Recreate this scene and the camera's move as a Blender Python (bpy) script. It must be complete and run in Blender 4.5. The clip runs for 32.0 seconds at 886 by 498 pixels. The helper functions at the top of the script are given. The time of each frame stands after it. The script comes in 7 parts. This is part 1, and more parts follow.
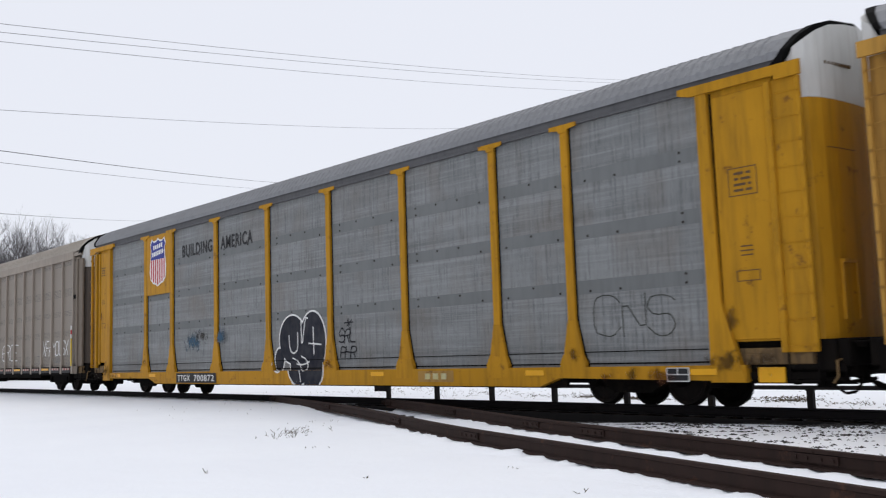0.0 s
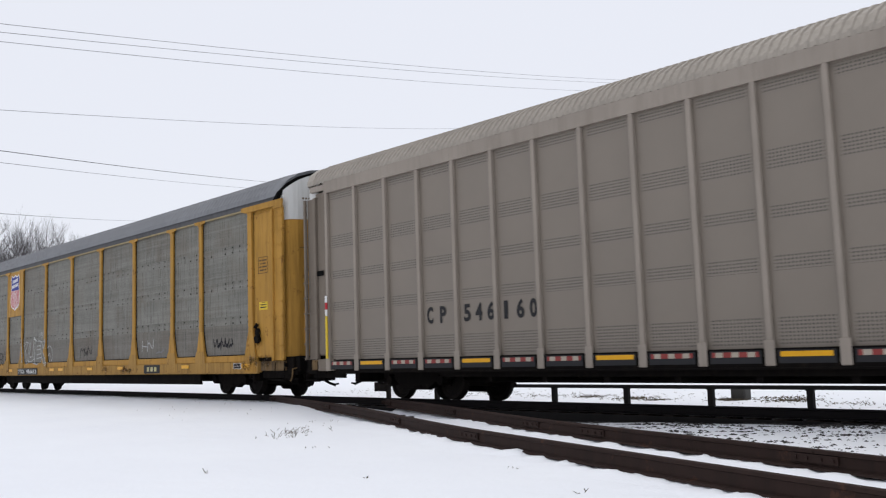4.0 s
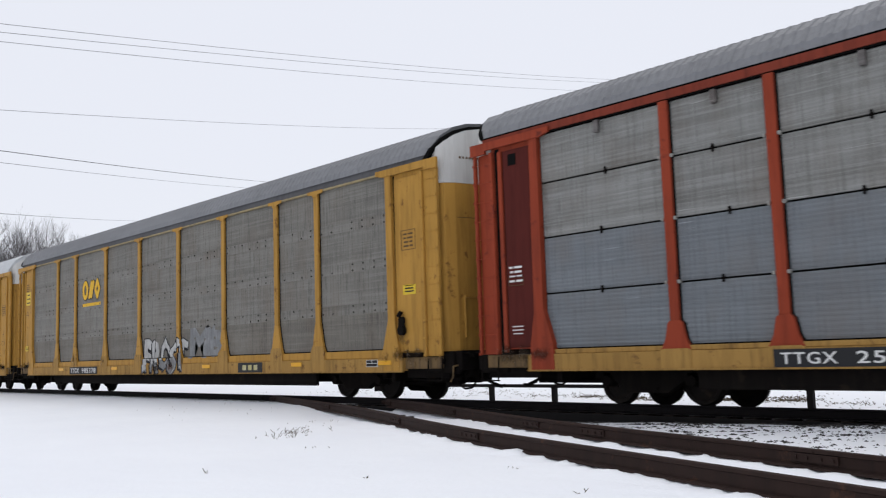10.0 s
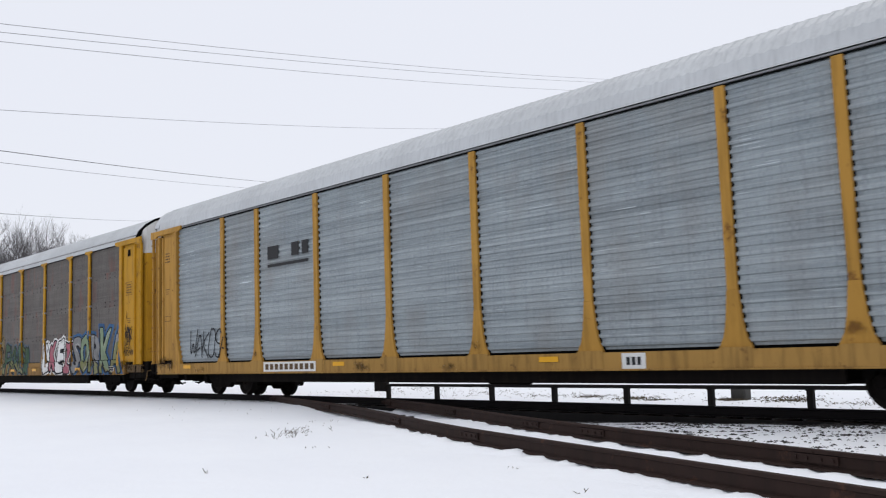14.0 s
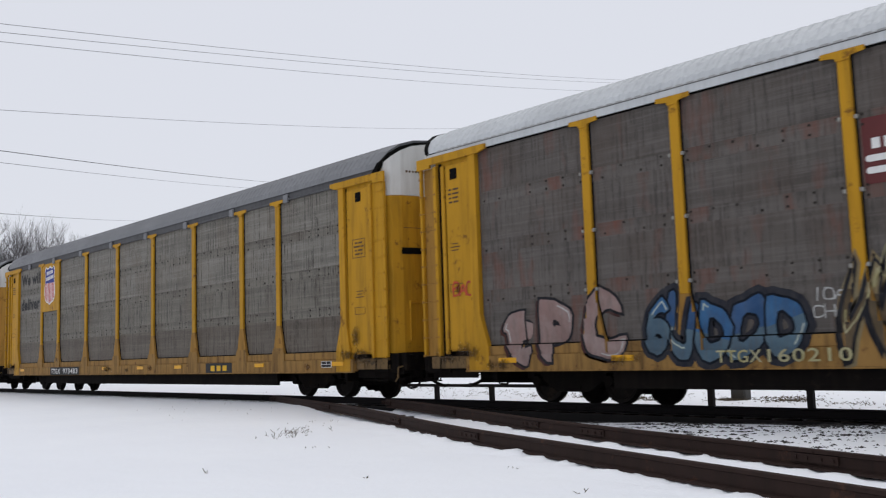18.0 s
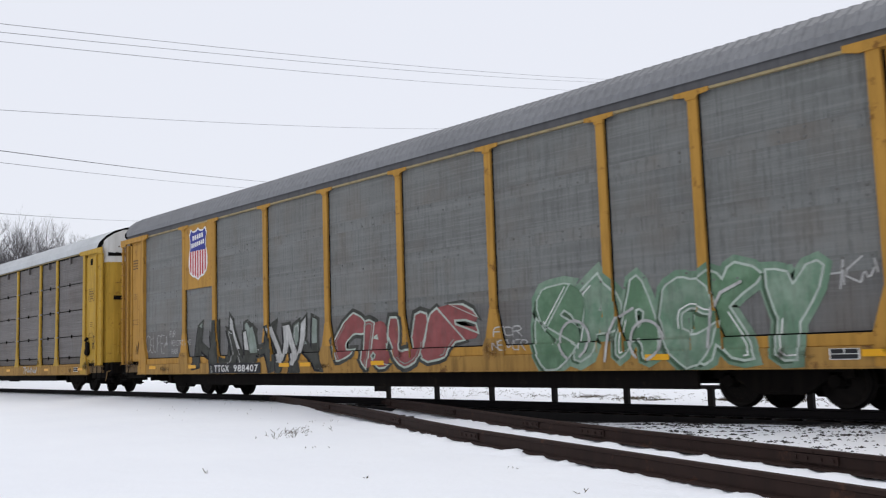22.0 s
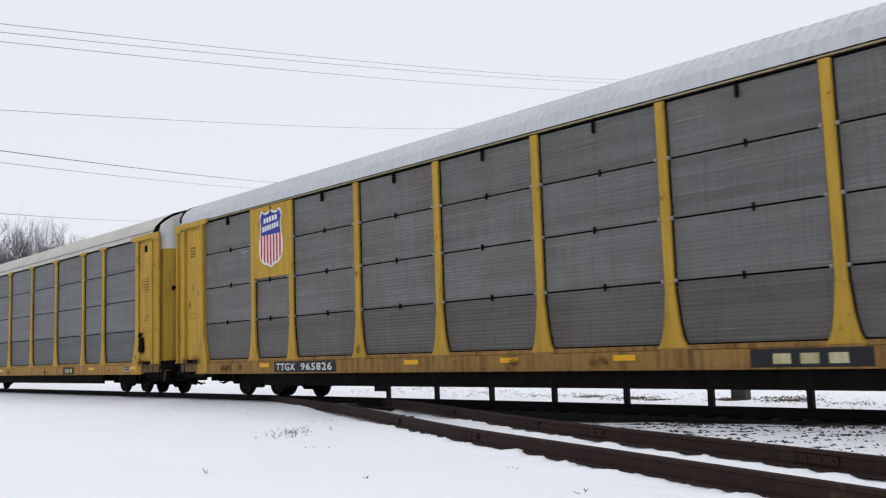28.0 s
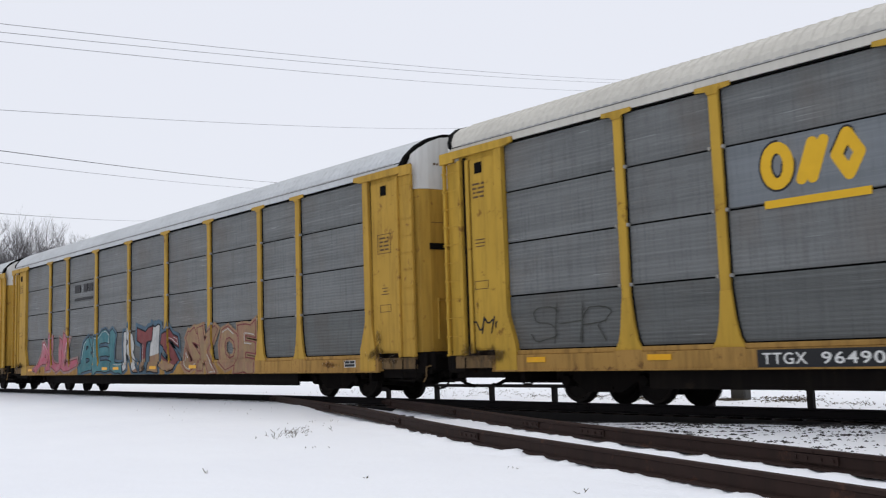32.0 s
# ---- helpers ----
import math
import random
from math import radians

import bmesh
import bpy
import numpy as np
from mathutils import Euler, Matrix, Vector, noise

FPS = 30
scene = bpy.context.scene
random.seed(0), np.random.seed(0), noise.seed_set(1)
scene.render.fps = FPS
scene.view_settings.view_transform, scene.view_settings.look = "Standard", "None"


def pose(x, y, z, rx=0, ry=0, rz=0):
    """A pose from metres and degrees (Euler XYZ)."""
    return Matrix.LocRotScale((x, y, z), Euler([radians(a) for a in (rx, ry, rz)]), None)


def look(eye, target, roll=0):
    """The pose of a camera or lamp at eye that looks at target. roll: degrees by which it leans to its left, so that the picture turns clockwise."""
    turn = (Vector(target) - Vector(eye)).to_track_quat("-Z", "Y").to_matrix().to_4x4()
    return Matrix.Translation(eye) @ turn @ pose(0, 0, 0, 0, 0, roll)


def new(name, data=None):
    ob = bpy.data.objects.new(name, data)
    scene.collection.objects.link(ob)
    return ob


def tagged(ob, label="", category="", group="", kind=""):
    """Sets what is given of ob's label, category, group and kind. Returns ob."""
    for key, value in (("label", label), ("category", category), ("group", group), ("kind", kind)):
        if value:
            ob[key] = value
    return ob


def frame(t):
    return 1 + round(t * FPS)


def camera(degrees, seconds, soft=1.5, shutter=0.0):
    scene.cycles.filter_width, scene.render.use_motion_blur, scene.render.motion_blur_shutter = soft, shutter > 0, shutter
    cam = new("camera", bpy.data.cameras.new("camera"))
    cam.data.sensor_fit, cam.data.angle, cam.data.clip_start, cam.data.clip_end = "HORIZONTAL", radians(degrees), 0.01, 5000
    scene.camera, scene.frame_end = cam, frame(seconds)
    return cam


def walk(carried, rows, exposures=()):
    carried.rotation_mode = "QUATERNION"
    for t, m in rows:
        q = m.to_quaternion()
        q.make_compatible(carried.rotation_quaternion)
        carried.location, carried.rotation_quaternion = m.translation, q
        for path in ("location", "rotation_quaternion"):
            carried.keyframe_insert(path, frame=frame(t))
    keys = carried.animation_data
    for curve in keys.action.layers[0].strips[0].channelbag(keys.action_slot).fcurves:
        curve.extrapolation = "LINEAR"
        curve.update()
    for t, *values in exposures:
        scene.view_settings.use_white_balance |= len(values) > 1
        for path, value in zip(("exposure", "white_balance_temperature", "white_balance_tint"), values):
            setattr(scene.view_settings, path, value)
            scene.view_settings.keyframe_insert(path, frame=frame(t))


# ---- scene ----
# World: X along the main line in the direction of travel, Y away from the camera, z = 0 at the rail heads.
# The near sides of the railway cars pass along Y = 0; the main line's centre is at Y = 1.55.
EYE = Vector((0.0, -13.139, 1.064))
YAW, PITCH, ROLL = radians(48.259), radians(6.295), 1.895
AHEAD = Vector((-math.sin(YAW) * math.cos(PITCH), math.cos(YAW) * math.cos(PITCH), math.sin(PITCH)))
cam = camera(51.05, 32.0, soft=1.2, shutter=0.12)
walk(cam, [(0, look(EYE, EYE + AHEAD, -ROLL)), (32, look(EYE, EYE + AHEAD, -ROLL))],
     exposures=[(0, 0.12), (14, 0.12), (15.5, -0.07), (18, -0.06), (19, -0.01), (20.3, 0.12), (32, 0.1)])

TRACK_Y = 1.55
CANT = 0.0765                                        # the far rail lies lower than the near one
SPEED, SLOWING = 10.61772, -0.0054107


def rolled(t):
    """Metres that the train has rolled by t, counted from 16 s."""
    return SPEED * (t - 16) + SLOWING * (t - 16) ** 2


# ---- world, sun ----
world = bpy.data.worlds.new("overcast_sky")
scene.world = world
world.use_nodes = True
wn, wl = world.node_tree.nodes, world.node_tree.links
wn.clear()
w_out, w_bg = wn.new("ShaderNodeOutputWorld"), wn.new("ShaderNodeBackground")
w_sky, w_mix = wn.new("ShaderNodeTexSky"), wn.new("ShaderNodeMix")
w_sky.sky_type, w_sky.sun_disc = "NISHITA", False
w_sky.sun_elevation, w_sky.sun_rotation = radians(67), radians(-40)
w_gain = wn.new("ShaderNodeVectorMath")
w_gain.operation, w_gain.inputs["Scale"].default_value = "SCALE", 0.1
w_mix.data_type = "RGBA"
w_mix.inputs[0].default_value = 0.93
w_mix.inputs[7].default_value = (0.782, 0.800, 0.868, 1)
wl.new(w_sky.outputs[0], w_gain.inputs[0])
wl.new(w_gain.outputs[0], w_mix.inputs[6])
wl.new(w_mix.outputs[2], w_bg.inputs[0])
w_bg.inputs[1].default_value = 1.0
wl.new(w_bg.outputs[0], w_out.inputs[0])

sun = new("sun", bpy.data.lights.new("sun", "SUN"))
sun.data.energy, sun.data.angle, sun.data.color = 0.75, radians(30), (1.0, 0.97, 0.93)
sun.matrix_world = look((0, 0, 60), Vector((0, 0, 60)) + Vector((0.25, -0.30, -0.92)))


# ---- material helpers ----
def node(nt, kind, **values):
    n = nt.nodes.new(kind)
    for key, value in values.items():
        n.inputs[key].default_value = value
    return n


def ramp(nt, fac, stops):
    r = nt.nodes.new("ShaderNodeValToRGB")
    while len(r.color_ramp.elements) < len(stops):
        r.color_ramp.elements.new(0.5)
    for e, (pos, col) in zip(r.color_ramp.elements, stops):
        e.position, e.color = pos, (*col, 1) if len(col) == 3 else col
    nt.links.new(fac, r.inputs[0])
    return r.outputs[0]


def blend(nt, fac, a, b, kind="MIX"):
    m = nt.nodes.new("ShaderNodeMix")
    m.data_type, m.blend_type = "RGBA", kind
    for sock, v in ((m.inputs[0], fac), (m.inputs[6], a), (m.inputs[7], b)):
        if isinstance(v, (int, float)):
            sock.default_value = v
        elif isinstance(v, (tuple, list)):
            sock.default_value = (*v, 1)
        else:
            nt.links.new(v, sock)
    return m.outputs[2]


def calc(nt, op, a, b=0.0, c=0.0):
    m = nt.nodes.new("ShaderNodeMath")
    m.operation = op
    for sock, v in zip(m.inputs, (a, b, c)):
        if isinstance(v, (int, float)):
            sock.default_value = v
        else:
            nt.links.new(v, sock)
    return m.outputs[0]


def coords(nt, scale=(1, 1, 1), shift=True):
    """Object coordinates in metres, moved by a chance amount for each object."""
    tc, mp = nt.nodes.new("ShaderNodeTexCoord"), nt.nodes.new("ShaderNodeMapping")
    mp.inputs["Scale"].default_value = scale
    nt.links.new(tc.outputs["Object"], mp.inputs[0])
    if shift:
        info = nt.nodes.new("ShaderNodeObjectInfo")
        c = nt.nodes.new("ShaderNodeCombineXYZ")
        for k in range(3):
            nt.links.new(calc(nt, "MULTIPLY", info.outputs["Random"], 37.0 + 11 * k), c.inputs[k])
        nt.links.new(c.outputs[0], mp.inputs["Location"])
    return mp.outputs[0]


def noisy(nt, vec, scale, detail=4.0, rough=0.6):
    n = node(nt, "ShaderNodeTexNoise", Scale=scale, Detail=detail, Roughness=rough)
    nt.links.new(vec, n.inputs["Vector"])
    return n.outputs["Fac"]


def material(name, rough=0.6, metal=0.0):
    m = bpy.data.materials.new(name)
    m.use_nodes = True
    nt = m.node_tree
    b = nt.nodes["Principled BSDF"]
    b.inputs["Roughness"].default_value, b.inputs["Metallic"].default_value = rough, metal
    return m, nt, b


def bumped(nt, b, height, strength=0.3, distance=0.01):
    bu = node(nt, "ShaderNodeBump", Strength=strength, Distance=distance)
    nt.links.new(height, bu.inputs["Height"])
    nt.links.new(bu.outputs[0], b.inputs["Normal"])


def painted(name, base, dark, grime=0.4, rough=0.5, rust=None, streak=1.0, gloss=0.06):
    """Weathered paint: broad fading, upright streaks of grime, fine specks and rust spots."""
    m, nt, b = material(name, rough)
    b.inputs["Specular IOR Level"].default_value = gloss
    v = coords(nt)
    broad = ramp(nt, noisy(nt, v, 0.7, 3), [(0.35, (0, 0, 0)), (0.7, (1, 1, 1))])
    col = blend(nt, broad, base, tuple(0.86 * x for x in base))
    runs = ramp(nt, noisy(nt, coords(nt, (5 * streak, 5 * streak, 0.5)), 1.4, 5), [(0.46, (0, 0, 0)), (0.75, (1, 1, 1))])
    col = blend(nt, calc(nt, "MULTIPLY", runs, grime), col, dark)
    if rust:
        spots = ramp(nt, noisy(nt, v, 3.2, 6, 0.7), [(0.60, (0, 0, 0)), (0.68, (1, 1, 1))])
        col = blend(nt, calc(nt, "MULTIPLY", spots, 0.75), col, rust)
    fine = noisy(nt, v, 60, 3)
    col = blend(nt, calc(nt, "MULTIPLY", fine, 0.18), col, dark)
    nt.links.new(col, b.inputs["Base Color"])
    bumped(nt, b, noisy(nt, v, 9, 4), 0.15, 0.01)
    return m


def sheet_metal(name, base, dark, light, upright=True, dots=False, rust=0.0, rough=0.55, runs=0.85):
    """Galvanised side sheet: woven-looking streaks both ways, bands of wear, rows of fixings."""
    m, nt, b = material(name, rough, 0.0)
    b.inputs["Specular IOR Level"].default_value = 0.22
    tc = nt.nodes.new("ShaderNodeTexCoord")
    lines = ramp(nt, noisy(nt, coords(nt, (22, 22, 0.5)), 1.0, 3, 0.65), [(0.52, (0, 0, 0)), (0.58, (1, 1, 1))])
    broken = ramp(nt, noisy(nt, coords(nt, (9, 9, 4.5)), 1.0, 4, 0.7), [(0.40, (0.1, 0.1, 0.1)), (0.56, (1, 1, 1))])
    up = calc(nt, "MULTIPLY", lines, broken)
    fine = ramp(nt, noisy(nt, coords(nt, (40, 40, 1.6)), 1.0, 3, 0.7), [(0.48, (0, 0, 0)), (0.66, (1, 1, 1))])
    across = ramp(nt, noisy(nt, coords(nt, (0.30, 0.30, 17)), 1.0, 5, 0.8), [(0.48, (0, 0, 0)), (0.60, (1, 1, 1))])
    level = ramp(nt, noisy(nt, coords(nt, (0.03, 0.03, 1.5), False), 1.0, 3), [(0.40, (0, 0, 0)), (0.60, (1, 1, 1))])
    broad = ramp(nt, noisy(nt, coords(nt, (0.5, 0.5, 0.8)), 1.0, 3), [(0.34, (0, 0, 0)), (0.68, (1, 1, 1))])
    info = nt.nodes.new("ShaderNodeObjectInfo")
    col = blend(nt, calc(nt, "MULTIPLY", broad, 0.7), base, dark)
    col = blend(nt, calc(nt, "MULTIPLY", info.outputs["Random"], 0.35), col, tuple(0.7 * c for c in base))
    k1, k2, k3 = (runs, 0.42, 0.34) if upright else (0.30, 0.34, 0.20)
    col = blend(nt, calc(nt, "MULTIPLY", level, 0.38), col, light)
    col = blend(nt, calc(nt, "MULTIPLY", across, k2), col, light)
    col = blend(nt, calc(nt, "MULTIPLY", fine, k3), col, light)
    col = blend(nt, calc(nt, "MULTIPLY", up, k1), col, tuple(0.8 * c for c in dark))
    if not upright:
        scrape = ramp(nt, noisy(nt, coords(nt, (0.7, 0.7, 34)), 1.0, 2, 0.5), [(0.66, (0, 0, 0)), (0.70, (1, 1, 1))])
        where = ramp(nt, noisy(nt, coords(nt, (0.6, 0.6, 1.1)), 1.0, 3), [(0.52, (0, 0, 0)), (0.62, (1, 1, 1))])
        col = blend(nt, calc(nt, "MULTIPLY", calc(nt, "MULTIPLY", scrape, where), 0.7), col, tuple(1.5 * c for c in light))
    tint = ramp(nt, noisy(nt, coords(nt, (0.8, 0.8, 0.5)), 1.0, 4), [(0.48, (0, 0, 0)), (0.75, (1, 1, 1))])
    col = blend(nt, calc(nt, "MULTIPLY", tint, 0.45), col, tuple(q * c for q, c in zip(dark, (1.5, 1.15, 0.9))))
    if rust:
        spots = ramp(nt, noisy(nt, coords(nt, (1.6, 1.6, 0.5)), 1.0, 5), [(0.54, (0, 0, 0)), (0.74, (1, 1, 1))])
        col = blend(nt, calc(nt, "MULTIPLY", spots, rust), col, (0.15, 0.055, 0.038))
    sep = nt.nodes.new("ShaderNodeSeparateXYZ")
    nt.links.new(tc.outputs["Object"], sep.inputs[0])
    if dots:
        fx = calc(nt, "ABSOLUTE", calc(nt, "SUBTRACT", calc(nt, "FRACT", calc(nt, "DIVIDE", sep.outputs[0], 0.73)), 0.5))
        fz = calc(nt, "ABSOLUTE", calc(nt, "SUBTRACT", calc(nt, "FRACT", calc(nt, "DIVIDE", sep.outputs[2], 0.62)), 0.5))
        d = calc(nt, "ADD", calc(nt, "POWER", calc(nt, "MULTIPLY", fx, 0.73), 2.0), calc(nt, "POWER", calc(nt, "MULTIPLY", fz, 0.62), 2.0))
        near = calc(nt, "LESS_THAN", d, 0.0012)
        patchy = ramp(nt, noisy(nt, coords(nt), 1.1, 3), [(0.42, (0.15, 0.15, 0.15)), (0.62, (0.8, 0.8, 0.8))])
        col = blend(nt, calc(nt, "MULTIPLY", near, patchy), col, (0.03, 0.026, 0.024))
    nt.links.new(col, b.inputs["Base Color"])
    if upright:
        wave = calc(nt, "SINE", calc(nt, "MULTIPLY", sep.outputs[0], 2 * math.pi / 0.11))
        bumped(nt, b, wave, 0.16, 0.010)
    else:
        bumped(nt, b, noisy(nt, coords(nt), 20, 4), 0.2, 0.01)
    return m


YELLOW_DARK = (0.09, 0.05, 0.016)
yellow = painted("faded_yellow_paint", (0.49, 0.266, 0.058), YELLOW_DARK, 0.45, 0.5, (0.13, 0.055, 0.02))
yellow_bright = painted("bright_yellow_paint", (0.54, 0.282, 0.022), YELLOW_DARK, 0.4, 0.45, (0.13, 0.055, 0.02))
yellow_amber = painted("amber_yellow_paint", (0.50, 0.248, 0.016), YELLOW_DARK, 0.45, 0.45, (0.13, 0.055, 0.02))
yellow_pale = painted("pale_yellow_paint", (0.50, 0.305, 0.058), YELLOW_DARK, 0.4, 0.5, (0.16, 0.07, 0.03))
yellow_lemon = painted("lemon_yellow_paint", (0.53, 0.330, 0.052), YELLOW_DARK, 0.4, 0.5, (0.15, 0.065, 0.02))
yellow_sill_dull = painted("brown_grimed_yellow_sill", (0.33, 0.190, 0.062), (0.05, 0.03, 0.018), 0.8, 0.6, (0.09, 0.04, 0.022))
yellow_sill = painted("grimy_yellow_sill", (0.42, 0.245, 0.072), (0.07, 0.04, 0.02), 0.6, 0.6, (0.09, 0.04, 0.022))
yellow_dull = painted("dulled_yellow_paint", (0.38, 0.205, 0.048), (0.08, 0.045, 0.02), 0.6, 0.6, (0.11, 0.05, 0.022))
red = painted("faded_oxide_red_paint", (0.31, 0.056, 0.027), (0.07, 0.018, 0.014), 0.4, 0.55, (0.10, 0.025, 0.02))
red_eave = painted("weathered_red_eave_paint", (0.22, 0.046, 0.028), (0.06, 0.018, 0.014), 0.5, 0.6)
# Own dark red of the pockets; on the end doors it also holds shade.
red_dark = painted("dark_red_paint_and_door_shade", (0.10, 0.020, 0.016), (0.035, 0.009, 0.007), 0.5, 0.6)
beige = painted("beige_grey_paint", (0.202, 0.168, 0.135), (0.10, 0.088, 0.075), 0.35, 0.55)
beige_dark = painted("brown_grey_door_paint", (0.12, 0.10, 0.085), (0.05, 0.042, 0.036), 0.4, 0.6)
beige_light = painted("pale_beige_post_paint", (0.34, 0.295, 0.25), (0.16, 0.138, 0.115), 0.3, 0.55)
white = painted("dirty_white_paint", (0.66, 0.66, 0.64), (0.33, 0.31, 0.28), 0.35, 0.5)
# Black rubber, also laid flat where gaps, slots and openings look dark.
black = painted("black_rubber_and_dark_gaps", (0.006, 0.006, 0.006), (0.010, 0.010, 0.009), 0.4, 0.85, None, 1.0, 0.04)
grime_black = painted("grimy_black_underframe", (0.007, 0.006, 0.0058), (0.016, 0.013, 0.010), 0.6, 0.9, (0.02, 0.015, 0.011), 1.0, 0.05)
roof_grey = painted("galvanised_roof", (0.235, 0.24, 0.25), (0.12, 0.12, 0.125), 0.5, 0.5, None, 2.0)
roof_white = painted("frosted_white_roof", (0.60, 0.62, 0.63), (0.34, 0.35, 0.36), 0.45, 0.5, None, 2.0)
roof_cream = painted("cream_white_roof", (0.60, 0.58, 0.52), (0.36, 0.34, 0.30), 0.4, 0.5, None, 2.0)
roof_beige = painted("beige_roof", (0.385, 0.345, 0.295), (0.14, 0.13, 0.115), 0.35, 0.5, None, 2.0)
strip_pale = painted("chalky_yellow_strip", (0.36, 0.29, 0.16), (0.15, 0.13, 0.10), 0.7, 0.6)
hem_grey = painted("pale_grey_hem", (0.40, 0.40, 0.39), (0.25, 0.25, 0.25), 0.4, 0.6)
# Grey darkened for the shadow band below the roof's edge.
eave_dark = painted("dark_grey_eave_shade", (0.12, 0.12, 0.125), (0.06, 0.06, 0.062), 0.5, 0.6)
sheet_grey = sheet_metal("galvanised_side_sheet", (0.1746, 0.1824, 0.1843), (0.097, 0.1009, 0.1009), (0.291, 0.3026, 0.3026), True, False, runs=0.5)
sheet_olive = sheet_metal("weathered_olive_grey_sheet", (0.1656, 0.1597, 0.1353), (0.077, 0.0723, 0.0618), (0.2565, 0.253, 0.2215), runs=0.62)
sheet_umber = sheet_metal("weathered_umber_grey_sheet", (0.1588, 0.1517, 0.1329), (0.0753, 0.0694, 0.06), (0.2528, 0.2447, 0.2187), runs=0.5)
sheet_brown = sheet_metal("browned_side_sheet", (0.122, 0.110, 0.090), (0.046, 0.039, 0.032), (0.225, 0.21, 0.178))
sheet_slate = sheet_metal("slate_grey_side_sheet", (0.1501, 0.1546, 0.1478), (0.0896, 0.0907, 0.0874), (0.2184, 0.2262, 0.2184), runs=0.4)
sheet_slate_low = sheet_metal("dulled_slate_side_sheet", (0.1274, 0.1264, 0.122), (0.0778, 0.0756, 0.0724), (0.1836, 0.1836, 0.1793), runs=0.4)
sheet_olive_low = sheet_metal("dulled_olive_sheet", (0.142, 0.130, 0.108), (0.066, 0.060, 0.050), (0.222, 0.208, 0.18), runs=0.5)
sheet_brown_low = sheet_metal("browned_lower_sheet", (0.104, 0.086, 0.068), (0.044, 0.035, 0.028), (0.17, 0.148, 0.12))
# Paler copy of sheet_brown: the sky's reflection on top tiers, put into colour.
sheet_brown_top = sheet_metal("sky_lit_brown_side_sheet", (0.162, 0.150, 0.128), (0.062, 0.054, 0.045), (0.29, 0.275, 0.24))
sheet_rust = sheet_metal("rusty_browned_side_sheet", (0.0927, 0.0796, 0.0701), (0.0404, 0.0345, 0.0321), (0.1485, 0.1354, 0.1236), True, False, 0.8, runs=0.6)
BANDS = {
    "galvanised_side_sheet": painted("galvanised_lap_band", (0.180, 0.188, 0.188), (0.12, 0.124, 0.125), 0.5, 0.55),
}
bolt_dark = painted("dark_rusty_bolts", (0.036, 0.031, 0.027), (0.022, 0.018, 0.016), 0.5, 0.8)
# Yellow darkened to brown: the ladder plate's shading is in this colour.
ladder_shade_brown = painted("shaded_yellow_ladder_sheet", (0.26, 0.138, 0.042), (0.10, 0.052, 0.024), 0.6, 0.7, (0.24, 0.13, 0.05))
grease = painted("greasy_brown_end_gear", (0.20, 0.125, 0.052), (0.028, 0.022, 0.018), 1.0, 0.7, (0.020, 0.017, 0.015), 1.0, 0.25)
sheet_bright = sheet_metal("bright_galvanised_corrugated_sheet", (0.236, 0.272, 0.290), (0.135, 0.162, 0.182), (0.47, 0.515, 0.535), False, False, 0, 0.42)
sheet_rows = sheet_metal("grey_corrugated_sheet", (0.1402, 0.1473, 0.1473), (0.0784, 0.082, 0.082), (0.2198, 0.2293, 0.2281), False, False)
sheet_rows_neutral = sheet_metal("neutral_grey_corrugated_sheet", (0.132, 0.132, 0.126), (0.072, 0.070, 0.066), (0.21, 0.212, 0.205), False, False)
sheet_rows_brown = sheet_metal("brown_grey_corrugated_sheet", (0.126, 0.116, 0.110), (0.064, 0.058, 0.055), (0.215, 0.203, 0.197), False, False)
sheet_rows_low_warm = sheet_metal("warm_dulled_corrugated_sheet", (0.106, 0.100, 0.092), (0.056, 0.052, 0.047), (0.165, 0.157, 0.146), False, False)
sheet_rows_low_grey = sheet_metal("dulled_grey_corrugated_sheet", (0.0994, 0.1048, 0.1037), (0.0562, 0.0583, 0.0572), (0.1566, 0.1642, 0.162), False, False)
sheet_rows_low = sheet_metal("browned_corrugated_sheet", (0.072, 0.061, 0.053), (0.038, 0.031, 0.027), (0.125, 0.112, 0.10), False, False)
sheet_rows_pale = sheet_metal("pale_weathered_corrugated_sheet", (0.205, 0.207, 0.194), (0.080, 0.075, 0.066), (0.36, 0.365, 0.352), False, False)
sheet_rows_blue = sheet_metal("blue_grey_corrugated_sheet", (0.155, 0.172, 0.185), (0.10, 0.11, 0.12), (0.22, 0.24, 0.255), False, False)


def plain(name, col, rough=0.6, vary=0.25, metal=0.0):
    m, nt, b = material(name, rough, metal)
    b.inputs["Specular IOR Level"].default_value = 0.25
    v = coords(nt)
    c = blend(nt, calc(nt, "MULTIPLY", noisy(nt, v, 7, 5), vary), col, tuple(0.35 * x for x in col))
    nt.links.new(c, b.inputs["Base Color"])
    return m


ink_black = plain("black_paint", (0.02, 0.02, 0.022))
ink_white = plain("white_paint", (0.78, 0.78, 0.76), 0.6, 0.3)
ink_red = plain("signal_red_paint", (0.50, 0.03, 0.04))
ink_blue = plain("deep_blue_paint", (0.035, 0.045, 0.26))
ink_maroon = plain("maroon_panel_paint", (0.125, 0.028, 0.028), 0.55, 0.4)
ink_gold = plain("golden_yellow_paint", (0.72, 0.42, 0.02))
reflector = plain("amber_reflector", (0.80, 0.40, 0.01), 0.35, 0.3)
worn_red = plain("worn_red_reflector", (0.30, 0.05, 0.045), 0.5, 0.5)
worn_cream = plain("worn_cream_reflector", (0.48, 0.42, 0.34), 0.5, 0.5)
label_yellow = plain("yellow_label", (0.72, 0.50, 0.03), 0.5, 0.3)

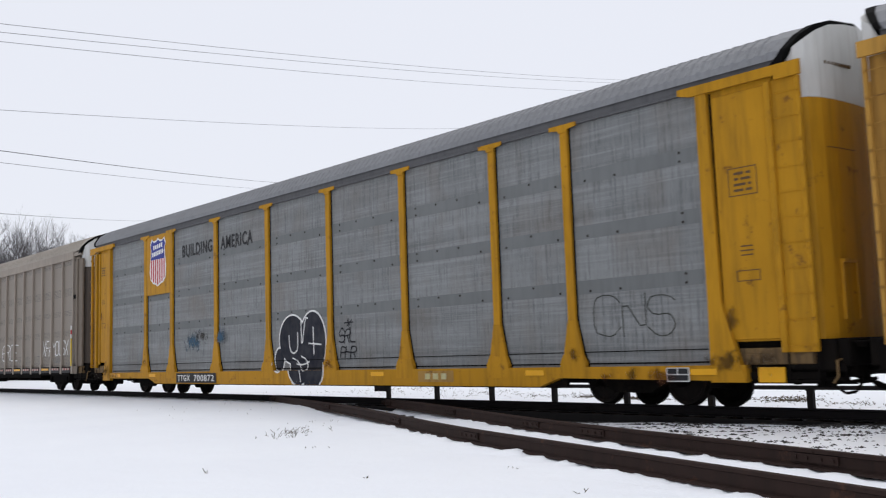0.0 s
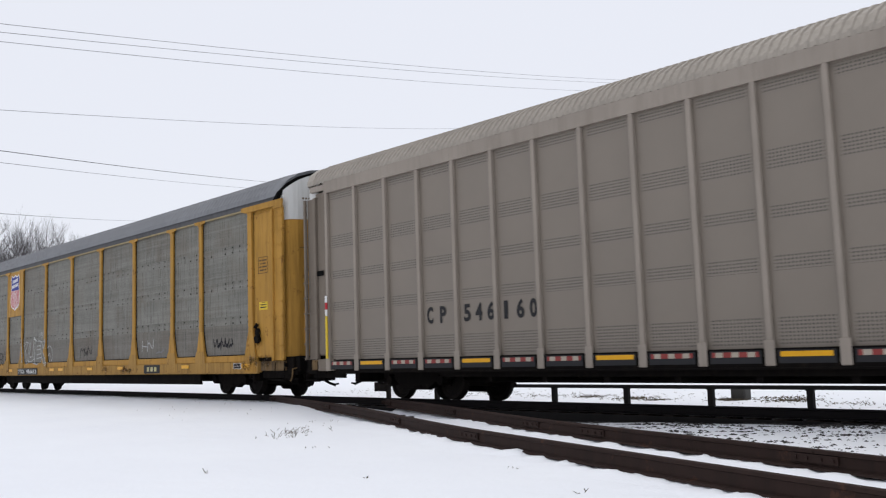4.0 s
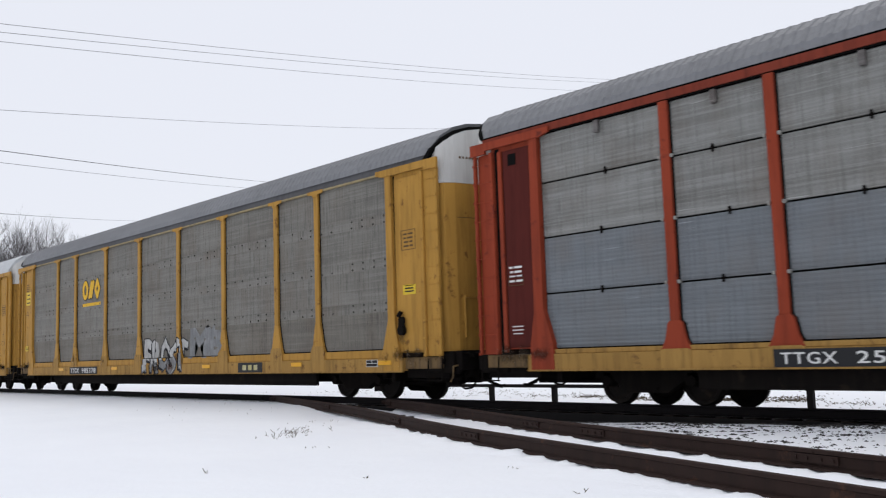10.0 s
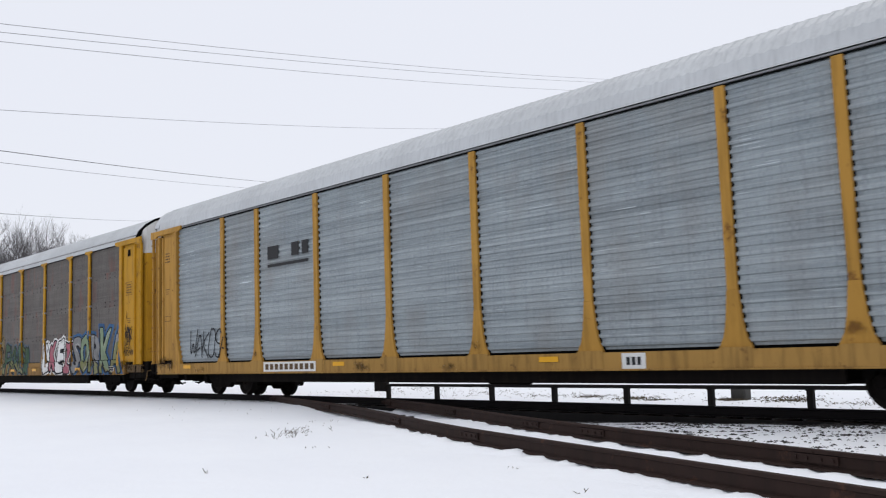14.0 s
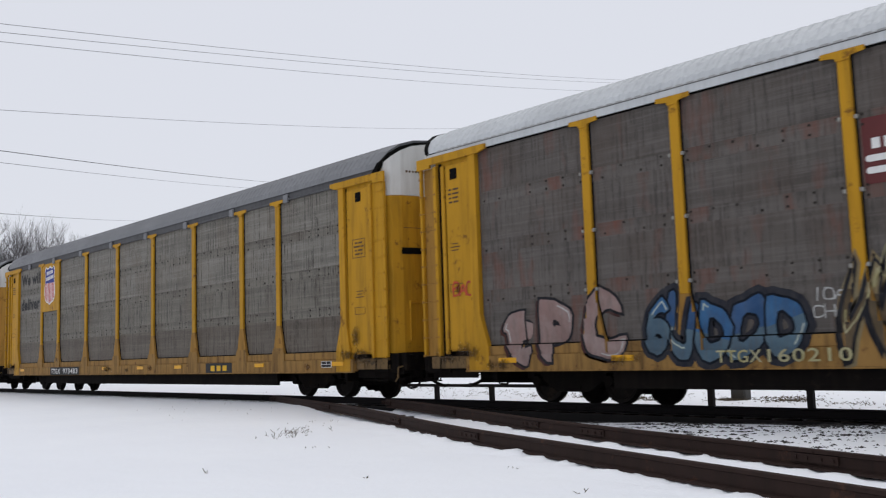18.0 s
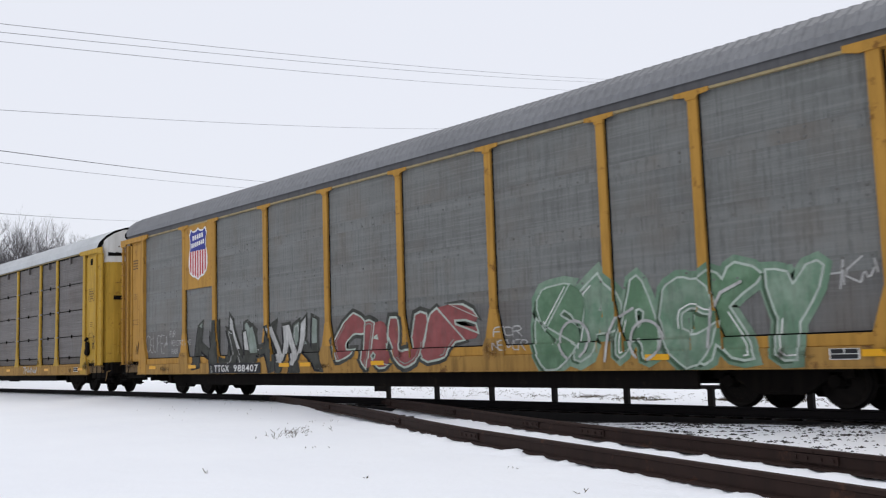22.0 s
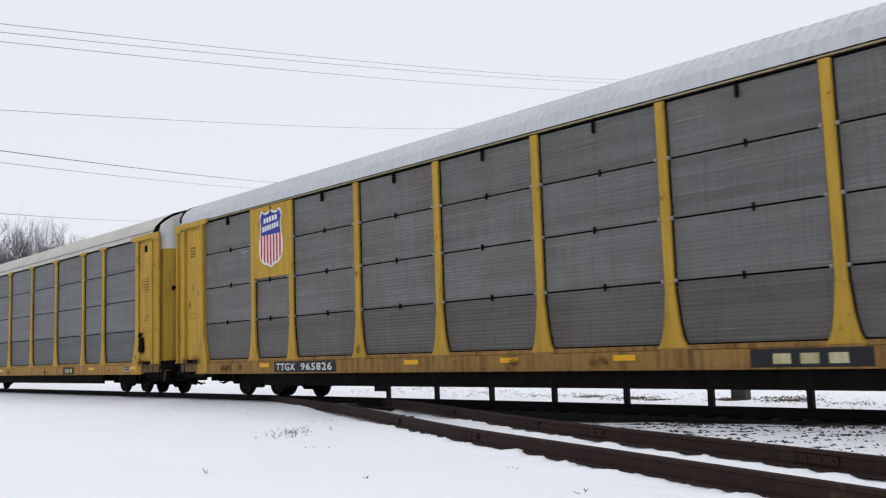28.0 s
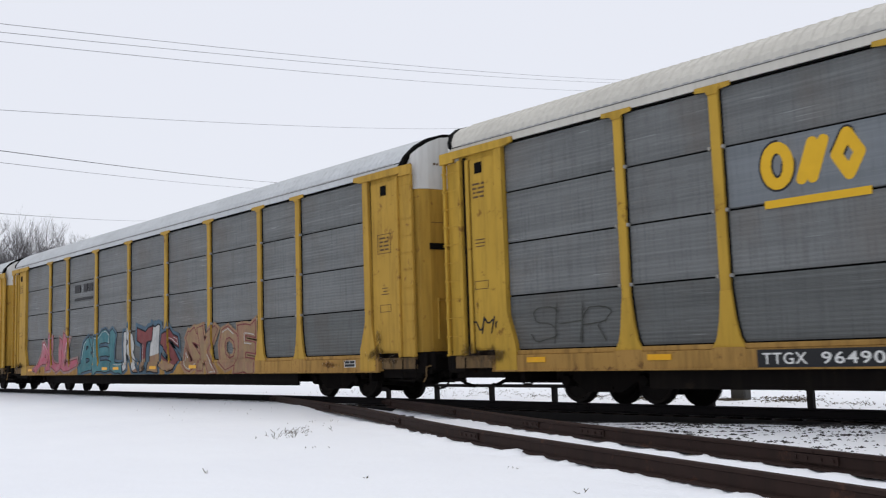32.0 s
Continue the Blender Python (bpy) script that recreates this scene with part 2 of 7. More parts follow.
# ---- mesh helpers ----
MESHES = {}


def mesh_of(key, build, smooth=False):
    """One mesh for each key; build(bm) fills it the first time."""
    if key not in MESHES:
        bm = bmesh.new()
        build(bm)
        me = bpy.data.meshes.new(str(key[0]) if isinstance(key, tuple) else key)
        bm.normal_update()
        bm.to_mesh(me)
        bm.free()
        if smooth:
            me.polygons.foreach_set("use_smooth", [True] * len(me.polygons))
        me.materials.append(None)
        MESHES[key] = me
    return MESHES[key]


def part(name, me, mat, parent, label="", at=(0, 0, 0), turn=0.0, scale=None):
    """Links a mesh as one object under a thing or part."""
    ob = new(name, me)
    ob.parent = parent
    ob.location = at
    if turn:
        ob.rotation_euler = (0, 0, radians(turn))
    if scale:
        ob.scale = scale
    if not len(me.materials):
        me.materials.append(None)
    slot = ob.material_slots[0]
    slot.link = "OBJECT"
    slot.material = mat
    if label:
        tagged(ob, label)
    return ob


def box(bm, x0, x1, y0, y1, z0, z1, bevel=0.0):
    m = Matrix.Translation(((x0 + x1) / 2, (y0 + y1) / 2, (z0 + z1) / 2)) @ Matrix.Diagonal((x1 - x0, y1 - y0, z1 - z0, 1))
    r = bmesh.ops.create_cube(bm, size=1, matrix=m)
    if bevel:
        edges = list({e for v in r["verts"] for e in v.link_edges})
        bmesh.ops.bevel(bm, geom=edges, offset=bevel, segments=1, affect="EDGES")


def tube(bm, a, b, r, n=8):
    a, b = Vector(a), Vector(b)
    q = (b - a).to_track_quat("Z", "Y").to_matrix().to_4x4()
    bmesh.ops.create_cone(bm, cap_ends=True, segments=n, radius1=r, radius2=r, depth=(b - a).length,
                          matrix=Matrix.Translation((a + b) / 2) @ q)


def prism(bm, outline, y0, y1):
    """A plate: outline in x, z between the planes y0 and y1."""
    a = [bm.verts.new((x, y0, z)) for x, z in outline]
    b = [bm.verts.new((x, y1, z)) for x, z in outline]
    n = len(a)
    bm.faces.new(a), bm.faces.new(b[::-1])
    for i in range(n):
        bm.faces.new((a[i], b[i], b[(i + 1) % n], a[(i + 1) % n]))
    bmesh.ops.recalc_face_normals(bm, faces=bm.faces[:])


def plan_wall(bm, outline, z0, z1):
    """An upright block: outline in x, y between the heights z0 and z1."""
    a, b = [bm.verts.new((x, y, z0)) for x, y in outline], [bm.verts.new((x, y, z1)) for x, y in outline]
    n = len(a)
    bm.faces.new(a[::-1]), bm.faces.new(b)
    for i in range(n):
        bm.faces.new((a[i], a[(i + 1) % n], b[(i + 1) % n], b[i]))
    bmesh.ops.recalc_face_normals(bm, faces=bm.faces[:])


def boxes(*dims, bevel=0.0):
    def build(bm):
        for d in dims:
            box(bm, *d, bevel=bevel)
    return build


# ---- railway cars ----
HALF, CORNER, SIDE = 13.95, 12.14, 1.55
POSTS = (-9.25, -7.30, -4.38, -1.46, 1.46, 4.38, 7.30, 9.25)
EDGES = (-CORNER, *POSTS, CORNER)
PANEL_TOP, SILL_END = 5.18, 12.60


def roof_line():
    """Half of the roof's cross-section: out from the eave to the crown."""
    pts = [(SIDE + 0.012, 5.365), (SIDE - 0.03, 5.49), (SIDE - 0.22, 5.72), (SIDE - 0.5, 5.90), (SIDE - 0.85, 6.01), (0, 6.09)]
    return pts


def i_end(x, length):
    """1 or -1 at the last ring of the roof, else 0."""
    return 1 if x > length / 2 - 0.01 else (-1 if x < -length / 2 + 0.01 else 0)


def roof_mesh(bm, lift=0.0, deep=0.022, length=2 * HALF - 0.72, rib=0.21, edge=5.4, foot=5.365):
    half = [(y, z + lift * max(0.0, min(1.0, (z - 5.3) / 0.5))) for y, z in [(roof_line()[0][0], foot)] + roof_line()[1:]]
    prof = [(-y, z) for y, z in half] + [(y, z) for y, z in half[::-1][1:]]
    n = int(length / rib)
    rows = []
    for i in range(n):
        x = -length / 2 + i * rib
        for dx, d in ((0.0, 0), (0.48 * rib, 0), (0.60 * rib, deep), (0.88 * rib, deep)):
            rows.append((x + dx, d))
    rows.append((length / 2, 0))
    grid = []
    for x, d in rows:
        skew = 0.52 * (1 if i_end(x, length) > 0 else -1) if abs(i_end(x, length)) else 0.0
        grid.append([bm.verts.new((x + skew * max(0.0, z - 5.3), y, z + (d if edge < z else 0.0))) for y, z in prof])
    for a, b in zip(grid, grid[1:]):
        for k in range(len(prof) - 1):
            bm.faces.new((a[k], b[k], b[k + 1], a[k + 1]))
    bm.faces.new(grid[0]), bm.faces.new(grid[-1][::-1])


def end_cap(bm, x0, x1, grow=0.012, slant=0.52, slant_far=None):
    """A hoop over the roof's end, leaning outwards towards the crown."""
    half = roof_line()
    prof = [(-y, z) for y, z in half] + [(y, z) for y, z in half[::-1][1:]]
    far = slant if slant_far is None else slant_far

    def ring(x, g, k):
        return [bm.verts.new((x + k * max(0.0, z - 5.3), y * (1 + g), z + g)) for y, z in prof]
    a, b, c, d = ring(x0, grow, slant), ring(x1, grow, far), ring(x1, grow - 0.06, far), ring(x0, grow - 0.06, slant)
    for p, q in ((a, b), (b, c), (c, d), (d, a)):
        for k in range(len(prof) - 1):
            bm.faces.new((p[k], q[k], q[k + 1], p[k + 1]))


def door_mesh(bm, z0, z1, crown):
    """Half of a bowed end door, in plan a flat face with a rounded corner; with crown its top follows the roof."""
    plan = [(13.55, -1.46), (13.80, -1.45), (13.95, -1.36), (14.06, -1.15), (14.12, -0.85), (14.16, -0.4), (14.17, -0.012)]
    line = [(SIDE - 0.03, 5.43), (SIDE - 0.22, 5.67), (SIDE - 0.5, 5.85), (SIDE - 0.85, 5.96), (0, 6.04)]

    def top(y):
        if not crown:
            return z1
        y = abs(y)
        for (ya, za), (yb, zb) in zip(line, line[1:]):
            if yb <= y <= ya:
                return za + (zb - za) * (ya - y) / (ya - yb)
        return line[0][1]
    lo = [bm.verts.new((x, y, z0)) for x, y in plan]
    hi = [bm.verts.new((x, y, top(y))) for x, y in plan]
    lo2 = [bm.verts.new((x - 0.08, y * 0.96, z0)) for x, y in plan]
    hi2 = [bm.verts.new((x - 0.08, y * 0.96, top(y))) for x, y in plan]
    n = len(plan)
    for k in range(n - 1):
        bm.faces.new((lo[k], lo[k + 1], hi[k + 1], hi[k]))
        bm.faces.new((lo2[k + 1], lo2[k], hi2[k], hi2[k + 1]))
        bm.faces.new((hi[k], hi[k + 1], hi2[k + 1], hi2[k]))
        bm.faces.new((lo[k + 1], lo[k], lo2[k], lo2[k + 1]))
    bm.faces.new((lo[0], hi[0], hi2[0], lo2[0])), bm.faces.new((lo[-1], lo2[-1], hi2[-1], hi[-1]))


FOLD_A, FOLD_B, FOLDS = Vector((13.62, -1.46, 0)), Vector((14.15, -0.35, 0)), 6


def folded_door(bm, z0, z1, crown=False):
    """Half of an end door of upright leaves side by side, with gaps between them; with crown the tops follow the roof."""
    way = FOLD_B - FOLD_A
    for k in range(FOLDS):
        c = FOLD_A + way * ((k + 0.5) / FOLDS)
        top = z1 + (0.0 if not crown else (-0.14, 0.08, 0.18, 0.24, 0.29, 0.31)[k])
        n = len(bm.verts)
        box(bm, -0.086, 0.086, -0.03, 0.03, z0, top, bevel=0.012)
        bm.verts.ensure_lookup_table()
        turn = Matrix.Translation(c) @ Matrix.Rotation(math.atan2(way.y, way.x), 4, "Z")
        for v in bm.verts[n:]:
            v.co = turn @ v.co


def foot_kind(spec):
    return "low" if spec.get("low") else ("tall" if spec["style"] == "upright" else "short")


def foot_levels(kind):
    """Heights of a post's foot: its bottom, the end of its upright part, the weld to the tapered part."""
    return {"low": (0.50, 0.78, 0.93), "short": (0.66, 0.965, 0.985), "tall": (0.66, 1.13, 1.29)}[kind]


def hem_mesh(bm):
    """Folded hem along the roof's foot, one strip with a notched upper edge."""
    up = []
    for q in range(127):
        x = -13.3 + 0.21 * q
        up += [(x, 5.366), (x, 5.383), (x + 0.13, 5.383), (x + 0.13, 5.366)]
    prism(bm, [(-13.3, 5.352)] + up + [(13.35, 5.366), (13.35, 5.352)], -SIDE - 0.026, -SIDE - 0.012)


def post_outline(kind, flare, grow=0.0):
    lo, mid, weld = foot_levels(kind)
    if kind == "short":
        right = [(0.29 + grow, mid - 0.2), (0.285 + grow, weld), (0.20 + grow, weld + 0.16), (0.145 + grow, weld + 0.42), (0.095 + grow, flare)]
    else:
        right = [(0.30 + grow, mid - 0.2), (0.30 + grow, mid), (0.225 + grow, weld), (0.095 + grow, flare)]
    if grow:
        right += [(0.09 + grow, flare + 0.02), (0.09 + grow, PANEL_TOP)]
    return right + [(-x, z) for x, z in right[::-1]]


def post_mesh(flare):
    def build(bm):
        box(bm, -0.09, 0.09, -SIDE - 0.012, -SIDE + 0.10, flare, PANEL_TOP, 0.006)
    return build


def gusset_mesh(kind, flare):
    def build(bm):
        prism(bm, post_outline(kind, flare), -SIDE - 0.012, -SIDE + 0.10)
    return build


def post_foot_mesh(kind):
    def build(bm):
        lo, mid, weld = foot_levels(kind)
        right = [(0.30, lo), (0.30, mid), (0.222, weld)]
        prism(bm, right + [(-x, z) for x, z in right[::-1]], -SIDE - 0.036, -SIDE - 0.012)
    return build


def bolt_row_mesh(w, step):
    """Two rows of bolt heads along a lap band of width w, round z = 0; some have been lost."""
    def build(bm):
        n, rng = int((w - 0.3) / step) + 1, random.Random(int(w * 100))
        for j in range(n):
            x = (j - (n - 1) / 2) * step
            for z in (-0.075, 0.075):
                if rng.random() < 0.4:
                    continue
                tube(bm, (x, -SIDE + 0.060, z), (x, -SIDE + 0.046, z), 0.023, 6)
    return build


def bracket_mesh(bm):
    prism(bm, [(-0.33, 5.150), (-0.12, 5.125), (-0.095, 5.07), (0.095, 5.07), (0.12, 5.125), (0.33, 5.150), (0.33, 5.225), (-0.33, 5.225)], -SIDE - 0.03, -SIDE - 0.008)


def corrugated(bm, w, z0, z1, y, pitch=0.10, deep=0.022):
    """A sheet with level corrugations, from z0 to z1."""
    n = max(2, round((z1 - z0) / pitch))
    h = (z1 - z0) / n
    rows = []
    for i in range(n):
        for f, d in ((0.0, 0), (0.30, 0), (0.45, deep), (0.80, deep)):
            rows.append((z0 + h * (i + f), y - d))
    rows.append((z1, y))
    lines = [(bm.verts.new((-w / 2, yy, z)), bm.verts.new((w / 2, yy, z))) for z, yy in rows]
    for a, b in zip(lines, lines[1:]):
        bm.faces.new((a[0], a[1], b[1], b[0]))
    back = [bm.verts.new((sx * w / 2, y + 0.04, z)) for sx, z in ((-1, z0), (1, z0), (1, z1), (-1, z1))]
    bm.faces.new(back[::-1])
    bm.faces.new((lines[0][0], back[0], back[1], lines[0][1]))
    bm.faces.new((lines[-1][1], back[2], back[3], lines[-1][0]))


def wheel_mesh(bm, side):
    """One wheel on its half of the axle, its axis along y."""
    r, y = 0.40, 0.72 * side
    prof = [(0.085, 0), (0.10, 0.09), (0.30, 0.02), (0.335, 0.06), (r - 0.01, 0.065), (r, -0.05), (r + 0.027, -0.062), (r + 0.02, -0.085), (0.33, -0.08), (0.28, -0.04), (0.10, -0.08), (0.085, -0.30)]
    n = 28
    rings = []
    for k in range(n):
        a = 2 * math.pi * k / n
        rings.append([bm.verts.new((q * math.cos(a), y + side * o, q * math.sin(a))) for q, o in prof])
    for k in range(n):
        p, q = rings[k], rings[(k + 1) % n]
        for j in range(len(prof) - 1):
            bm.faces.new((p[j], p[j + 1], q[j + 1], q[j]))
    # chalk mark and bolt heads that show the turning
    for k in range(3):
        a = 2 * math.pi * k / 3
        c = Vector((0.055 * math.cos(a), y + side * 0.0, 0.055 * math.sin(a)))
        tube(bm, c, c + Vector((0, side * 0.12, 0)), 0.018, 6)
    tube(bm, (0, 0, 0), (0, y, 0), 0.085, 12)
    tube(bm, (0, y, 0), (0, y + side * 0.10, 0), 0.085, 12)
    bmesh.ops.recalc_face_normals(bm, faces=bm.faces[:])


def frame_mesh(bm):
    """Side frame of a truck, on the side y = -1.0: arched casting with a window and journal ends."""
    prism(bm, [(-1.18, 0.46), (-1.15, 0.62), (-0.72, 0.66), (-0.45, 0.78), (0.45, 0.78), (0.72, 0.66), (1.15, 0.62), (1.18, 0.46),
               (1.02, 0.44), (0.98, 0.55), (0.80, 0.54), (0.76, 0.42), (0.40, 0.20), (-0.40, 0.20), (-0.76, 0.42), (-0.80, 0.54), (-0.98, 0.55), (-1.02, 0.44)], -1.10, -0.94)
    for x in (-0.26, -0.09, 0.09, 0.26):
        tube(bm, (x, -1.02, 0.30), (x, -1.02, 0.60), 0.07, 10)
    for x in (-0.89, 0.89):
        tube(bm, (x, -1.16, 0.40), (x, -0.92, 0.40), 0.10, 12)
    box(bm, -0.2, 0.2, -1.13, -1.09, 0.24, 0.30)


WHEELS = []


def truck(car, x, turn):
    t = new("truck")
    t.parent = car
    t.location = (x, 0.7525 * (math.cos(CANT) - 1), -0.7525 * math.sin(CANT))
    t.rotation_euler = (-CANT, 0, 0)
    tagged(t, "black four-wheeled freight truck with cast side frames")
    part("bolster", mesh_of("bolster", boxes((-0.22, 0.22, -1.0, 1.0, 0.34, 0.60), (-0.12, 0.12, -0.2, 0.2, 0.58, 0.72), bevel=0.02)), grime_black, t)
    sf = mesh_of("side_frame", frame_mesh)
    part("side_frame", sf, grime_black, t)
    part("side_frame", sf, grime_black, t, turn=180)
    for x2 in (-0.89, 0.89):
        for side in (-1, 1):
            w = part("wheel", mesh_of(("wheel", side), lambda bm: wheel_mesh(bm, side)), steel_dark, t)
            w.matrix_parent_inverse = Matrix.Translation((x2, 0, 0.40))
            WHEELS.append(w)
    for x2 in (-0.43, 0.43):
        part("brake_beam", mesh_of("brake_beam", boxes((-0.03, 0.03, -0.75, 0.75, 0.28, 0.36))), grime_black, t, at=(x2, 0, 0))
    return t


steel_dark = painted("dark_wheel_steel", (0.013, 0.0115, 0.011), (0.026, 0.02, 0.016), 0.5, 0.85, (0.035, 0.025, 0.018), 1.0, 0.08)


def coupler_mesh(bm):
    box(bm, 13.4, 14.20, -0.09, 0.09, 0.74, 0.92, 0.015)
    prism_pts = [(14.18, 0.70), (14.42, 0.68), (14.44, 0.96), (14.18, 0.95)]
    prism(bm, prism_pts, -0.17, 0.16)
    box(bm, 14.12, 14.30, -0.36, -0.10, 0.78, 0.84, 0.01)


def hose_mesh(bm):
    pts = [(13.95, -0.35, 0.66), (14.05, -0.36, 0.48), (14.18, -0.34, 0.34), (14.32, -0.28, 0.28), (14.44, -0.20, 0.30)]
    for a, b in zip(pts, pts[1:]):
        tube(bm, a, b, 0.022, 8)
    tube(bm, pts[0], (13.7, -0.35, 0.70), 0.03, 8)


def loop_mesh(bm):
    """A hose that hangs in a loop and comes up again."""
    pts = [(13.30 + 0.11 * k, -0.86 + 0.02 * k, 0.62 - 0.26 * math.sin(math.pi * k / 7)) for k in range(8)]
    for a, b in zip(pts, pts[1:]):
        tube(bm, a, b, 0.024, 8)


def rung_mesh(bm, side=1):
    if side == 1:
        tube(bm, (13.42, -SIDE - 0.010, 0), (13.90, -SIDE - 0.004, 0), 0.004, 6)
    else:
        tube(bm, (13.47, -SIDE - 0.04, 0), (13.90, -SIDE - 0.02, 0), 0.008, 6)
    for x in (13.41, 13.895):
        box(bm, x - 0.022, x + 0.022, -SIDE - 0.058, -SIDE - 0.02, -0.022, 0.022)


def gear_mesh(bm, deep):
    """Centre sill, cross bearers and pipework under the floor."""
    box(bm, -13.4, 13.4, -0.42, 0.42, 0.36, 0.86)
    for k in range(-8, 9):
        if abs(abs(k * 1.5) - 10.2) > 1.2:
            box(bm, k * 1.5 - 0.06, k * 1.5 + 0.06, -1.36, 1.36, 0.42, 0.80)
    box(bm, -8.95, 8.95, -1.42, -1.34, deep, 0.66)
    box(bm, -8.95, 8.95, 1.34, 1.42, deep, 0.66)
    tube(bm, (-9, -0.7, 0.42), (9, -0.7, 0.42), 0.03, 6)
    tube(bm, (1.0, -0.75, 0.50), (2.1, -0.75, 0.50), 0.17, 12)


def autorack(spec):
    """A covered car carrier: sills, posts, side sheets, corrugated roof, bowed end doors, ladders, trucks and couplers."""
    car = new("autorack_car")
    car.empty_display_size = 0.5
    tagged(car, spec["label"], "railway car", "cars of the freight train")
    body, sill, roof, low = spec["body"], spec["sill"], spec["roof"], spec.get("low", False)
    foot = 0.70 if low else 0.95                     # top of the side sill
    bottom = 0.34 if low else 0.66
    ledge = foot + (0.10 if spec["style"] != "upright" or low else 0.19)
    kind = foot_kind(spec)
    sill_end = 13.50 if spec["style"] == "ribbed" else SILL_END
    flare = 1.55 if low else (1.88 if spec.get("tall_flare", True) else 1.45)
    # roof
    lift = spec.get("lift", 0.0)
    roof_foot = 5.255 if spec.get("low_eave") else 5.365
    part("roof", mesh_of(("roof", lift, spec["style"] == "perforated", roof_foot), lambda bm: roof_mesh(bm, lift, 0.036, rib=0.165, edge=5.3) if spec["style"] == "perforated" else roof_mesh(bm, lift, 0.022, edge=roof_foot + 0.035, foot=roof_foot)), roof, car, spec["roof_label"])
    for turn in (0, 180):
        plain_end = not spec.get("gasket", True) or (turn and spec["style"] == "perforated")
        part("roof_flashing", mesh_of(("roof_flashing", plain_end), lambda bm: end_cap(bm, 13.40 if plain_end else 13.56, 13.66, 0.012, 0.52, 0.60)), roof if plain_end else black, car, turn=turn)
        if spec.get("folded"):
            continue
        if not plain_end:
            part("eave_gasket", mesh_of("eave_gasket", lambda bm: prism(bm, [(13.46, 5.27), (13.68, 5.27), (13.74, 5.44), (13.68, 5.46)], -SIDE - 0.026, -SIDE + 0.05)), black, car, "black rubber gasket at the roof's corner", turn=turn)
    # floor and running gear
    deep = 0.52 if spec["style"] == "perforated" else (0.40 if spec.get("shallow") else 0.31)
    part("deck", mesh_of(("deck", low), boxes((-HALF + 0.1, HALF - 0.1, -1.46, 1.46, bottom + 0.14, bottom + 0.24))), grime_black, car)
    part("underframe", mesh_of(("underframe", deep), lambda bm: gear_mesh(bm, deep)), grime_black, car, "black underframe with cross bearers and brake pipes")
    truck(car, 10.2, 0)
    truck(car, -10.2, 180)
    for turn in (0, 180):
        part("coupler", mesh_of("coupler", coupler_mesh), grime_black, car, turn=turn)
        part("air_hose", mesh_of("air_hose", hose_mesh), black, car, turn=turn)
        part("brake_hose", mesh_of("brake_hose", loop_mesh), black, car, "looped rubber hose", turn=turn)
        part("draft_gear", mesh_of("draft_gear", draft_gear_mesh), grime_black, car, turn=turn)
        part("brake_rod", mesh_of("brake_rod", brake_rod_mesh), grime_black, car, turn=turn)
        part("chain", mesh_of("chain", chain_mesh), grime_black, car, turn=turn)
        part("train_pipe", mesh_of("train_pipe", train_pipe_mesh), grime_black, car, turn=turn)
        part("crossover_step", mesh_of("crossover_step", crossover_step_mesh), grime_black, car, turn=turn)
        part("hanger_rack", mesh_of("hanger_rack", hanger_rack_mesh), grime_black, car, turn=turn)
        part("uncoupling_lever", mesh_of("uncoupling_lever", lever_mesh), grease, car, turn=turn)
    # sides
    dense = spec["style"] == "perforated"
    for turn in (0, 180):
        if low:
            part("side_sill", mesh_of("stepped_sill", lambda bm: prism(bm, [(-12.74, 0.50), (-8.9, 0.50), (-8.4, bottom), (8.4, bottom), (8.9, 0.50), (12.74, 0.45), (12.74, foot), (-12.74, foot)], -SIDE - 0.03, -SIDE + 0.12)), sill, car, turn=turn)
        else:
            part("side_sill", mesh_of(("side_sill", sill_end), boxes((-sill_end, sill_end, -SIDE - 0.03, -SIDE + 0.12, bottom, foot), (-sill_end, sill_end, -SIDE - 0.05, -SIDE + 0.02, bottom - 0.03, bottom - 0.002))), grime_black if dense else sill, car, turn=turn)
        pale = roof is not roof_grey and spec["style"] != "ribbed" or "eave" in spec
        part("eave_rail", mesh_of(("eave_rail", pale, roof_foot), boxes((-HALF + 0.3, HALF - 0.3, -SIDE - (0.004 if pale else -0.03), -SIDE + 0.10, 5.205 if pale else 5.235, roof_foot - 0.02 if pale else 5.40))), spec.get("eave", roof if pale else eave_dark), car, turn=turn)
        if pale and not dense:
            part("eave_gap", mesh_of("eave_gap", boxes((-HALF + 0.3, HALF - 0.3, -SIDE + 0.03, -SIDE + 0.09, 5.345, 5.40), (-HALF + 0.3, HALF - 0.3, -SIDE + 0.03, -SIDE + 0.09, PANEL_TOP + 0.001, 5.205))), black, car, "dark joints above and below the eave rail", turn=turn)
        elif not dense:
            part("eave_strip", mesh_of("eave_strip", boxes((-CORNER + 0.1, CORNER - 0.1, -SIDE - 0.006, -SIDE + 0.09, PANEL_TOP, 5.228), bevel=0.006)), strip_pale if spec["style"] == "upright" and not low and not spec.get("dull") else eave_dark, car, "thin pale or shade-dark strip under the eave", turn=turn)
        if roof in (roof_white, roof_cream) and not turn and not spec.get("low_eave"):
            part("roof_hem", mesh_of("roof_hem", hem_mesh), hem_grey, car, "row of hem folds above the eave")
        if dense:
            continue
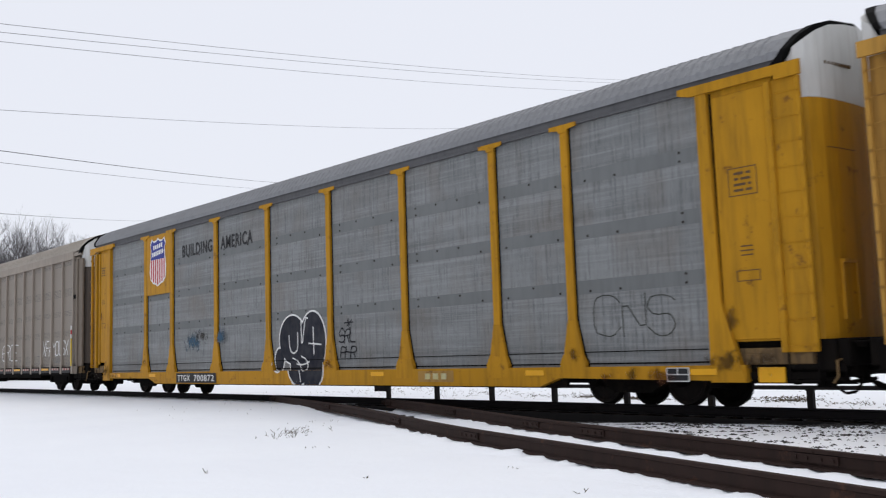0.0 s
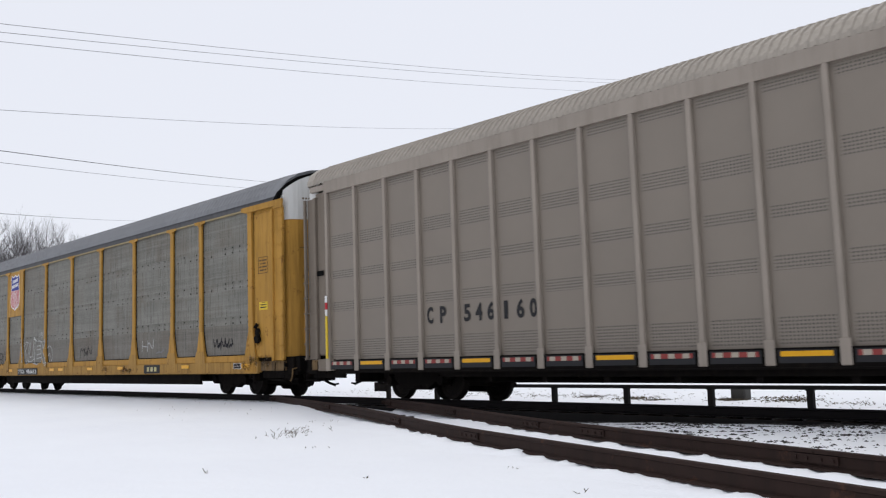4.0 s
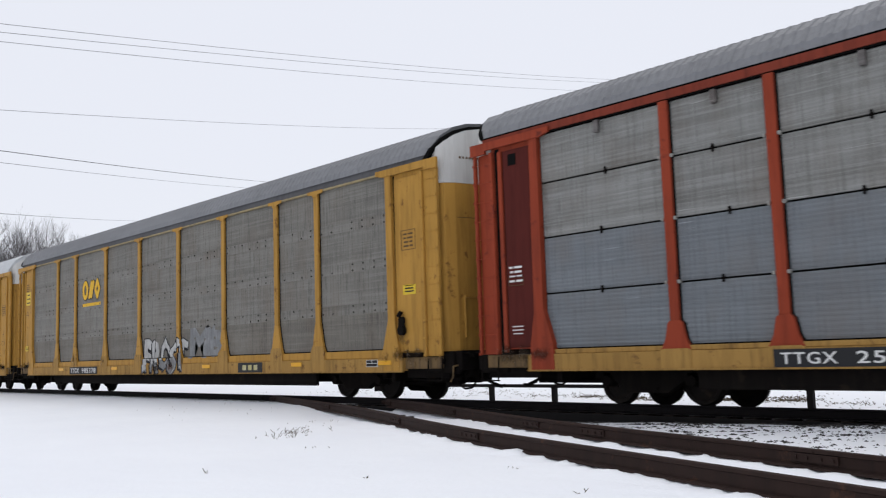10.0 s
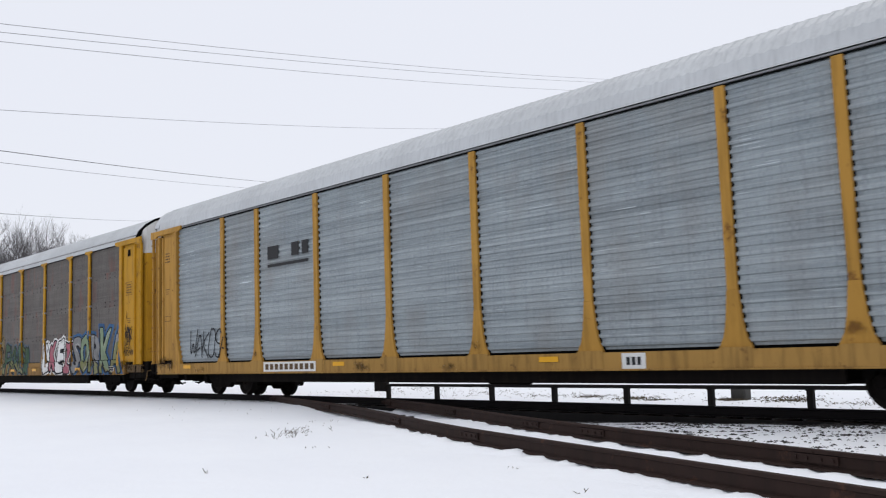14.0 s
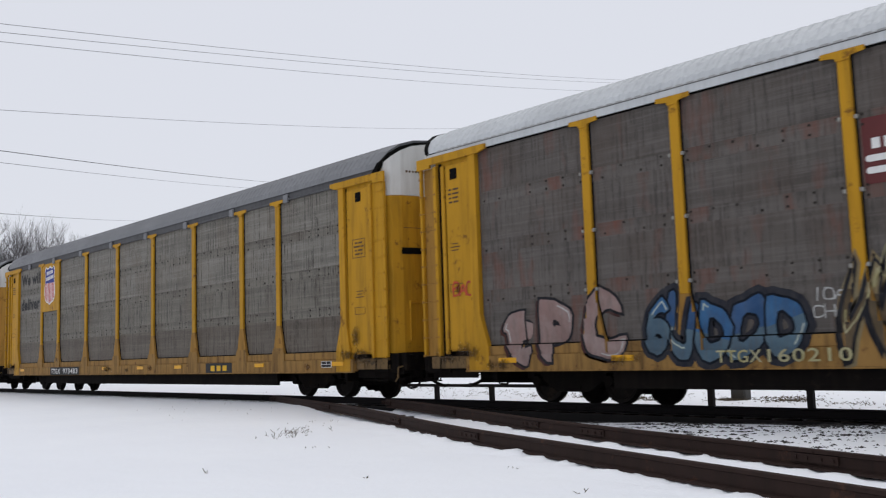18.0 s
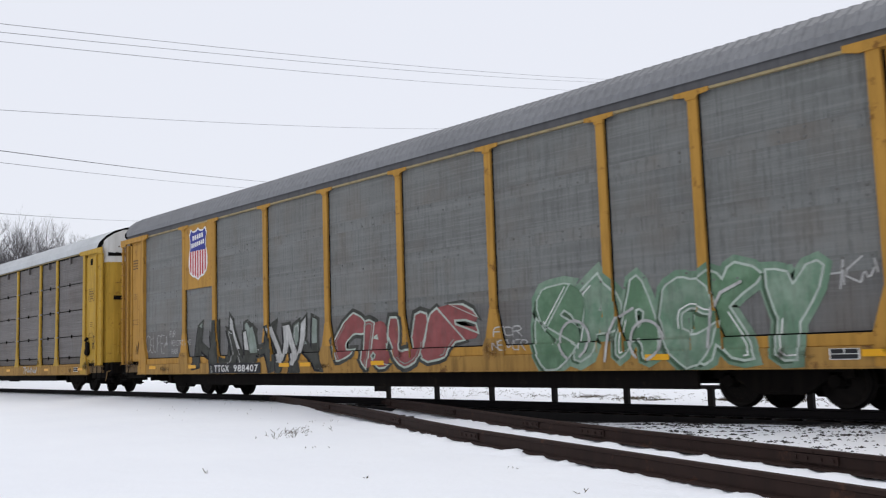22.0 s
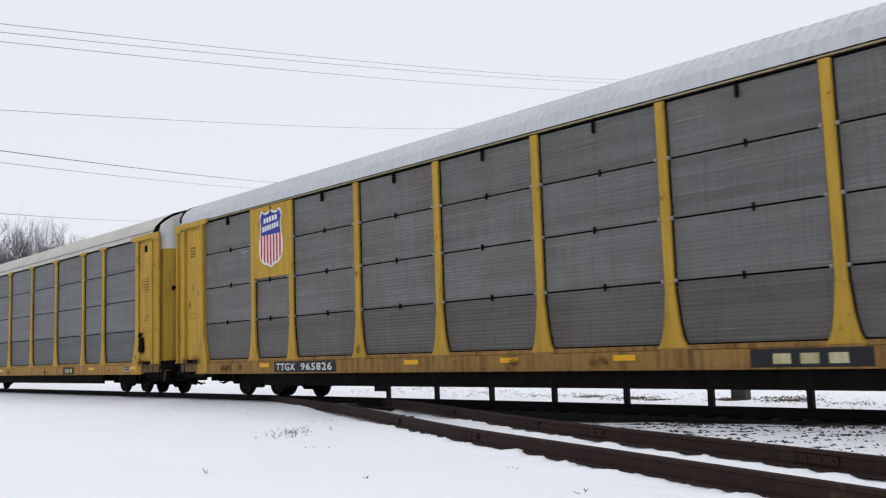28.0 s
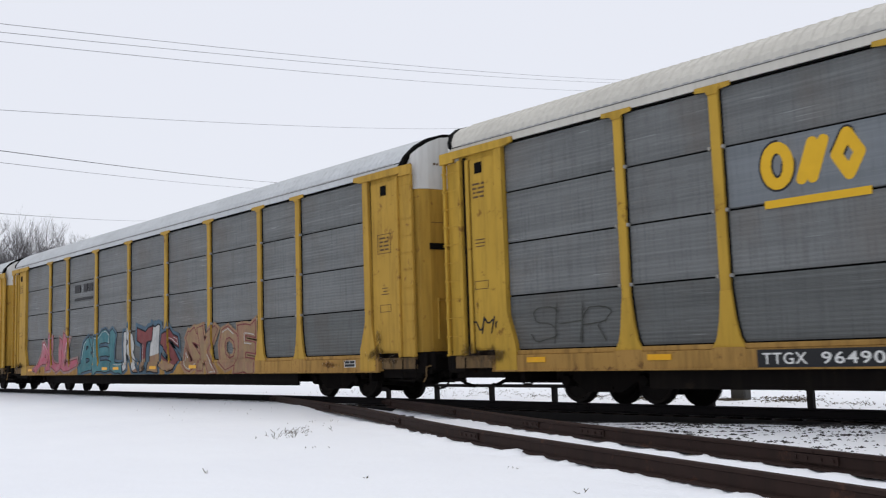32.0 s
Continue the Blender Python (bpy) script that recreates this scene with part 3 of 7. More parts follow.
        for x in POSTS:
            part("post", mesh_of(("post", flare), post_mesh(flare)), body, car, at=(x if not turn else -x, 0, 0), turn=turn)
            part("post_gusset", mesh_of(("gusset", kind, flare), gusset_mesh(kind, flare)), yellow_dull if spec.get("dull") else body, car, at=(x if not turn else -x, 0, 0), turn=turn)
            if not turn:
                part("post_foot", mesh_of(("post_foot", kind), post_foot_mesh(kind)), sill, car, at=(x, 0, 0))
                # Black strip paints the recess shadow along the post's edge.
                part("seal", mesh_of(("seal", kind, flare), lambda bm: prism(bm, post_outline(kind, flare, 0.028), -SIDE + 0.045, -SIDE + 0.075)), black, car, "black strip painted for the recess shadow beside the post", at=(x, 0, 0))
            if spec.get("brackets", True):
                part("bracket", mesh_of("bracket", bracket_mesh), body, car, at=(x if not turn else -x, 0, 0), turn=turn)
        for k, (a, b) in enumerate(zip(EDGES, EDGES[1:])):
            w, xc = b - a, (a + b) / 2
            at = (xc if not turn else -xc, 0, 0)
            if spec["style"] == "upright":
                tiers = (foot - 0.04, 2.14, 3.15, 4.17, PANEL_TOP) if not turn else (foot - 0.04, PANEL_TOP)
                for z0, z1 in zip(tiers, tiers[1:]):
                    # Lowest tier darker, upper tiers paler, where the car gives such sheets.
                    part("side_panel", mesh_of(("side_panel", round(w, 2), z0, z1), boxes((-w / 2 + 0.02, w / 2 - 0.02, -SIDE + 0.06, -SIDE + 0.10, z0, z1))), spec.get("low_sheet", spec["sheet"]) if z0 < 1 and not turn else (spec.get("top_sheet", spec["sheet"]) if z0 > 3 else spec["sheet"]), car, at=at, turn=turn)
                if not turn:
                    lines = ((0.74, 0.765), (0.955, 0.970)) if low else ((ledge, ledge + 0.022),)
                    for z0, z1 in lines:
                        # Black line paints the dark gap under the side sheet.
                        part("seal", mesh_of(("level_gap_strip", round(w, 2), z0), boxes((-w / 2 + 0.09, w / 2 - 0.09, -SIDE + 0.045, -SIDE + 0.07, z0, z1))), black, car, at=at)
                    step = 0.68 if low else 0.425
                    for zc in (2.14, 3.15, 4.17):
                        part("lap_band", mesh_of(("lap_band", round(w, 2)), boxes((-w / 2 + 0.1, w / 2 - 0.1, -SIDE + 0.0568, -SIDE + 0.064, -0.125, 0.125))), BANDS.get(spec["sheet"].name, spec["sheet"]), car, "flat band where two side sheets overlap", at=(xc, 0, zc))
                        rows_of_bolts = part("bolt_row", mesh_of(("bolt_row", round(w, 2), step), bolt_row_mesh(w, step)), spec.get("bolts", bolt_dark), car, at=(xc, 0, zc))
                        tagged(rows_of_bolts, "two rows of small dark bolts", kind="stuff")
                if not low:
                    part("ledge_rail", mesh_of(("ledge_rail", round(w, 2)), boxes((-w / 2 + 0.03, w / 2 - 0.03, -SIDE + 0.0, -SIDE + 0.09, foot, ledge - 0.004), bevel=0.012)), sill if spec.get("dull") else body, car, at=at, turn=turn)
            elif spec["style"] == "ribbed":
                part("side_panel", mesh_of(("ribbed_panel", round(w, 2)), lambda bm: corrugated(bm, w - 0.04, foot + 0.05, PANEL_TOP, -SIDE + 0.070, 0.15, 0.028)), spec["sheet"], car, at=at, turn=turn)
                # Added black sheet blocks the view through the car, so gaps stay dark.
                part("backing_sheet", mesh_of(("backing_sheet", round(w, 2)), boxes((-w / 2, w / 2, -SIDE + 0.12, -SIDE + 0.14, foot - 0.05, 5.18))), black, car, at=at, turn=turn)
            else:
                rows = spec["rows"]
                if rows[0] > 1.0 and not turn:
                    part("ledge_rail", mesh_of(("row_ledge", round(w, 2)), boxes((-w / 2 + 0.03, w / 2 - 0.03, -SIDE + 0.0, -SIDE + 0.09, foot, 1.038), bevel=0.012)), sill, car, at=at)
                for j, (z0, z1) in enumerate(zip(rows, rows[1:])):
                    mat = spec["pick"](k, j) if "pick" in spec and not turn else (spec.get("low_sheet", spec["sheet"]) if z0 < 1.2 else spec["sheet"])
                    part("side_panel", mesh_of(("row_panel", round(w, 2), z0, z1), lambda bm: corrugated(bm, w - 0.04, z0 + 0.012, z1 - 0.022, -SIDE + 0.07, 0.075, 0.0055)), mat, car, at=at, turn=turn)
                # Added black sheet behind the rows stands for the unlit inside at their joints.
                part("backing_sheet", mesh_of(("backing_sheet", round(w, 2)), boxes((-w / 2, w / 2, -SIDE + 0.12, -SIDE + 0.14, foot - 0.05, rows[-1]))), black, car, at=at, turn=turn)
    # corners, end doors
    door_mat = spec.get("door", body)
    for turn in (0, 180):
        if spec.get("folded"):
            part("end_door", mesh_of("folded_door", lambda bm: folded_door(bm, 1.065, 4.72)), door_mat, car, "folded upright door leaves", turn=turn)
            part("end_door_top", mesh_of("folded_door_top", lambda bm: folded_door(bm, 4.725, 5.70, True)), white, car, "folded white upper leaves", turn=turn)
            # Solid black block added so that the gaps between leaves look dark.
            part("door_backing", mesh_of("door_backing", lambda bm: plan_wall(bm, [(13.45, -1.42), (13.57, -1.42), (14.10, -0.32), (14.10, 0.32), (13.57, 1.42), (13.45, 1.42)], 0.95, 5.58)), black, car, "black block painted for the dark space behind the folded leaves", turn=turn)
            continue
        for side in (1, -1):
            sc = None if side == 1 else (1, -1, 1)
            part("end_door", mesh_of(("end_door", side), lambda bm: (door_mesh(bm, 1.065, 4.72, False), flip(bm, side))), door_mat, car, turn=turn)
            part("end_door_top", mesh_of(("end_door_top", side), lambda bm: (door_mesh(bm, 4.724, 5.5, True), flip(bm, side))), white, car, "white upper part of the end door", turn=turn)
    for turn in (0, 180):
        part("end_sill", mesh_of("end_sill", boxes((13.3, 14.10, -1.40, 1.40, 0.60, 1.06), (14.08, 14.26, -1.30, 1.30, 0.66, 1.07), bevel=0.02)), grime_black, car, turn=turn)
    for turn, side in ((0, 1), (0, -1), (180, 1), (180, -1)):
        key = ("corner", side, low, dense)
        part("end_beam", mesh_of(("end_beam", side), lambda bm: (end_beam_mesh(bm), flip(bm, side))), grease, car, "greasy beam under the end bay", turn=turn)
        part("stirrup_step", mesh_of(("stirrup", side), lambda bm: (stirrup_mesh(bm), flip(bm, side))), grime_black, car, turn=turn)
        # Added dark sheet stands in for the shade of the recess.
        part("recess_sheet", mesh_of(("recess", side), lambda bm: (box(bm, 12.5, 13.9, -SIDE + 0.20, -SIDE + 0.22, 0.5, 1.15), flip(bm, side))), grime_black, car, "dark sheet added for the shaded recess behind the end beam", turn=turn)
        corner = part("corner_section", mesh_of(key, lambda bm: (corner_mesh(bm, low, dense), flip(bm, side))), body, car, "end bay with door pocket", turn=turn)
        z0, c = 0.88 if low else 0.97, 12.78 if dense else CORNER
        far = 13.36 if side == 1 or dense else 13.12
        part("pocket_panel", mesh_of(("pocket_panel", far, side, c), lambda bm: (box(bm, c + 0.26, far, -SIDE + 0.02, -SIDE + 0.06, 1.09, 5.02, 0.01), flip(bm, side))), spec.get("pocket", body), corner)
        part("ladder_plate", mesh_of(("ladder_plate", side, low), lambda bm: (ladder_plate_mesh(bm, low, side), flip(bm, side))), ladder_shade_brown if side == -1 and spec.get("shaded_ladder") else (spec.get("pocket", body) if side == 1 else yellow_dull if body in (yellow, yellow_bright, yellow_amber) else body), corner)
        # Black strip paints the shade in the recess next to the corner post.
        part("seam", mesh_of(("post_recess_shade", side, c), lambda bm: (box(bm, c + 0.205, c + 0.245, -SIDE + 0.044, -SIDE + 0.05, 1.09, 5.1), flip(bm, side))), black, corner, "black strip painted for the recess shade beside the corner post")
        inner = 13.36
        if side == -1 and not dense and not spec.get("folded"):
            part("pocket_edge", mesh_of("pocket_edge", lambda bm: (box(bm, 13.145, 13.245, -SIDE - 0.01, -SIDE + 0.05, 1.0, 5.03, 0.01), flip(bm, side))), body, corner)
            # The gap's darkness is painted: black plates on the back sheet.
            part("door_gap", mesh_of("door_gap", lambda bm: (box(bm, 13.245, 13.355, -SIDE + 0.042, -SIDE + 0.05, 0.98, 5.1), box(bm, 13.12, 13.145, -SIDE + 0.042, -SIDE + 0.05, 1.0, 5.03), flip(bm, side))), black, corner, "black strips painted for the dark gap beside the ladder")
        part("stile", mesh_of(("stile", side, z0, inner), lambda bm: (box(bm, inner, inner + 0.10, -SIDE - 0.05, -SIDE + 0.05, z0, 5.05, 0.012), flip(bm, side))), spec.get("stile", body), corner)
        part("stile", mesh_of(("outer_stile", side, z0), lambda bm: (box(bm, 13.86, 13.93, -SIDE - 0.03, -SIDE + 0.05, z0, 5.05, 0.012), flip(bm, side))), spec.get("stile", body), corner)
        for k in range(6 if dense else 11):
            part("rung", mesh_of(("rung", side), lambda bm: (rung_mesh(bm, side), flip(bm, side))), body if side == 1 or dense or body not in (yellow, yellow_bright, yellow_amber) else yellow_dull, corner, at=(0, 0, 0.98 + 0.385 * k))
        if not dense:
            part("corner_bracket", mesh_of(("corner_bracket", side), lambda bm: (prism(bm, [(11.82, 5.17), (12.05, 5.11), (13.55, 5.11), (13.55, 5.04), (13.97, 5.04), (13.97, 5.27), (11.82, 5.27)], -SIDE - 0.06, -SIDE - 0.006), flip(bm, side))), body, corner)
    if dense:
        perforated_sides(car, spec, foot, bottom)
    return car


def flip(bm, side):
    """Mirrors what is built so far to the far side, for side -1."""
    if side == -1:
        for v in bm.verts:
            v.co.y = -v.co.y
        bmesh.ops.reverse_faces(bm, faces=bm.faces[:])


def corner_mesh(bm, low, dense):
    """Wide corner post with its flared foot, the sheet behind the door pocket and the plate behind the ladder."""
    c = 12.78 if dense else CORNER
    if dense:
        box(bm, c - 0.05, c + 0.62, -SIDE - 0.01, -SIDE + 0.06, 0.68, 0.97, 0.01)
    elif low:
        prism(bm, [(c - 0.02, 0.43), (c + 0.60, 0.43), (c + 0.50, 0.76), (c + 0.24, 1.68), (c + 0.20, 5.12), (c, 5.12), (c, 1.68)], -SIDE - 0.04, -SIDE + 0.08)
    else:
        prism(bm, [(c - 0.22, 0.66), (c + 0.36, 0.66), (c + 0.36, 1.12), (c + 0.24, 1.75), (c + 0.20, 5.12), (c, 5.12), (c, 1.80), (c - 0.21, 1.15)], -SIDE - 0.04, -SIDE + 0.08)
    box(bm, c + 0.10, 13.46, -SIDE + 0.05, -SIDE + 0.10, 1.06, 5.16)


def ladder_plate_mesh(bm, low, side):
    """Sheet behind the ladder; at the other end of the side it stands further back."""
    y = 0.01 if side == 1 else 0.06
    box(bm, 13.46, 13.86, -SIDE + y, -SIDE + y + 0.045, 0.88 if low else 0.97, 5.05)


def end_beam_mesh(bm):
    """Beam across the bay's bottom with a ragged row of plates and bolts."""
    box(bm, 12.58, 13.80, -SIDE + 0.07, -SIDE + 0.16, 0.70, 0.955, 0.012)
    box(bm, 13.80, 14.02, -SIDE + 0.16, -SIDE + 0.24, 0.66, 0.90, 0.02)
    box(bm, 12.70, 12.95, -SIDE + 0.045, -SIDE + 0.075, 0.72, 0.86, 0.01)
    for x in (12.75, 13.10, 13.30, 13.62):
        tube(bm, (x, -SIDE + 0.08, 0.90), (x, -SIDE + 0.05, 0.90), 0.022, 6)


def stirrup_mesh(bm):
    """Step of bent bar under the ladder."""
    for x in (13.44, 13.90):
        tube(bm, (x, -SIDE + 0.02, 0.92), (x, -SIDE - 0.01, 0.45), 0.016, 6)
    box(bm, 13.43, 13.91, -SIDE - 0.04, -SIDE + 0.03, 0.44, 0.465)
    box(bm, 13.43, 13.91, -SIDE - 0.02, -SIDE + 0.02, 0.66, 0.69)


def lever_mesh(bm):
    """Uncoupling rod: along the end beam, bent down to a handle at the side."""
    pts = [(14.10, -0.16, 0.98), (14.16, -0.55, 0.80), (14.14, -1.20, 0.78), (14.12, -1.42, 0.74), (14.13, -1.45, 0.52), (14.06, -1.46, 0.42)]
    for a, b in zip(pts, pts[1:]):
        tube(bm, a, b, 0.018, 6)
    box(bm, 14.04, 14.16, -1.24, -1.18, 0.72, 0.92)


def bent_tube(bm, pts, r, n=6):
    for a, b in zip(pts, pts[1:]):
        tube(bm, a, b, r, n)


def brake_rod_mesh(bm):
    bent_tube(bm, [(12.4, -1.12, 0.46), (13.3, -1.08, 0.43), (13.9, -0.84, 0.40), (14.32, -0.60, 0.46)], 0.024)
    box(bm, 13.28, 13.36, -1.16, -1.02, 0.38, 0.66, 0.01)


def chain_mesh(bm):
    bent_tube(bm, [(13.86, -1.20, 0.64), (13.92, -1.12, 0.36), (14.02, -1.00, 0.25), (14.12, -0.90, 0.27), (14.20, -0.82, 0.42), (14.22, -0.78, 0.66)], 0.022)


def train_pipe_mesh(bm):
    bent_tube(bm, [(12.9, -0.48, 0.52), (13.9, -0.46, 0.50), (14.15, -0.52, 0.44), (14.36, -0.44, 0.33), (14.45, -0.30, 0.26)], 0.034, 8)
    box(bm, 14.02, 14.16, -0.60, -0.44, 0.38, 0.56, 0.015)


def crossover_step_mesh(bm):
    """Narrow grating over the coupler, on two bearers."""
    for k in range(5):
        box(bm, 14.10 + 0.066 * k, 14.15 + 0.066 * k, -1.22, 1.22, 1.00, 1.03)
    for y in (-1.1, -0.3, 0.5):
        box(bm, 14.08, 14.42, y, y + 0.06, 0.93, 1.0)


def hanger_rack_mesh(bm):
    """Angle irons and a junction box that hang below the end sill."""
    for x, y, z in ((13.72, -1.22, 0.36), (14.02, -1.02, 0.40), (13.52, -0.82, 0.34)):
        box(bm, x, x + 0.05, y, y + 0.08, z, 0.64)
    box(bm, 13.52, 14.10, -1.22, -1.16, 0.44, 0.49)
    box(bm, 13.62, 13.86, -1.12, -0.92, 0.34, 0.48, 0.02)


def draft_gear_mesh(bm):
    """Housing of the coupler with its carrier, pockets and pipes."""
    box(bm, 13.2, 14.22, -0.40, 0.40, 0.56, 1.00, 0.02)
    box(bm, 14.08, 14.30, -0.62, 0.62, 0.92, 1.02, 0.015)
    box(bm, 13.55, 14.20, -1.34, -1.26, 0.58, 0.70, 0.01)
    box(bm, 13.95, 14.20, -0.98, -0.74, 0.50, 0.92, 0.02)
    tube(bm, (13.0, -0.62, 0.52), (14.15, -0.56, 0.56), 0.035, 8)
    tube(bm, (12.2, -1.10, 0.55), (13.9, -1.02, 0.50), 0.025, 6)
    tube(bm, (13.1, -1.30, 0.86), (13.7, -0.9, 0.40), 0.022, 6)
    tube(bm, (13.7, -0.9, 0.40), (13.95, -0.45, 0.38), 0.022, 6)


# perforated beige car
DENSE = [-12.92 + 1.1745 * k for k in range(23)]


def hole_sheet():
    """Beige sheet with level bands of small punched holes."""
    m, nt, b = material("punched_beige_sheet", 0.55)
    col = blend(nt, calc(nt, "MULTIPLY", noisy(nt, coords(nt), 0.8, 4), 0.6), (0.225, 0.190, 0.153), (0.158, 0.134, 0.109))
    tc, sep = nt.nodes.new("ShaderNodeTexCoord"), nt.nodes.new("ShaderNodeSeparateXYZ")
    nt.links.new(tc.outputs["Object"], sep.inputs[0])
    z, x = sep.outputs[2], sep.outputs[0]
    band = 0.0
    for zc, hw in ((4.98, 0.10), (3.85, 0.16), (3.02, 0.11), (2.25, 0.13), (1.22, 0.22)):
        hit = calc(nt, "LESS_THAN", calc(nt, "ABSOLUTE", calc(nt, "SUBTRACT", z, zc)), hw)
        band = calc(nt, "MAXIMUM", band, hit)
    side = calc(nt, "LESS_THAN", calc(nt, "ABSOLUTE", x), 0.46)
    fx = calc(nt, "ABSOLUTE", calc(nt, "SUBTRACT", calc(nt, "FRACT", calc(nt, "DIVIDE", x, 0.062)), 0.5))
    fz = calc(nt, "ABSOLUTE", calc(nt, "SUBTRACT", calc(nt, "FRACT", calc(nt, "DIVIDE", z, 0.055)), 0.5))
    hole = calc(nt, "MULTIPLY", calc(nt, "LESS_THAN", fx, 0.26), calc(nt, "LESS_THAN", fz, 0.24))
    fac = calc(nt, "MULTIPLY", calc(nt, "MULTIPLY", hole, band), calc(nt, "MULTIPLY", side, 0.85))
    col = blend(nt, fac, col, (0.035, 0.032, 0.03))
    nt.links.new(col, b.inputs["Base Color"])
    bumped(nt, b, noisy(nt, coords(nt), 6, 3), 0.1, 0.01)
    return m


punched = hole_sheet()


def perforated_sides(car, spec, foot, bottom):
    w = DENSE[1] - DENSE[0]
    for turn in (0, 180):
        for k in range(22):
            xc = (DENSE[k] + DENSE[k + 1]) / 2
            at = (xc if not turn else -xc, 0, 0)
            part("side_panel", mesh_of("punched_panel", boxes((-w / 2 + 0.01, w / 2 - 0.01, -SIDE + 0.05, -SIDE + 0.09, foot, PANEL_TOP))), punched, car, at=at, turn=turn)
            part("sill_plate", mesh_of("sill_plate", boxes((-w / 2 + 0.14, w / 2 - 0.14, -SIDE - 0.045, -SIDE - 0.032, bottom + 0.06, foot - 0.03))), ink_black, car, "dark plate with reflector", at=at, turn=turn)
            kind = k % 3
            part("reflector", mesh_of("plate_reflector", boxes((-w / 2 + 0.18, w / 2 - 0.18, -SIDE - 0.052, -SIDE - 0.046, foot - 0.13, foot - 0.05))), reflector if kind == 1 else worn_red, car, at=at, turn=turn)
            if kind != 1:
                for dx in (-0.275, 0.005, 0.285) if not turn else ():
                    part("reflector_bar", mesh_of("plate_bar", boxes((-0.065, 0.065, -SIDE - 0.056, -SIDE - 0.0525, foot - 0.13, foot - 0.05))), worn_cream, car, at=(xc + dx, 0, 0))
        for x in DENSE:
            part("post", mesh_of("thin_post", boxes((-0.05, 0.05, -SIDE - 0.035, -SIDE + 0.06, foot - 0.25, PANEL_TOP), (-0.085, 0.085, -SIDE - 0.05, -SIDE + 0.0, foot - 0.27, foot + 0.12), bevel=0.012)), beige_light, car, at=(x if not turn else -x, 0, 0), turn=turn)
        part("top_rail", mesh_of("top_rail", boxes((-12.99, 12.99, -SIDE - 0.04, -SIDE + 0.05, 5.10, 5.385))), beige_light, car, turn=turn)


ROWS4 = (1.05, 2.09, 3.16, 4.22, 5.18)
ROWS4_HIGH = (1.05, 2.11, 3.16, 4.19, 5.18)
ROWS5 = (1.05, 1.31, 2.11, 3.11, 4.13, 5.18)
random.seed(5)
chance = [random.random() for k in range(200)]


def red_pick(k, j):
    if (k, j) in ((3, 2), (8, 2)):
        return ink_maroon
    if (k < 3 and j < 2) or (k == 3 and j == 1) or (k == 7 and j == 0):
        return sheet_rows_blue
    if k >= 3 and j < 2:
        return sheet_rows_low if j == 0 else sheet_rows_brown
    return sheet_rows_pale


YELLOW_CAR = dict(body=yellow, sill=yellow_sill, roof=roof_grey, roof_label="grey corrugated steel roof", style="upright", sheet=sheet_olive)


def spec(**kw):
    return {**YELLOW_CAR, **kw}


PLACES = (179.60, 150.79, 122.05, 93.15, 64.15, 35.12, 6.05, -22.70, -51.85, -81.18, -110.87, -140.08, -169.22, -198.15, -227.20)
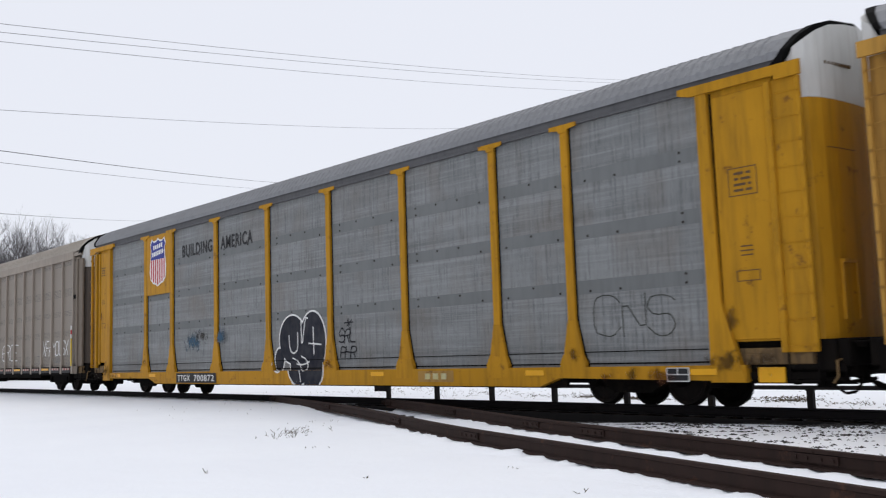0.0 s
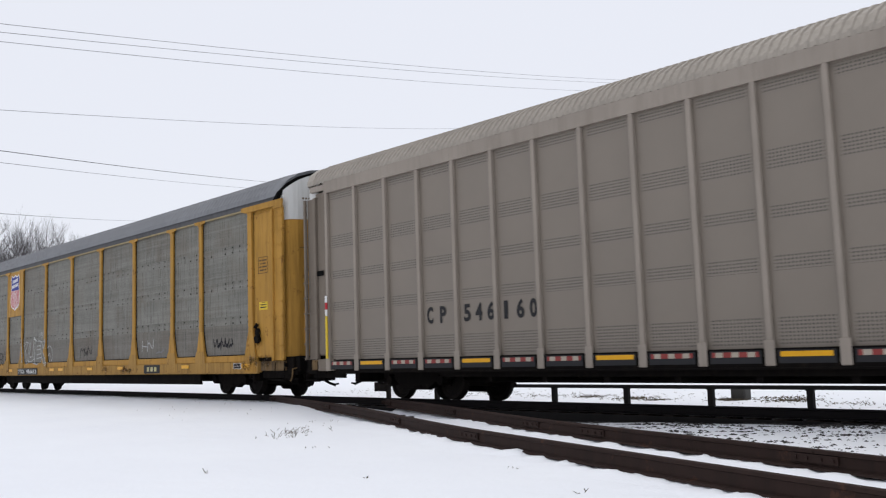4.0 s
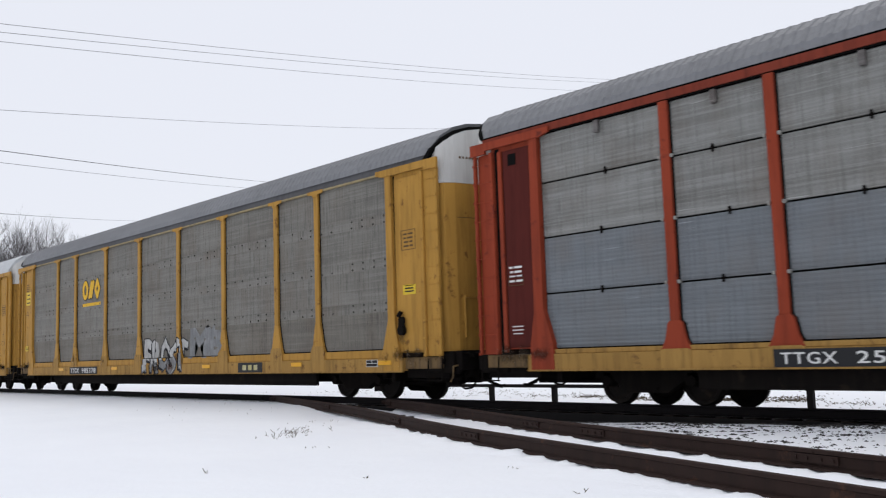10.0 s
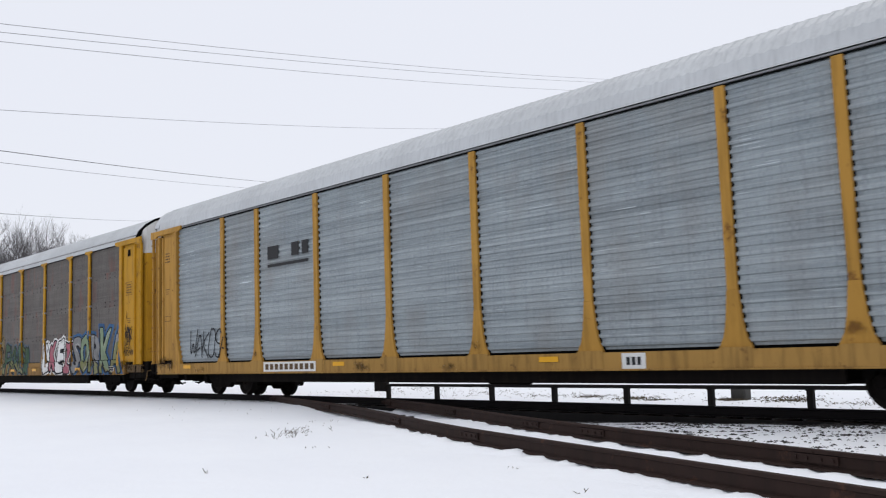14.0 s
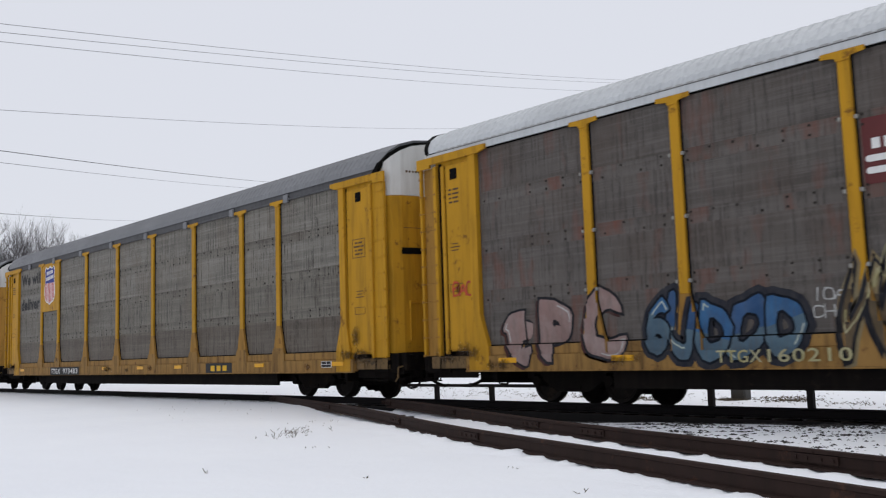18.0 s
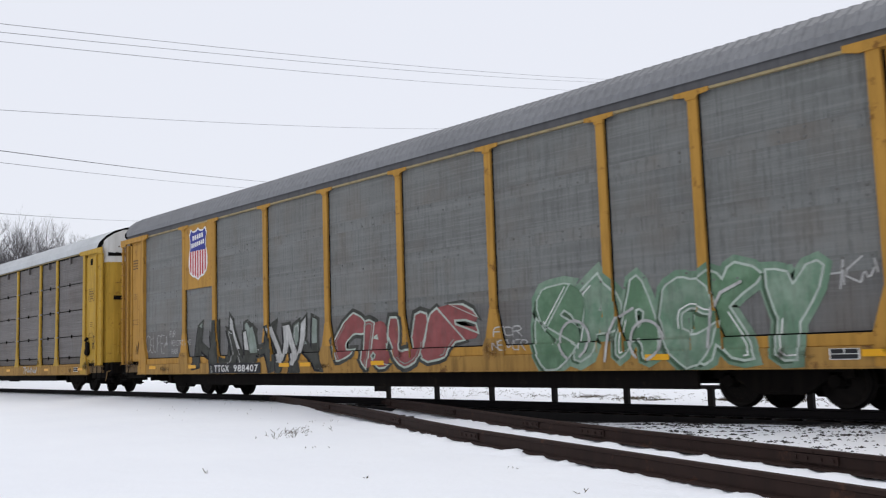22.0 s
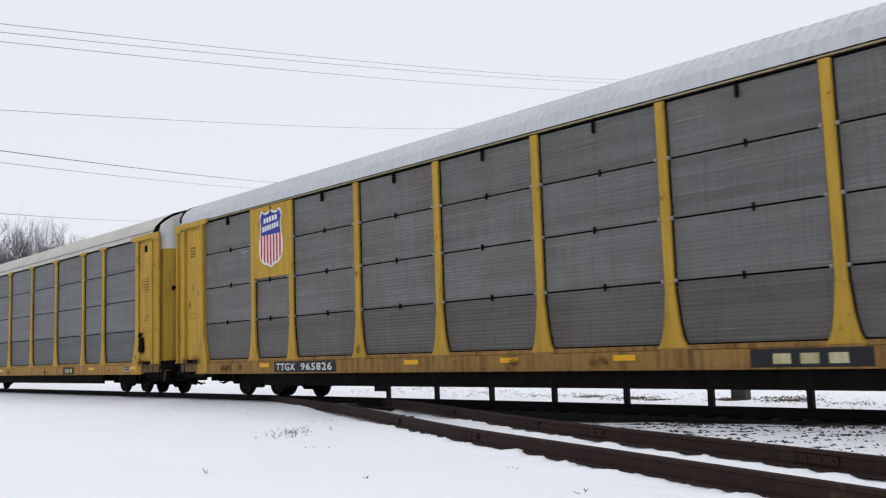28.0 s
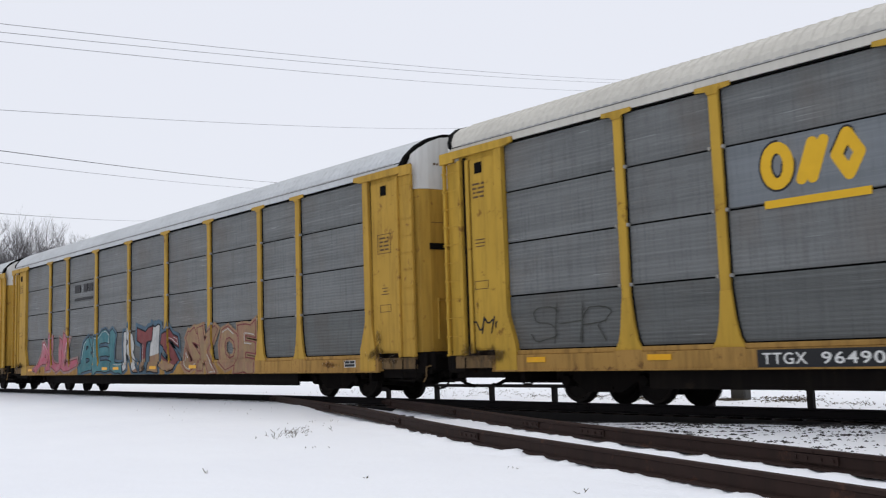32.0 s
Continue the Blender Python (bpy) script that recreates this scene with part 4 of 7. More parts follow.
CARS = [
    spec(label="yellow car carrier with grey side sheets"),
    spec(label="bright yellow car carrier with grey sheets, shield panel and black slogan", body=yellow_amber, sill=yellow_amber, sheet=sheet_grey, low=True),
    spec(label="beige-grey car carrier with punched side sheets and thin posts", body=beige, sill=beige, roof=roof_beige, roof_label="beige corrugated steel roof", style="perforated", sheet=beige, eave=beige_light, door=beige_dark),
    spec(label="yellow car carrier with weathered olive-grey sheets and white graffiti", lift=0.10, low_sheet=sheet_olive_low, shaded_ladder=True),
    spec(label="faded red car carrier with pale corrugated sheets and graffiti", body=red, pocket=red_dark, hole=True, slot=True, sill=yellow_sill, door=red_dark, style="rows", rows=ROWS4, sheet=sheet_rows_pale, pick=red_pick, brackets=False, eave=red_eave, tall_flare=False, lift=0.07),
    spec(label="yellow car carrier with brown-grey sheets and white graffiti", lift=0.10, low_sheet=sheet_olive_low, sheet=sheet_umber, shaded_ladder=True),
    spec(label="yellow car carrier with bright ribbed galvanised sheets", style="ribbed", sheet=sheet_bright, lift=0.10, gasket=False, shallow=True, roof=roof_white, roof_label="silvery white corrugated roof", brackets=False, low_eave=True, eave=roof_grey),
    spec(label="yellow car carrier with rusty brown sheets and large colourful graffiti", body=yellow_bright, hole=True, slot=True, clips=True, dull=True, sill=yellow_sill_dull, sheet=sheet_rust, roof=roof_white, roof_label="white corrugated roof"),
    spec(label="yellow car carrier with brown sheets and shield panel", body=yellow_bright, sheet=sheet_brown, low_sheet=sheet_brown_low, top_sheet=sheet_brown_top, dull=True, shaded_ladder=True, sill=yellow_sill_dull, lift=0.08, slot=True, hole=True, eave_boxes=True),
    spec(label="yellow car carrier with olive-grey sheets and red and green graffiti", lift=0.10, sheet=sheet_slate, low_sheet=sheet_slate_low, bolts=sheet_slate_low, shaded_ladder=True),
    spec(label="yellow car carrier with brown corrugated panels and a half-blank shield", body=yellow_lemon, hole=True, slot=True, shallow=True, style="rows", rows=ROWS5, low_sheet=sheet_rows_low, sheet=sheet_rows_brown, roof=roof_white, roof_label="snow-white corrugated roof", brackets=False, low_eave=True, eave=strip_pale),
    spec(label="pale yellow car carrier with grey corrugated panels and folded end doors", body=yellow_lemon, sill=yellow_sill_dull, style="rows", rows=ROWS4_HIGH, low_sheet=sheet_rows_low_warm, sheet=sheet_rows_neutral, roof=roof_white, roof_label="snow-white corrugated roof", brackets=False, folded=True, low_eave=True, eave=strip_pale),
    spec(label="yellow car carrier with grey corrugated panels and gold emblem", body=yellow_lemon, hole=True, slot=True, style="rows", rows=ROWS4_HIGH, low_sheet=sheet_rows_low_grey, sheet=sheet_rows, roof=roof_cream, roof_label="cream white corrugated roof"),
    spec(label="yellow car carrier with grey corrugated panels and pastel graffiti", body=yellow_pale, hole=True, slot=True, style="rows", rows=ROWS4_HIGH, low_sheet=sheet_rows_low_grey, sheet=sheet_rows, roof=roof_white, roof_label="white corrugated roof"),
    spec(label="yellow car carrier with grey corrugated panels", body=yellow_pale, style="rows", rows=ROWS4_HIGH, low_sheet=sheet_rows_low_grey, sheet=sheet_rows, roof=roof_white, roof_label="white corrugated roof"),
]
TRAIN = [(autorack(c), u) for c, u in zip(CARS, PLACES)]

# ---- lettering, emblems, graffiti and small fittings on the cars ----
def put(name, bm, mat, parent, label="", at=(0, 0, 0), turn=0.0):
    me = bpy.data.meshes.new(name)
    bm.normal_update()
    bm.to_mesh(me)
    bm.free()
    me.materials.append(None)
    return part(name, me, mat, parent, label, at, turn)


def surface_y(car_spec, x, z):
    """How far out the near side of a car lies at x, z."""
    low = car_spec.get("low", False)
    foot = 0.70 if low else 0.95
    if car_spec["style"] == "perforated":
        return -SIDE + 0.046
    if z < foot:
        if CORNER - 0.3 < abs(x) < CORNER + 0.4:
            return -SIDE - 0.044
        return -SIDE - 0.052 if z < foot - 0.29 else -SIDE - 0.034
    lo, mid, weld = foot_levels(foot_kind(car_spec))
    for p in POSTS:
        wide = 0.095 if z > weld + 0.55 else (0.13 if z > weld + 0.28 else (0.20 if z > weld else 0.275))
        if abs(x - p) < wide:
            return -SIDE - 0.014 if z > weld else -SIDE - 0.038
    if x < -CORNER - 0.02:
        return -SIDE + 0.014
    if x > CORNER - 0.02:
        return -SIDE - 0.044 if x < CORNER + 0.26 else -SIDE + 0.014
    if car_spec["style"] == "upright":
        if not low and z < foot + 0.19:
            return -SIDE - 0.004
        return -SIDE + 0.056
    if car_spec.get("rows", (0,))[0] > 1.0 and z < 1.038:
        return -SIDE - 0.004
    return -SIDE + 0.036 if car_spec["style"] == "ribbed" else -SIDE + 0.05


def disc(bm, x, z, r, y, n=10):
    bm.faces.new([bm.verts.new((x + r * math.cos(2 * math.pi * k / n), y, z + r * math.sin(2 * math.pi * k / n))) for k in range(n)])


def ribbon(bm, pts, w, lift):
    """A painted line of width w through pts, in the x-z plane; each piece a hair above the last."""
    y = lift
    for i, ((xa, za), (xb, zb)) in enumerate(zip(pts, pts[1:])):
        d = math.hypot(xb - xa, zb - za)
        if d < 1e-6:
            continue
        nx, nz = -(zb - za) / d * w / 2, (xb - xa) / d * w / 2
        bm.faces.new([bm.verts.new(v) for v in ((xa + nx, y, za + nz), (xa - nx, y, za - nz), (xb - nx, y, zb - nz), (xb + nx, y, zb + nz))])
        y -= 0.00008
        disc(bm, xb, zb, w / 2, y)
        y -= 0.00008
        if i == 0:
            disc(bm, xa, za, w / 2, y)
            y -= 0.00008
    return y


def settle(bm, car_spec):
    """Lays flat paint on the car's side: cuts it at posts, sill and ledge and moves each piece to the surface."""
    low = car_spec.get("low", False)
    foot = 0.70 if low else 0.95
    weld = foot_levels(foot_kind(car_spec))[2]
    cuts = [((0, 0, z), (0, 0, 1)) for z in (foot, foot - 0.29, foot + 0.19, 1.038, weld, weld + 0.28, weld + 0.55)]
    for p in (*POSTS, CORNER + 0.12):
        for w in (0.095, 0.13, 0.20, 0.275):
            cuts += [((p - w, 0, 0), (1, 0, 0)), ((p + w, 0, 0), (1, 0, 0))]
    if car_spec["style"] == "perforated":
        cuts = []
    xs, zs = [v.co.x for v in bm.verts], [v.co.z for v in bm.verts]
    for co, no in cuts:
        lo, hi, at = (min(xs), max(xs), co[0]) if no[0] else (min(zs), max(zs), co[2])
        if lo < at < hi:
            bmesh.ops.bisect_plane(bm, geom=bm.verts[:] + bm.edges[:] + bm.faces[:], plane_co=co, plane_no=no)
    bottom = 0.345 if low else 0.635
    bmesh.ops.bisect_plane(bm, geom=bm.verts[:] + bm.edges[:] + bm.faces[:], plane_co=(0, 0, bottom), plane_no=(0, 0, 1), clear_inner=True)
    bmesh.ops.split_edges(bm, edges=bm.edges[:])
    for f in bm.faces:
        c = f.calc_center_median()
        y = surface_y(car_spec, c.x, c.z)
        for v in f.verts:
            v.co.y += y
        f.normal_update()
        if f.normal.y > 0:
            f.normal_flip()


STROKES = {
    "S": "45 36 16 05 04 13 33 42 41 30 10 01", "O": "16 36 45 41 30 10 01 05 16", "R": "00 06 36 45 44 33 03/23 40", "K": "00 06/46 03 40",
    "A": "00 26 40/12 32", "E": "46 06 00 40/03 33", "U": "06 01 10 30 41 46", "T": "06 46/26 20", "C": "45 36 16 05 01 10 30 41",
    "P": "00 06 36 45 44 33 03", "B": "00 06 36 45 34 03/34 42 41 30 00", "N": "00 06 40 46", "H": "00 06/40 46/03 43", "G": "45 36 16 05 01 10 30 41 43 23",
    "M": "00 06 23 46 40", "W": "06 10 24 30 46", "I": "26 20", "L": "06 00 40", "X": "06 40/00 46", "Y": "06 23 46/23 20", "F": "00 06 46/03 33",
    "Z": "06 46 00 40", "D": "00 06 26 44 42 20 00", "V": "06 20 46", "~": "01 13 21 34 42 36", "*": "23 26/23 43/23 20/23 03/11 35/15 31", " ": "",
}


def rounded(pts):
    """The same line with its corners cut, as a hand swings through them."""
    if len(pts) < 3:
        return pts
    out = [pts[0]]
    for i, (a, b) in enumerate(zip(pts, pts[1:])):
        for f in (0.25, 0.75):
            if not (i == 0 and f == 0.25) and not (i == len(pts) - 2 and f == 0.75):
                out.append((a[0] + (b[0] - a[0]) * f, a[1] + (b[1] - a[1]) * f))
    return out + [pts[-1]]


def strokes_of(letters, x0, x1, z0, z1, rng, jitter=0.06, gap=0.16, lean=0.0):
    """Polylines of loosely drawn letter shapes that fill the box."""
    n = len(letters)
    w = (x1 - x0) / n
    out = []
    for i, c in enumerate(letters):
        a, b = x0 + w * (i + gap / 2), x0 + w * (i + 1 - gap / 2)
        base, high = z0 + rng.uniform(0, 0.06) * (z1 - z0), z1 - rng.uniform(0, 0.14) * (z1 - z0)
        lines = []
        for stroke in STROKES[c].split("/"):
            pts = []
            for q in stroke.split():
                fx, fz = int(q[0]) / 4 + rng.uniform(-jitter, jitter), int(q[1]) / 6 + rng.uniform(-jitter, jitter) * 0.6
                pts.append((a + (b - a) * fx + lean * fz * (z1 - z0), base + (high - base) * fz))
            if pts:
                lines.append(rounded(pts))
        out.append(lines)
    return out


GLYPHS = {}


def glyph(c, fat):
    """Fat letter shape c, one unit high and wide: its points and faces."""
    if (c, fat) not in GLYPHS:
        cu = bpy.data.curves.new("letter_shape", "FONT")
        cu.body, cu.dimensions, cu.fill_mode, cu.resolution_u, cu.offset = c, "2D", "FRONT", 2, fat
        ob = new("letter_shape", cu)
        me = bpy.data.meshes.new_from_object(ob)
        bpy.data.objects.remove(ob)
        xs, zs = [v.co.x for v in me.vertices], [v.co.y for v in me.vertices]
        x0, z0, w, h = min(xs), min(zs), max(xs) - min(xs), max(zs) - min(zs)
        GLYPHS[c, fat] = [((x - x0) / w, (z - z0) / h) for x, z in zip(xs, zs)], [tuple(p.vertices) for p in me.polygons]
        bpy.data.meshes.remove(me)
    return GLYPHS[c, fat]


def cut(bm, co, no, **clear):
    bmesh.ops.bisect_plane(bm, geom=bm.verts[:] + bm.edges[:] + bm.faces[:], plane_co=co, plane_no=no, **clear)


def rims(bm):
    """The closed outlines of flat shapes, as lists of (x, z), with the paint to the left of the way round."""
    follow = {}
    for f in bm.faces:
        for lp in f.loops:
            if lp.edge.is_boundary:
                follow.setdefault(lp.vert, []).append(lp.link_loop_next.vert)
    out = []
    while follow:
        v = next(iter(follow))
        ring = []
        while v in follow:
            ring.append((v.co.x, v.co.z))
            ahead = follow[v].pop()
            if not follow[v]:
                del follow[v]
            v = ahead
        if len(ring) > 2:
            out.append(ring)
    return out


def band(bm, ring, inner, outer, y, closed=True):
    """A painted line along an outline, from inner to outer (outwards positive)."""
    n = len(ring)
    pairs = []
    for i in range(n):
        (xa, za), (xb, zb), (xc, zc) = ring[i - 1], ring[i], ring[(i + 1) % n]
        if not closed and i == 0:
            xa, za = 2 * xb - xc, 2 * zb - zc
        if not closed and i == n - 1:
            xc, zc = 2 * xb - xa, 2 * zb - za
        d1, d2 = math.hypot(xb - xa, zb - za) or 1, math.hypot(xc - xb, zc - zb) or 1
        nx, nz = (zb - za) / d1 + (zc - zb) / d2, -(xb - xa) / d1 - (xc - xb) / d2
        q = math.hypot(nx, nz) or 1
        k = min(1.8, 2 / q) / q
        pairs.append([bm.verts.new((xb + nx * k * w, y, zb + nz * k * w)) for w in (inner, outer)])
    for i in range(n if closed else n - 1):
        p, q = pairs[i], pairs[(i + 1) % n]
        bm.faces.new((p[0], q[0], q[1], p[1]))


def graffiti(k, letters, box4, fat, fills, outline, backing=None, halo=None, seed=1, wild=0.5, shine=None, edge=0.03, lower=None, spikes=0.3, drop=None, swell=1.12, halo_wide=0.09, soft=0):
    """A sprayed piece on car k: fat letter shapes, each warped by hand, that overlap; behind them a halo and a dropped
    shadow; in them a second colour below, worn patches and thin highlights; round them an outline."""
    car, cs = TRAIN[k][0], CARS[k]
    rng = random.Random(seed)
    x0, x1, z0, z1 = box4
    share = [rng.uniform(0.85, 1.15) * (0.55 if c in "I1" else 1.25 if c in "MW" else 1.0) for c in letters]
    shapes, x = [], x0
    for c, s in zip(letters, share):
        w = (x1 - x0) * s / sum(share)
        pts, faces = glyph(c, fat)
        bm = bmesh.new()
        vs = [bm.verts.new((u, 0, v)) for u, v in pts]
        for f in faces:
            bm.faces.new([vs[i] for i in f])
        for q in (0.25, 0.5, 0.75):
            cut(bm, (0, 0, q), (0, 0, 1))
            cut(bm, (q, 0, 0), (1, 0, 0))
        lean, flare, bow = rng.uniform(-0.16, 0.22) * wild, rng.uniform(-0.35, 0.45) * wild, rng.uniform(-0.16, 0.16) * wild
        tilt, wave, phase = rng.uniform(-0.22, 0.22) * wild, rng.uniform(0.02, 0.07) * wild, rng.uniform(0, 6)
        base, high = rng.uniform(0, 0.10) * wild, 1 - rng.uniform(0, 0.14) * wild
        for v in bm.verts:
            u, t = v.co.x, v.co.z
            px = 0.5 + (u - 0.5) * swell * (1 + flare * (0.5 - t)) + lean * (t - 0.5) + bow * math.sin(math.pi * t)
            pz = base + t * (high - base) * (1 + tilt * (u - 0.5)) + wave * math.sin(5 * u + phase)
            if (t > 0.97 or t < 0.03) and rng.random() < spikes:
                pz += rng.uniform(0.04, 0.16) * (1 if t > 0.5 else -0.5)
                px += rng.uniform(-0.07, 0.07)
            v.co = (x + px * w, 0, z0 + pz * (z1 - z0))
        for q in range(soft):
            bmesh.ops.smooth_vert(bm, verts=bm.verts[:], factor=0.5, use_axis_x=True, use_axis_z=True)
        bm.normal_update()
        if sum(f.normal.y * f.calc_area() for f in bm.faces) > 0:
            bmesh.ops.reverse_faces(bm, faces=bm.faces[:])
        shapes.append(bm)
        x += w

    y = -0.002

    def lay(name, bm, mat, label):
        if len(bm.faces):
            settle(bm, cs)
            put(name, bm, mat, car, label)
        else:
            bm.free()

    def copied(bm, dy, dx=0.0, dz=0.0):
        other = bm.copy()
        for v in other.verts:
            v.co += Vector((dx, dy, dz))
        return other

    for name, mat, wide in (("graffiti_halo", halo, halo_wide + 0.05), ("graffiti_backing", backing, halo_wide)):
        for bm in shapes if mat else ():
            out = copied(bm, y)
            for ring in rims(bm):
                band(out, ring, -0.01, wide * rng.uniform(0.8, 1.2), y - 0.0002)
            lay(name, out, mat, "sprayed cloud behind a letter shape")
            y -= 0.0005
    order = list(range(len(shapes)))
    rng.shuffle(order)
    for j in order:
        bm = shapes[j]
        if drop:
            lay("letter_shadow", copied(bm, y, -0.07, -0.05), drop, "dark dropped shadow of a letter")
            y -= 0.0004
        lay("letter_fill", copied(bm, y), fills[j % len(fills)], "sprayed letter shape")
        y -= 0.0004
        if lower:
            shade = copied(bm, y)
            cut(shade, ((x0 + x1) / 2, 0, z0 + (z1 - z0) * rng.uniform(0.25, 0.45)), (rng.uniform(-0.35, 0.35), 0, 1), clear_outer=True)
            lay("letter_shade", shade, lower, "second colour sprayed over a letter's lower part")
            y -= 0.0004
        loops = rims(bm)
        light = bmesh.new()
        for ring in loops[:1]:
            a, n = rng.randrange(len(ring)), max(4, len(ring) // 4)
            band(light, [ring[(a + q) % len(ring)] for q in range(n)], -edge - 0.055, -edge - 0.032, y, False)
        lay("letter_shine", light, shine or spray_white, "thin sprayed highlight")
        y -= 0.0004
        if outline:
            rim = bmesh.new()
            for ring in loops:
                band(rim, ring, -edge * 0.6, edge * 0.6 * rng.uniform(0.8, 1.3), y)
            lay("letter_outline", rim, outline, "sprayed outline of a letter")
            y -= 0.0004
    for bm in shapes:
        bm.free()


def blob(k, ovals, mat, y, grow, label):
    """Rounded fields of paint that run into one another."""
    for x, z, rx, rz in ovals:
        bm = bmesh.new()
        bm.faces.new([bm.verts.new((x + (rx + grow) * math.cos(a), y, z + (rz + grow) * math.sin(a))) for a in (2 * math.pi * q / 28 for q in range(28))])
        settle(bm, CARS[k])
        put("graffiti_field", bm, mat, TRAIN[k][0], label)
        y -= 0.0004
    return y


def lines_on(k, lines, width, mat, y, label):
    """Thin hand-drawn spray lines."""
    for pts in lines:
        bm = bmesh.new()
        y = ribbon(bm, rounded(pts), width, y)
        settle(bm, CARS[k])
        put("spray_line", bm, mat, TRAIN[k][0], label)
    return y


def tag(k, letters, box4, width, mat, seed=1, jitter=0.12, lean=0.15, lift=0.003):
    """A quick scribbled tag in one colour."""
    x0, x1, z0, z1 = box4
    bm = bmesh.new()
    y = -lift
    for lines in strokes_of(letters, x0, x1, z0, z1, random.Random(seed), jitter, 0.05, lean):
        for pts in lines:
            y = ribbon(bm, pts, width, y)
    settle(bm, CARS[k])
    put("tag_scribble", bm, mat, TRAIN[k][0], "thin scribbled spray lines")


def spray(name, a, b, worn=0.35):
    """Sprayed paint that drifts between two colours and has worn through in places."""
    m, nt, sh = material(name, 0.7)
    sh.inputs["Specular IOR Level"].default_value = 0.06
    v = coords(nt)
    col = blend(nt, ramp(nt, noisy(nt, v, 2.6, 5), [(0.4, (0, 0, 0)), (0.62, (1, 1, 1))]), a, b)
    cloud = ramp(nt, noisy(nt, v, 1.1, 4), [(0.42, (0, 0, 0)), (0.7, (1, 1, 1))])
    col = blend(nt, calc(nt, "MULTIPLY", cloud, 0.4), col, tuple(0.5 * c for c in a))
    wear = ramp(nt, noisy(nt, coords(nt, (11, 11, 2)), 1.0, 7, 0.75), [(0.46, (0, 0, 0)), (0.66, (1, 1, 1))])
    col = blend(nt, calc(nt, "MULTIPLY", wear, worn), col, (0.10, 0.095, 0.088))
    nt.links.new(col, sh.inputs["Base Color"])
    return m


spray_white = spray("worn_white_spray", (0.56, 0.56, 0.54), (0.42, 0.42, 0.41), 0.5)
spray_black = spray("black_spray", (0.015, 0.015, 0.018), (0.03, 0.03, 0.035), 0.2)
spray_navy = spray("blue_black_spray", (0.022, 0.023, 0.032), (0.04, 0.042, 0.05), 0.2)
spray_grey = spray("pale_grey_spray", (0.265, 0.269, 0.273), (0.203, 0.211, 0.215), 0.5)
spray_green = spray("green_spray", (0.15, 0.25, 0.17), (0.24, 0.33, 0.25))
spray_lime = spray("dull_lime_spray", (0.195, 0.211, 0.078), (0.265, 0.25, 0.156))
spray_red = spray("dull_red_spray", (0.179, 0.0484, 0.0507), (0.226, 0.0741, 0.0741))
spray_pink = spray("pink_spray", (0.47, 0.125, 0.17), (0.42, 0.19, 0.22))
spray_rose = spray("pale_rose_spray", (0.281, 0.187, 0.172), (0.328, 0.25, 0.234))
spray_blue = spray("sky_blue_spray", (0.0546, 0.148, 0.296), (0.039, 0.101, 0.218))
spray_steel = spray("steel_blue_spray", (0.078, 0.125, 0.172), (0.101, 0.164, 0.211))
spray_teal = spray("teal_spray", (0.0624, 0.187, 0.211), (0.109, 0.234, 0.25))
spray_tan = spray("tan_spray", (0.257, 0.211, 0.117), (0.218, 0.156, 0.0858))
spray_olive = spray("olive_spray", (0.117, 0.148, 0.0468), (0.0858, 0.125, 0.0546))
spray_cream = spray("cream_yellow_spray", (0.406, 0.367, 0.172), (0.452, 0.429, 0.281))
spray_mint = spray("pale_mint_spray", (0.281, 0.328, 0.296), (0.211, 0.257, 0.218), 0.55)
spray_maroon = spray("dark_maroon_spray", (0.055, 0.022, 0.022), (0.08, 0.035, 0.03))
spray_pine = spray("dark_green_spray", (0.05, 0.10, 0.06), (0.08, 0.13, 0.08))
spray_umber = spray("umber_spray", (0.10, 0.075, 0.045), (0.14, 0.10, 0.06))
spray_sage = spray("sage_spray", (0.20, 0.27, 0.17), (0.26, 0.33, 0.22))
spray_red_bright = spray("bright_red_spray", (0.50, 0.09, 0.04), (0.42, 0.08, 0.04))
spray_drab = spray("drab_dark_spray", (0.05, 0.052, 0.045), (0.075, 0.078, 0.07), 0.4)
spray_lemon = spray("pale_lemon_spray", (0.52, 0.47, 0.22), (0.56, 0.52, 0.33), 0.45)
spray_violet = spray("violet_grey_spray", (0.055, 0.055, 0.095), (0.08, 0.08, 0.12), 0.3)
spray_brick = spray("brick_red_spray", (0.30, 0.10, 0.10), (0.24, 0.075, 0.075))
spray_fern = spray("fern_green_spray", (0.11, 0.20, 0.12), (0.17, 0.28, 0.18), 0.25)
spray_chalk = spray("chalky_green_white_spray", (0.42, 0.50, 0.43), (0.50, 0.55, 0.50), 0.4)
spray_patch = spray("grey_white_cover_paint", (0.40, 0.41, 0.40), (0.32, 0.33, 0.33), 0.25)
spray_cobalt = spray("cobalt_spray", (0.035, 0.085, 0.19), (0.06, 0.12, 0.24), 0.25)
spray_ink = spray("ink_black_spray", (0.008, 0.011, 0.017), (0.014, 0.018, 0.026), 0.06)
spray_sand = spray("sand_spray", (0.328, 0.226, 0.125), (0.296, 0.172, 0.117))


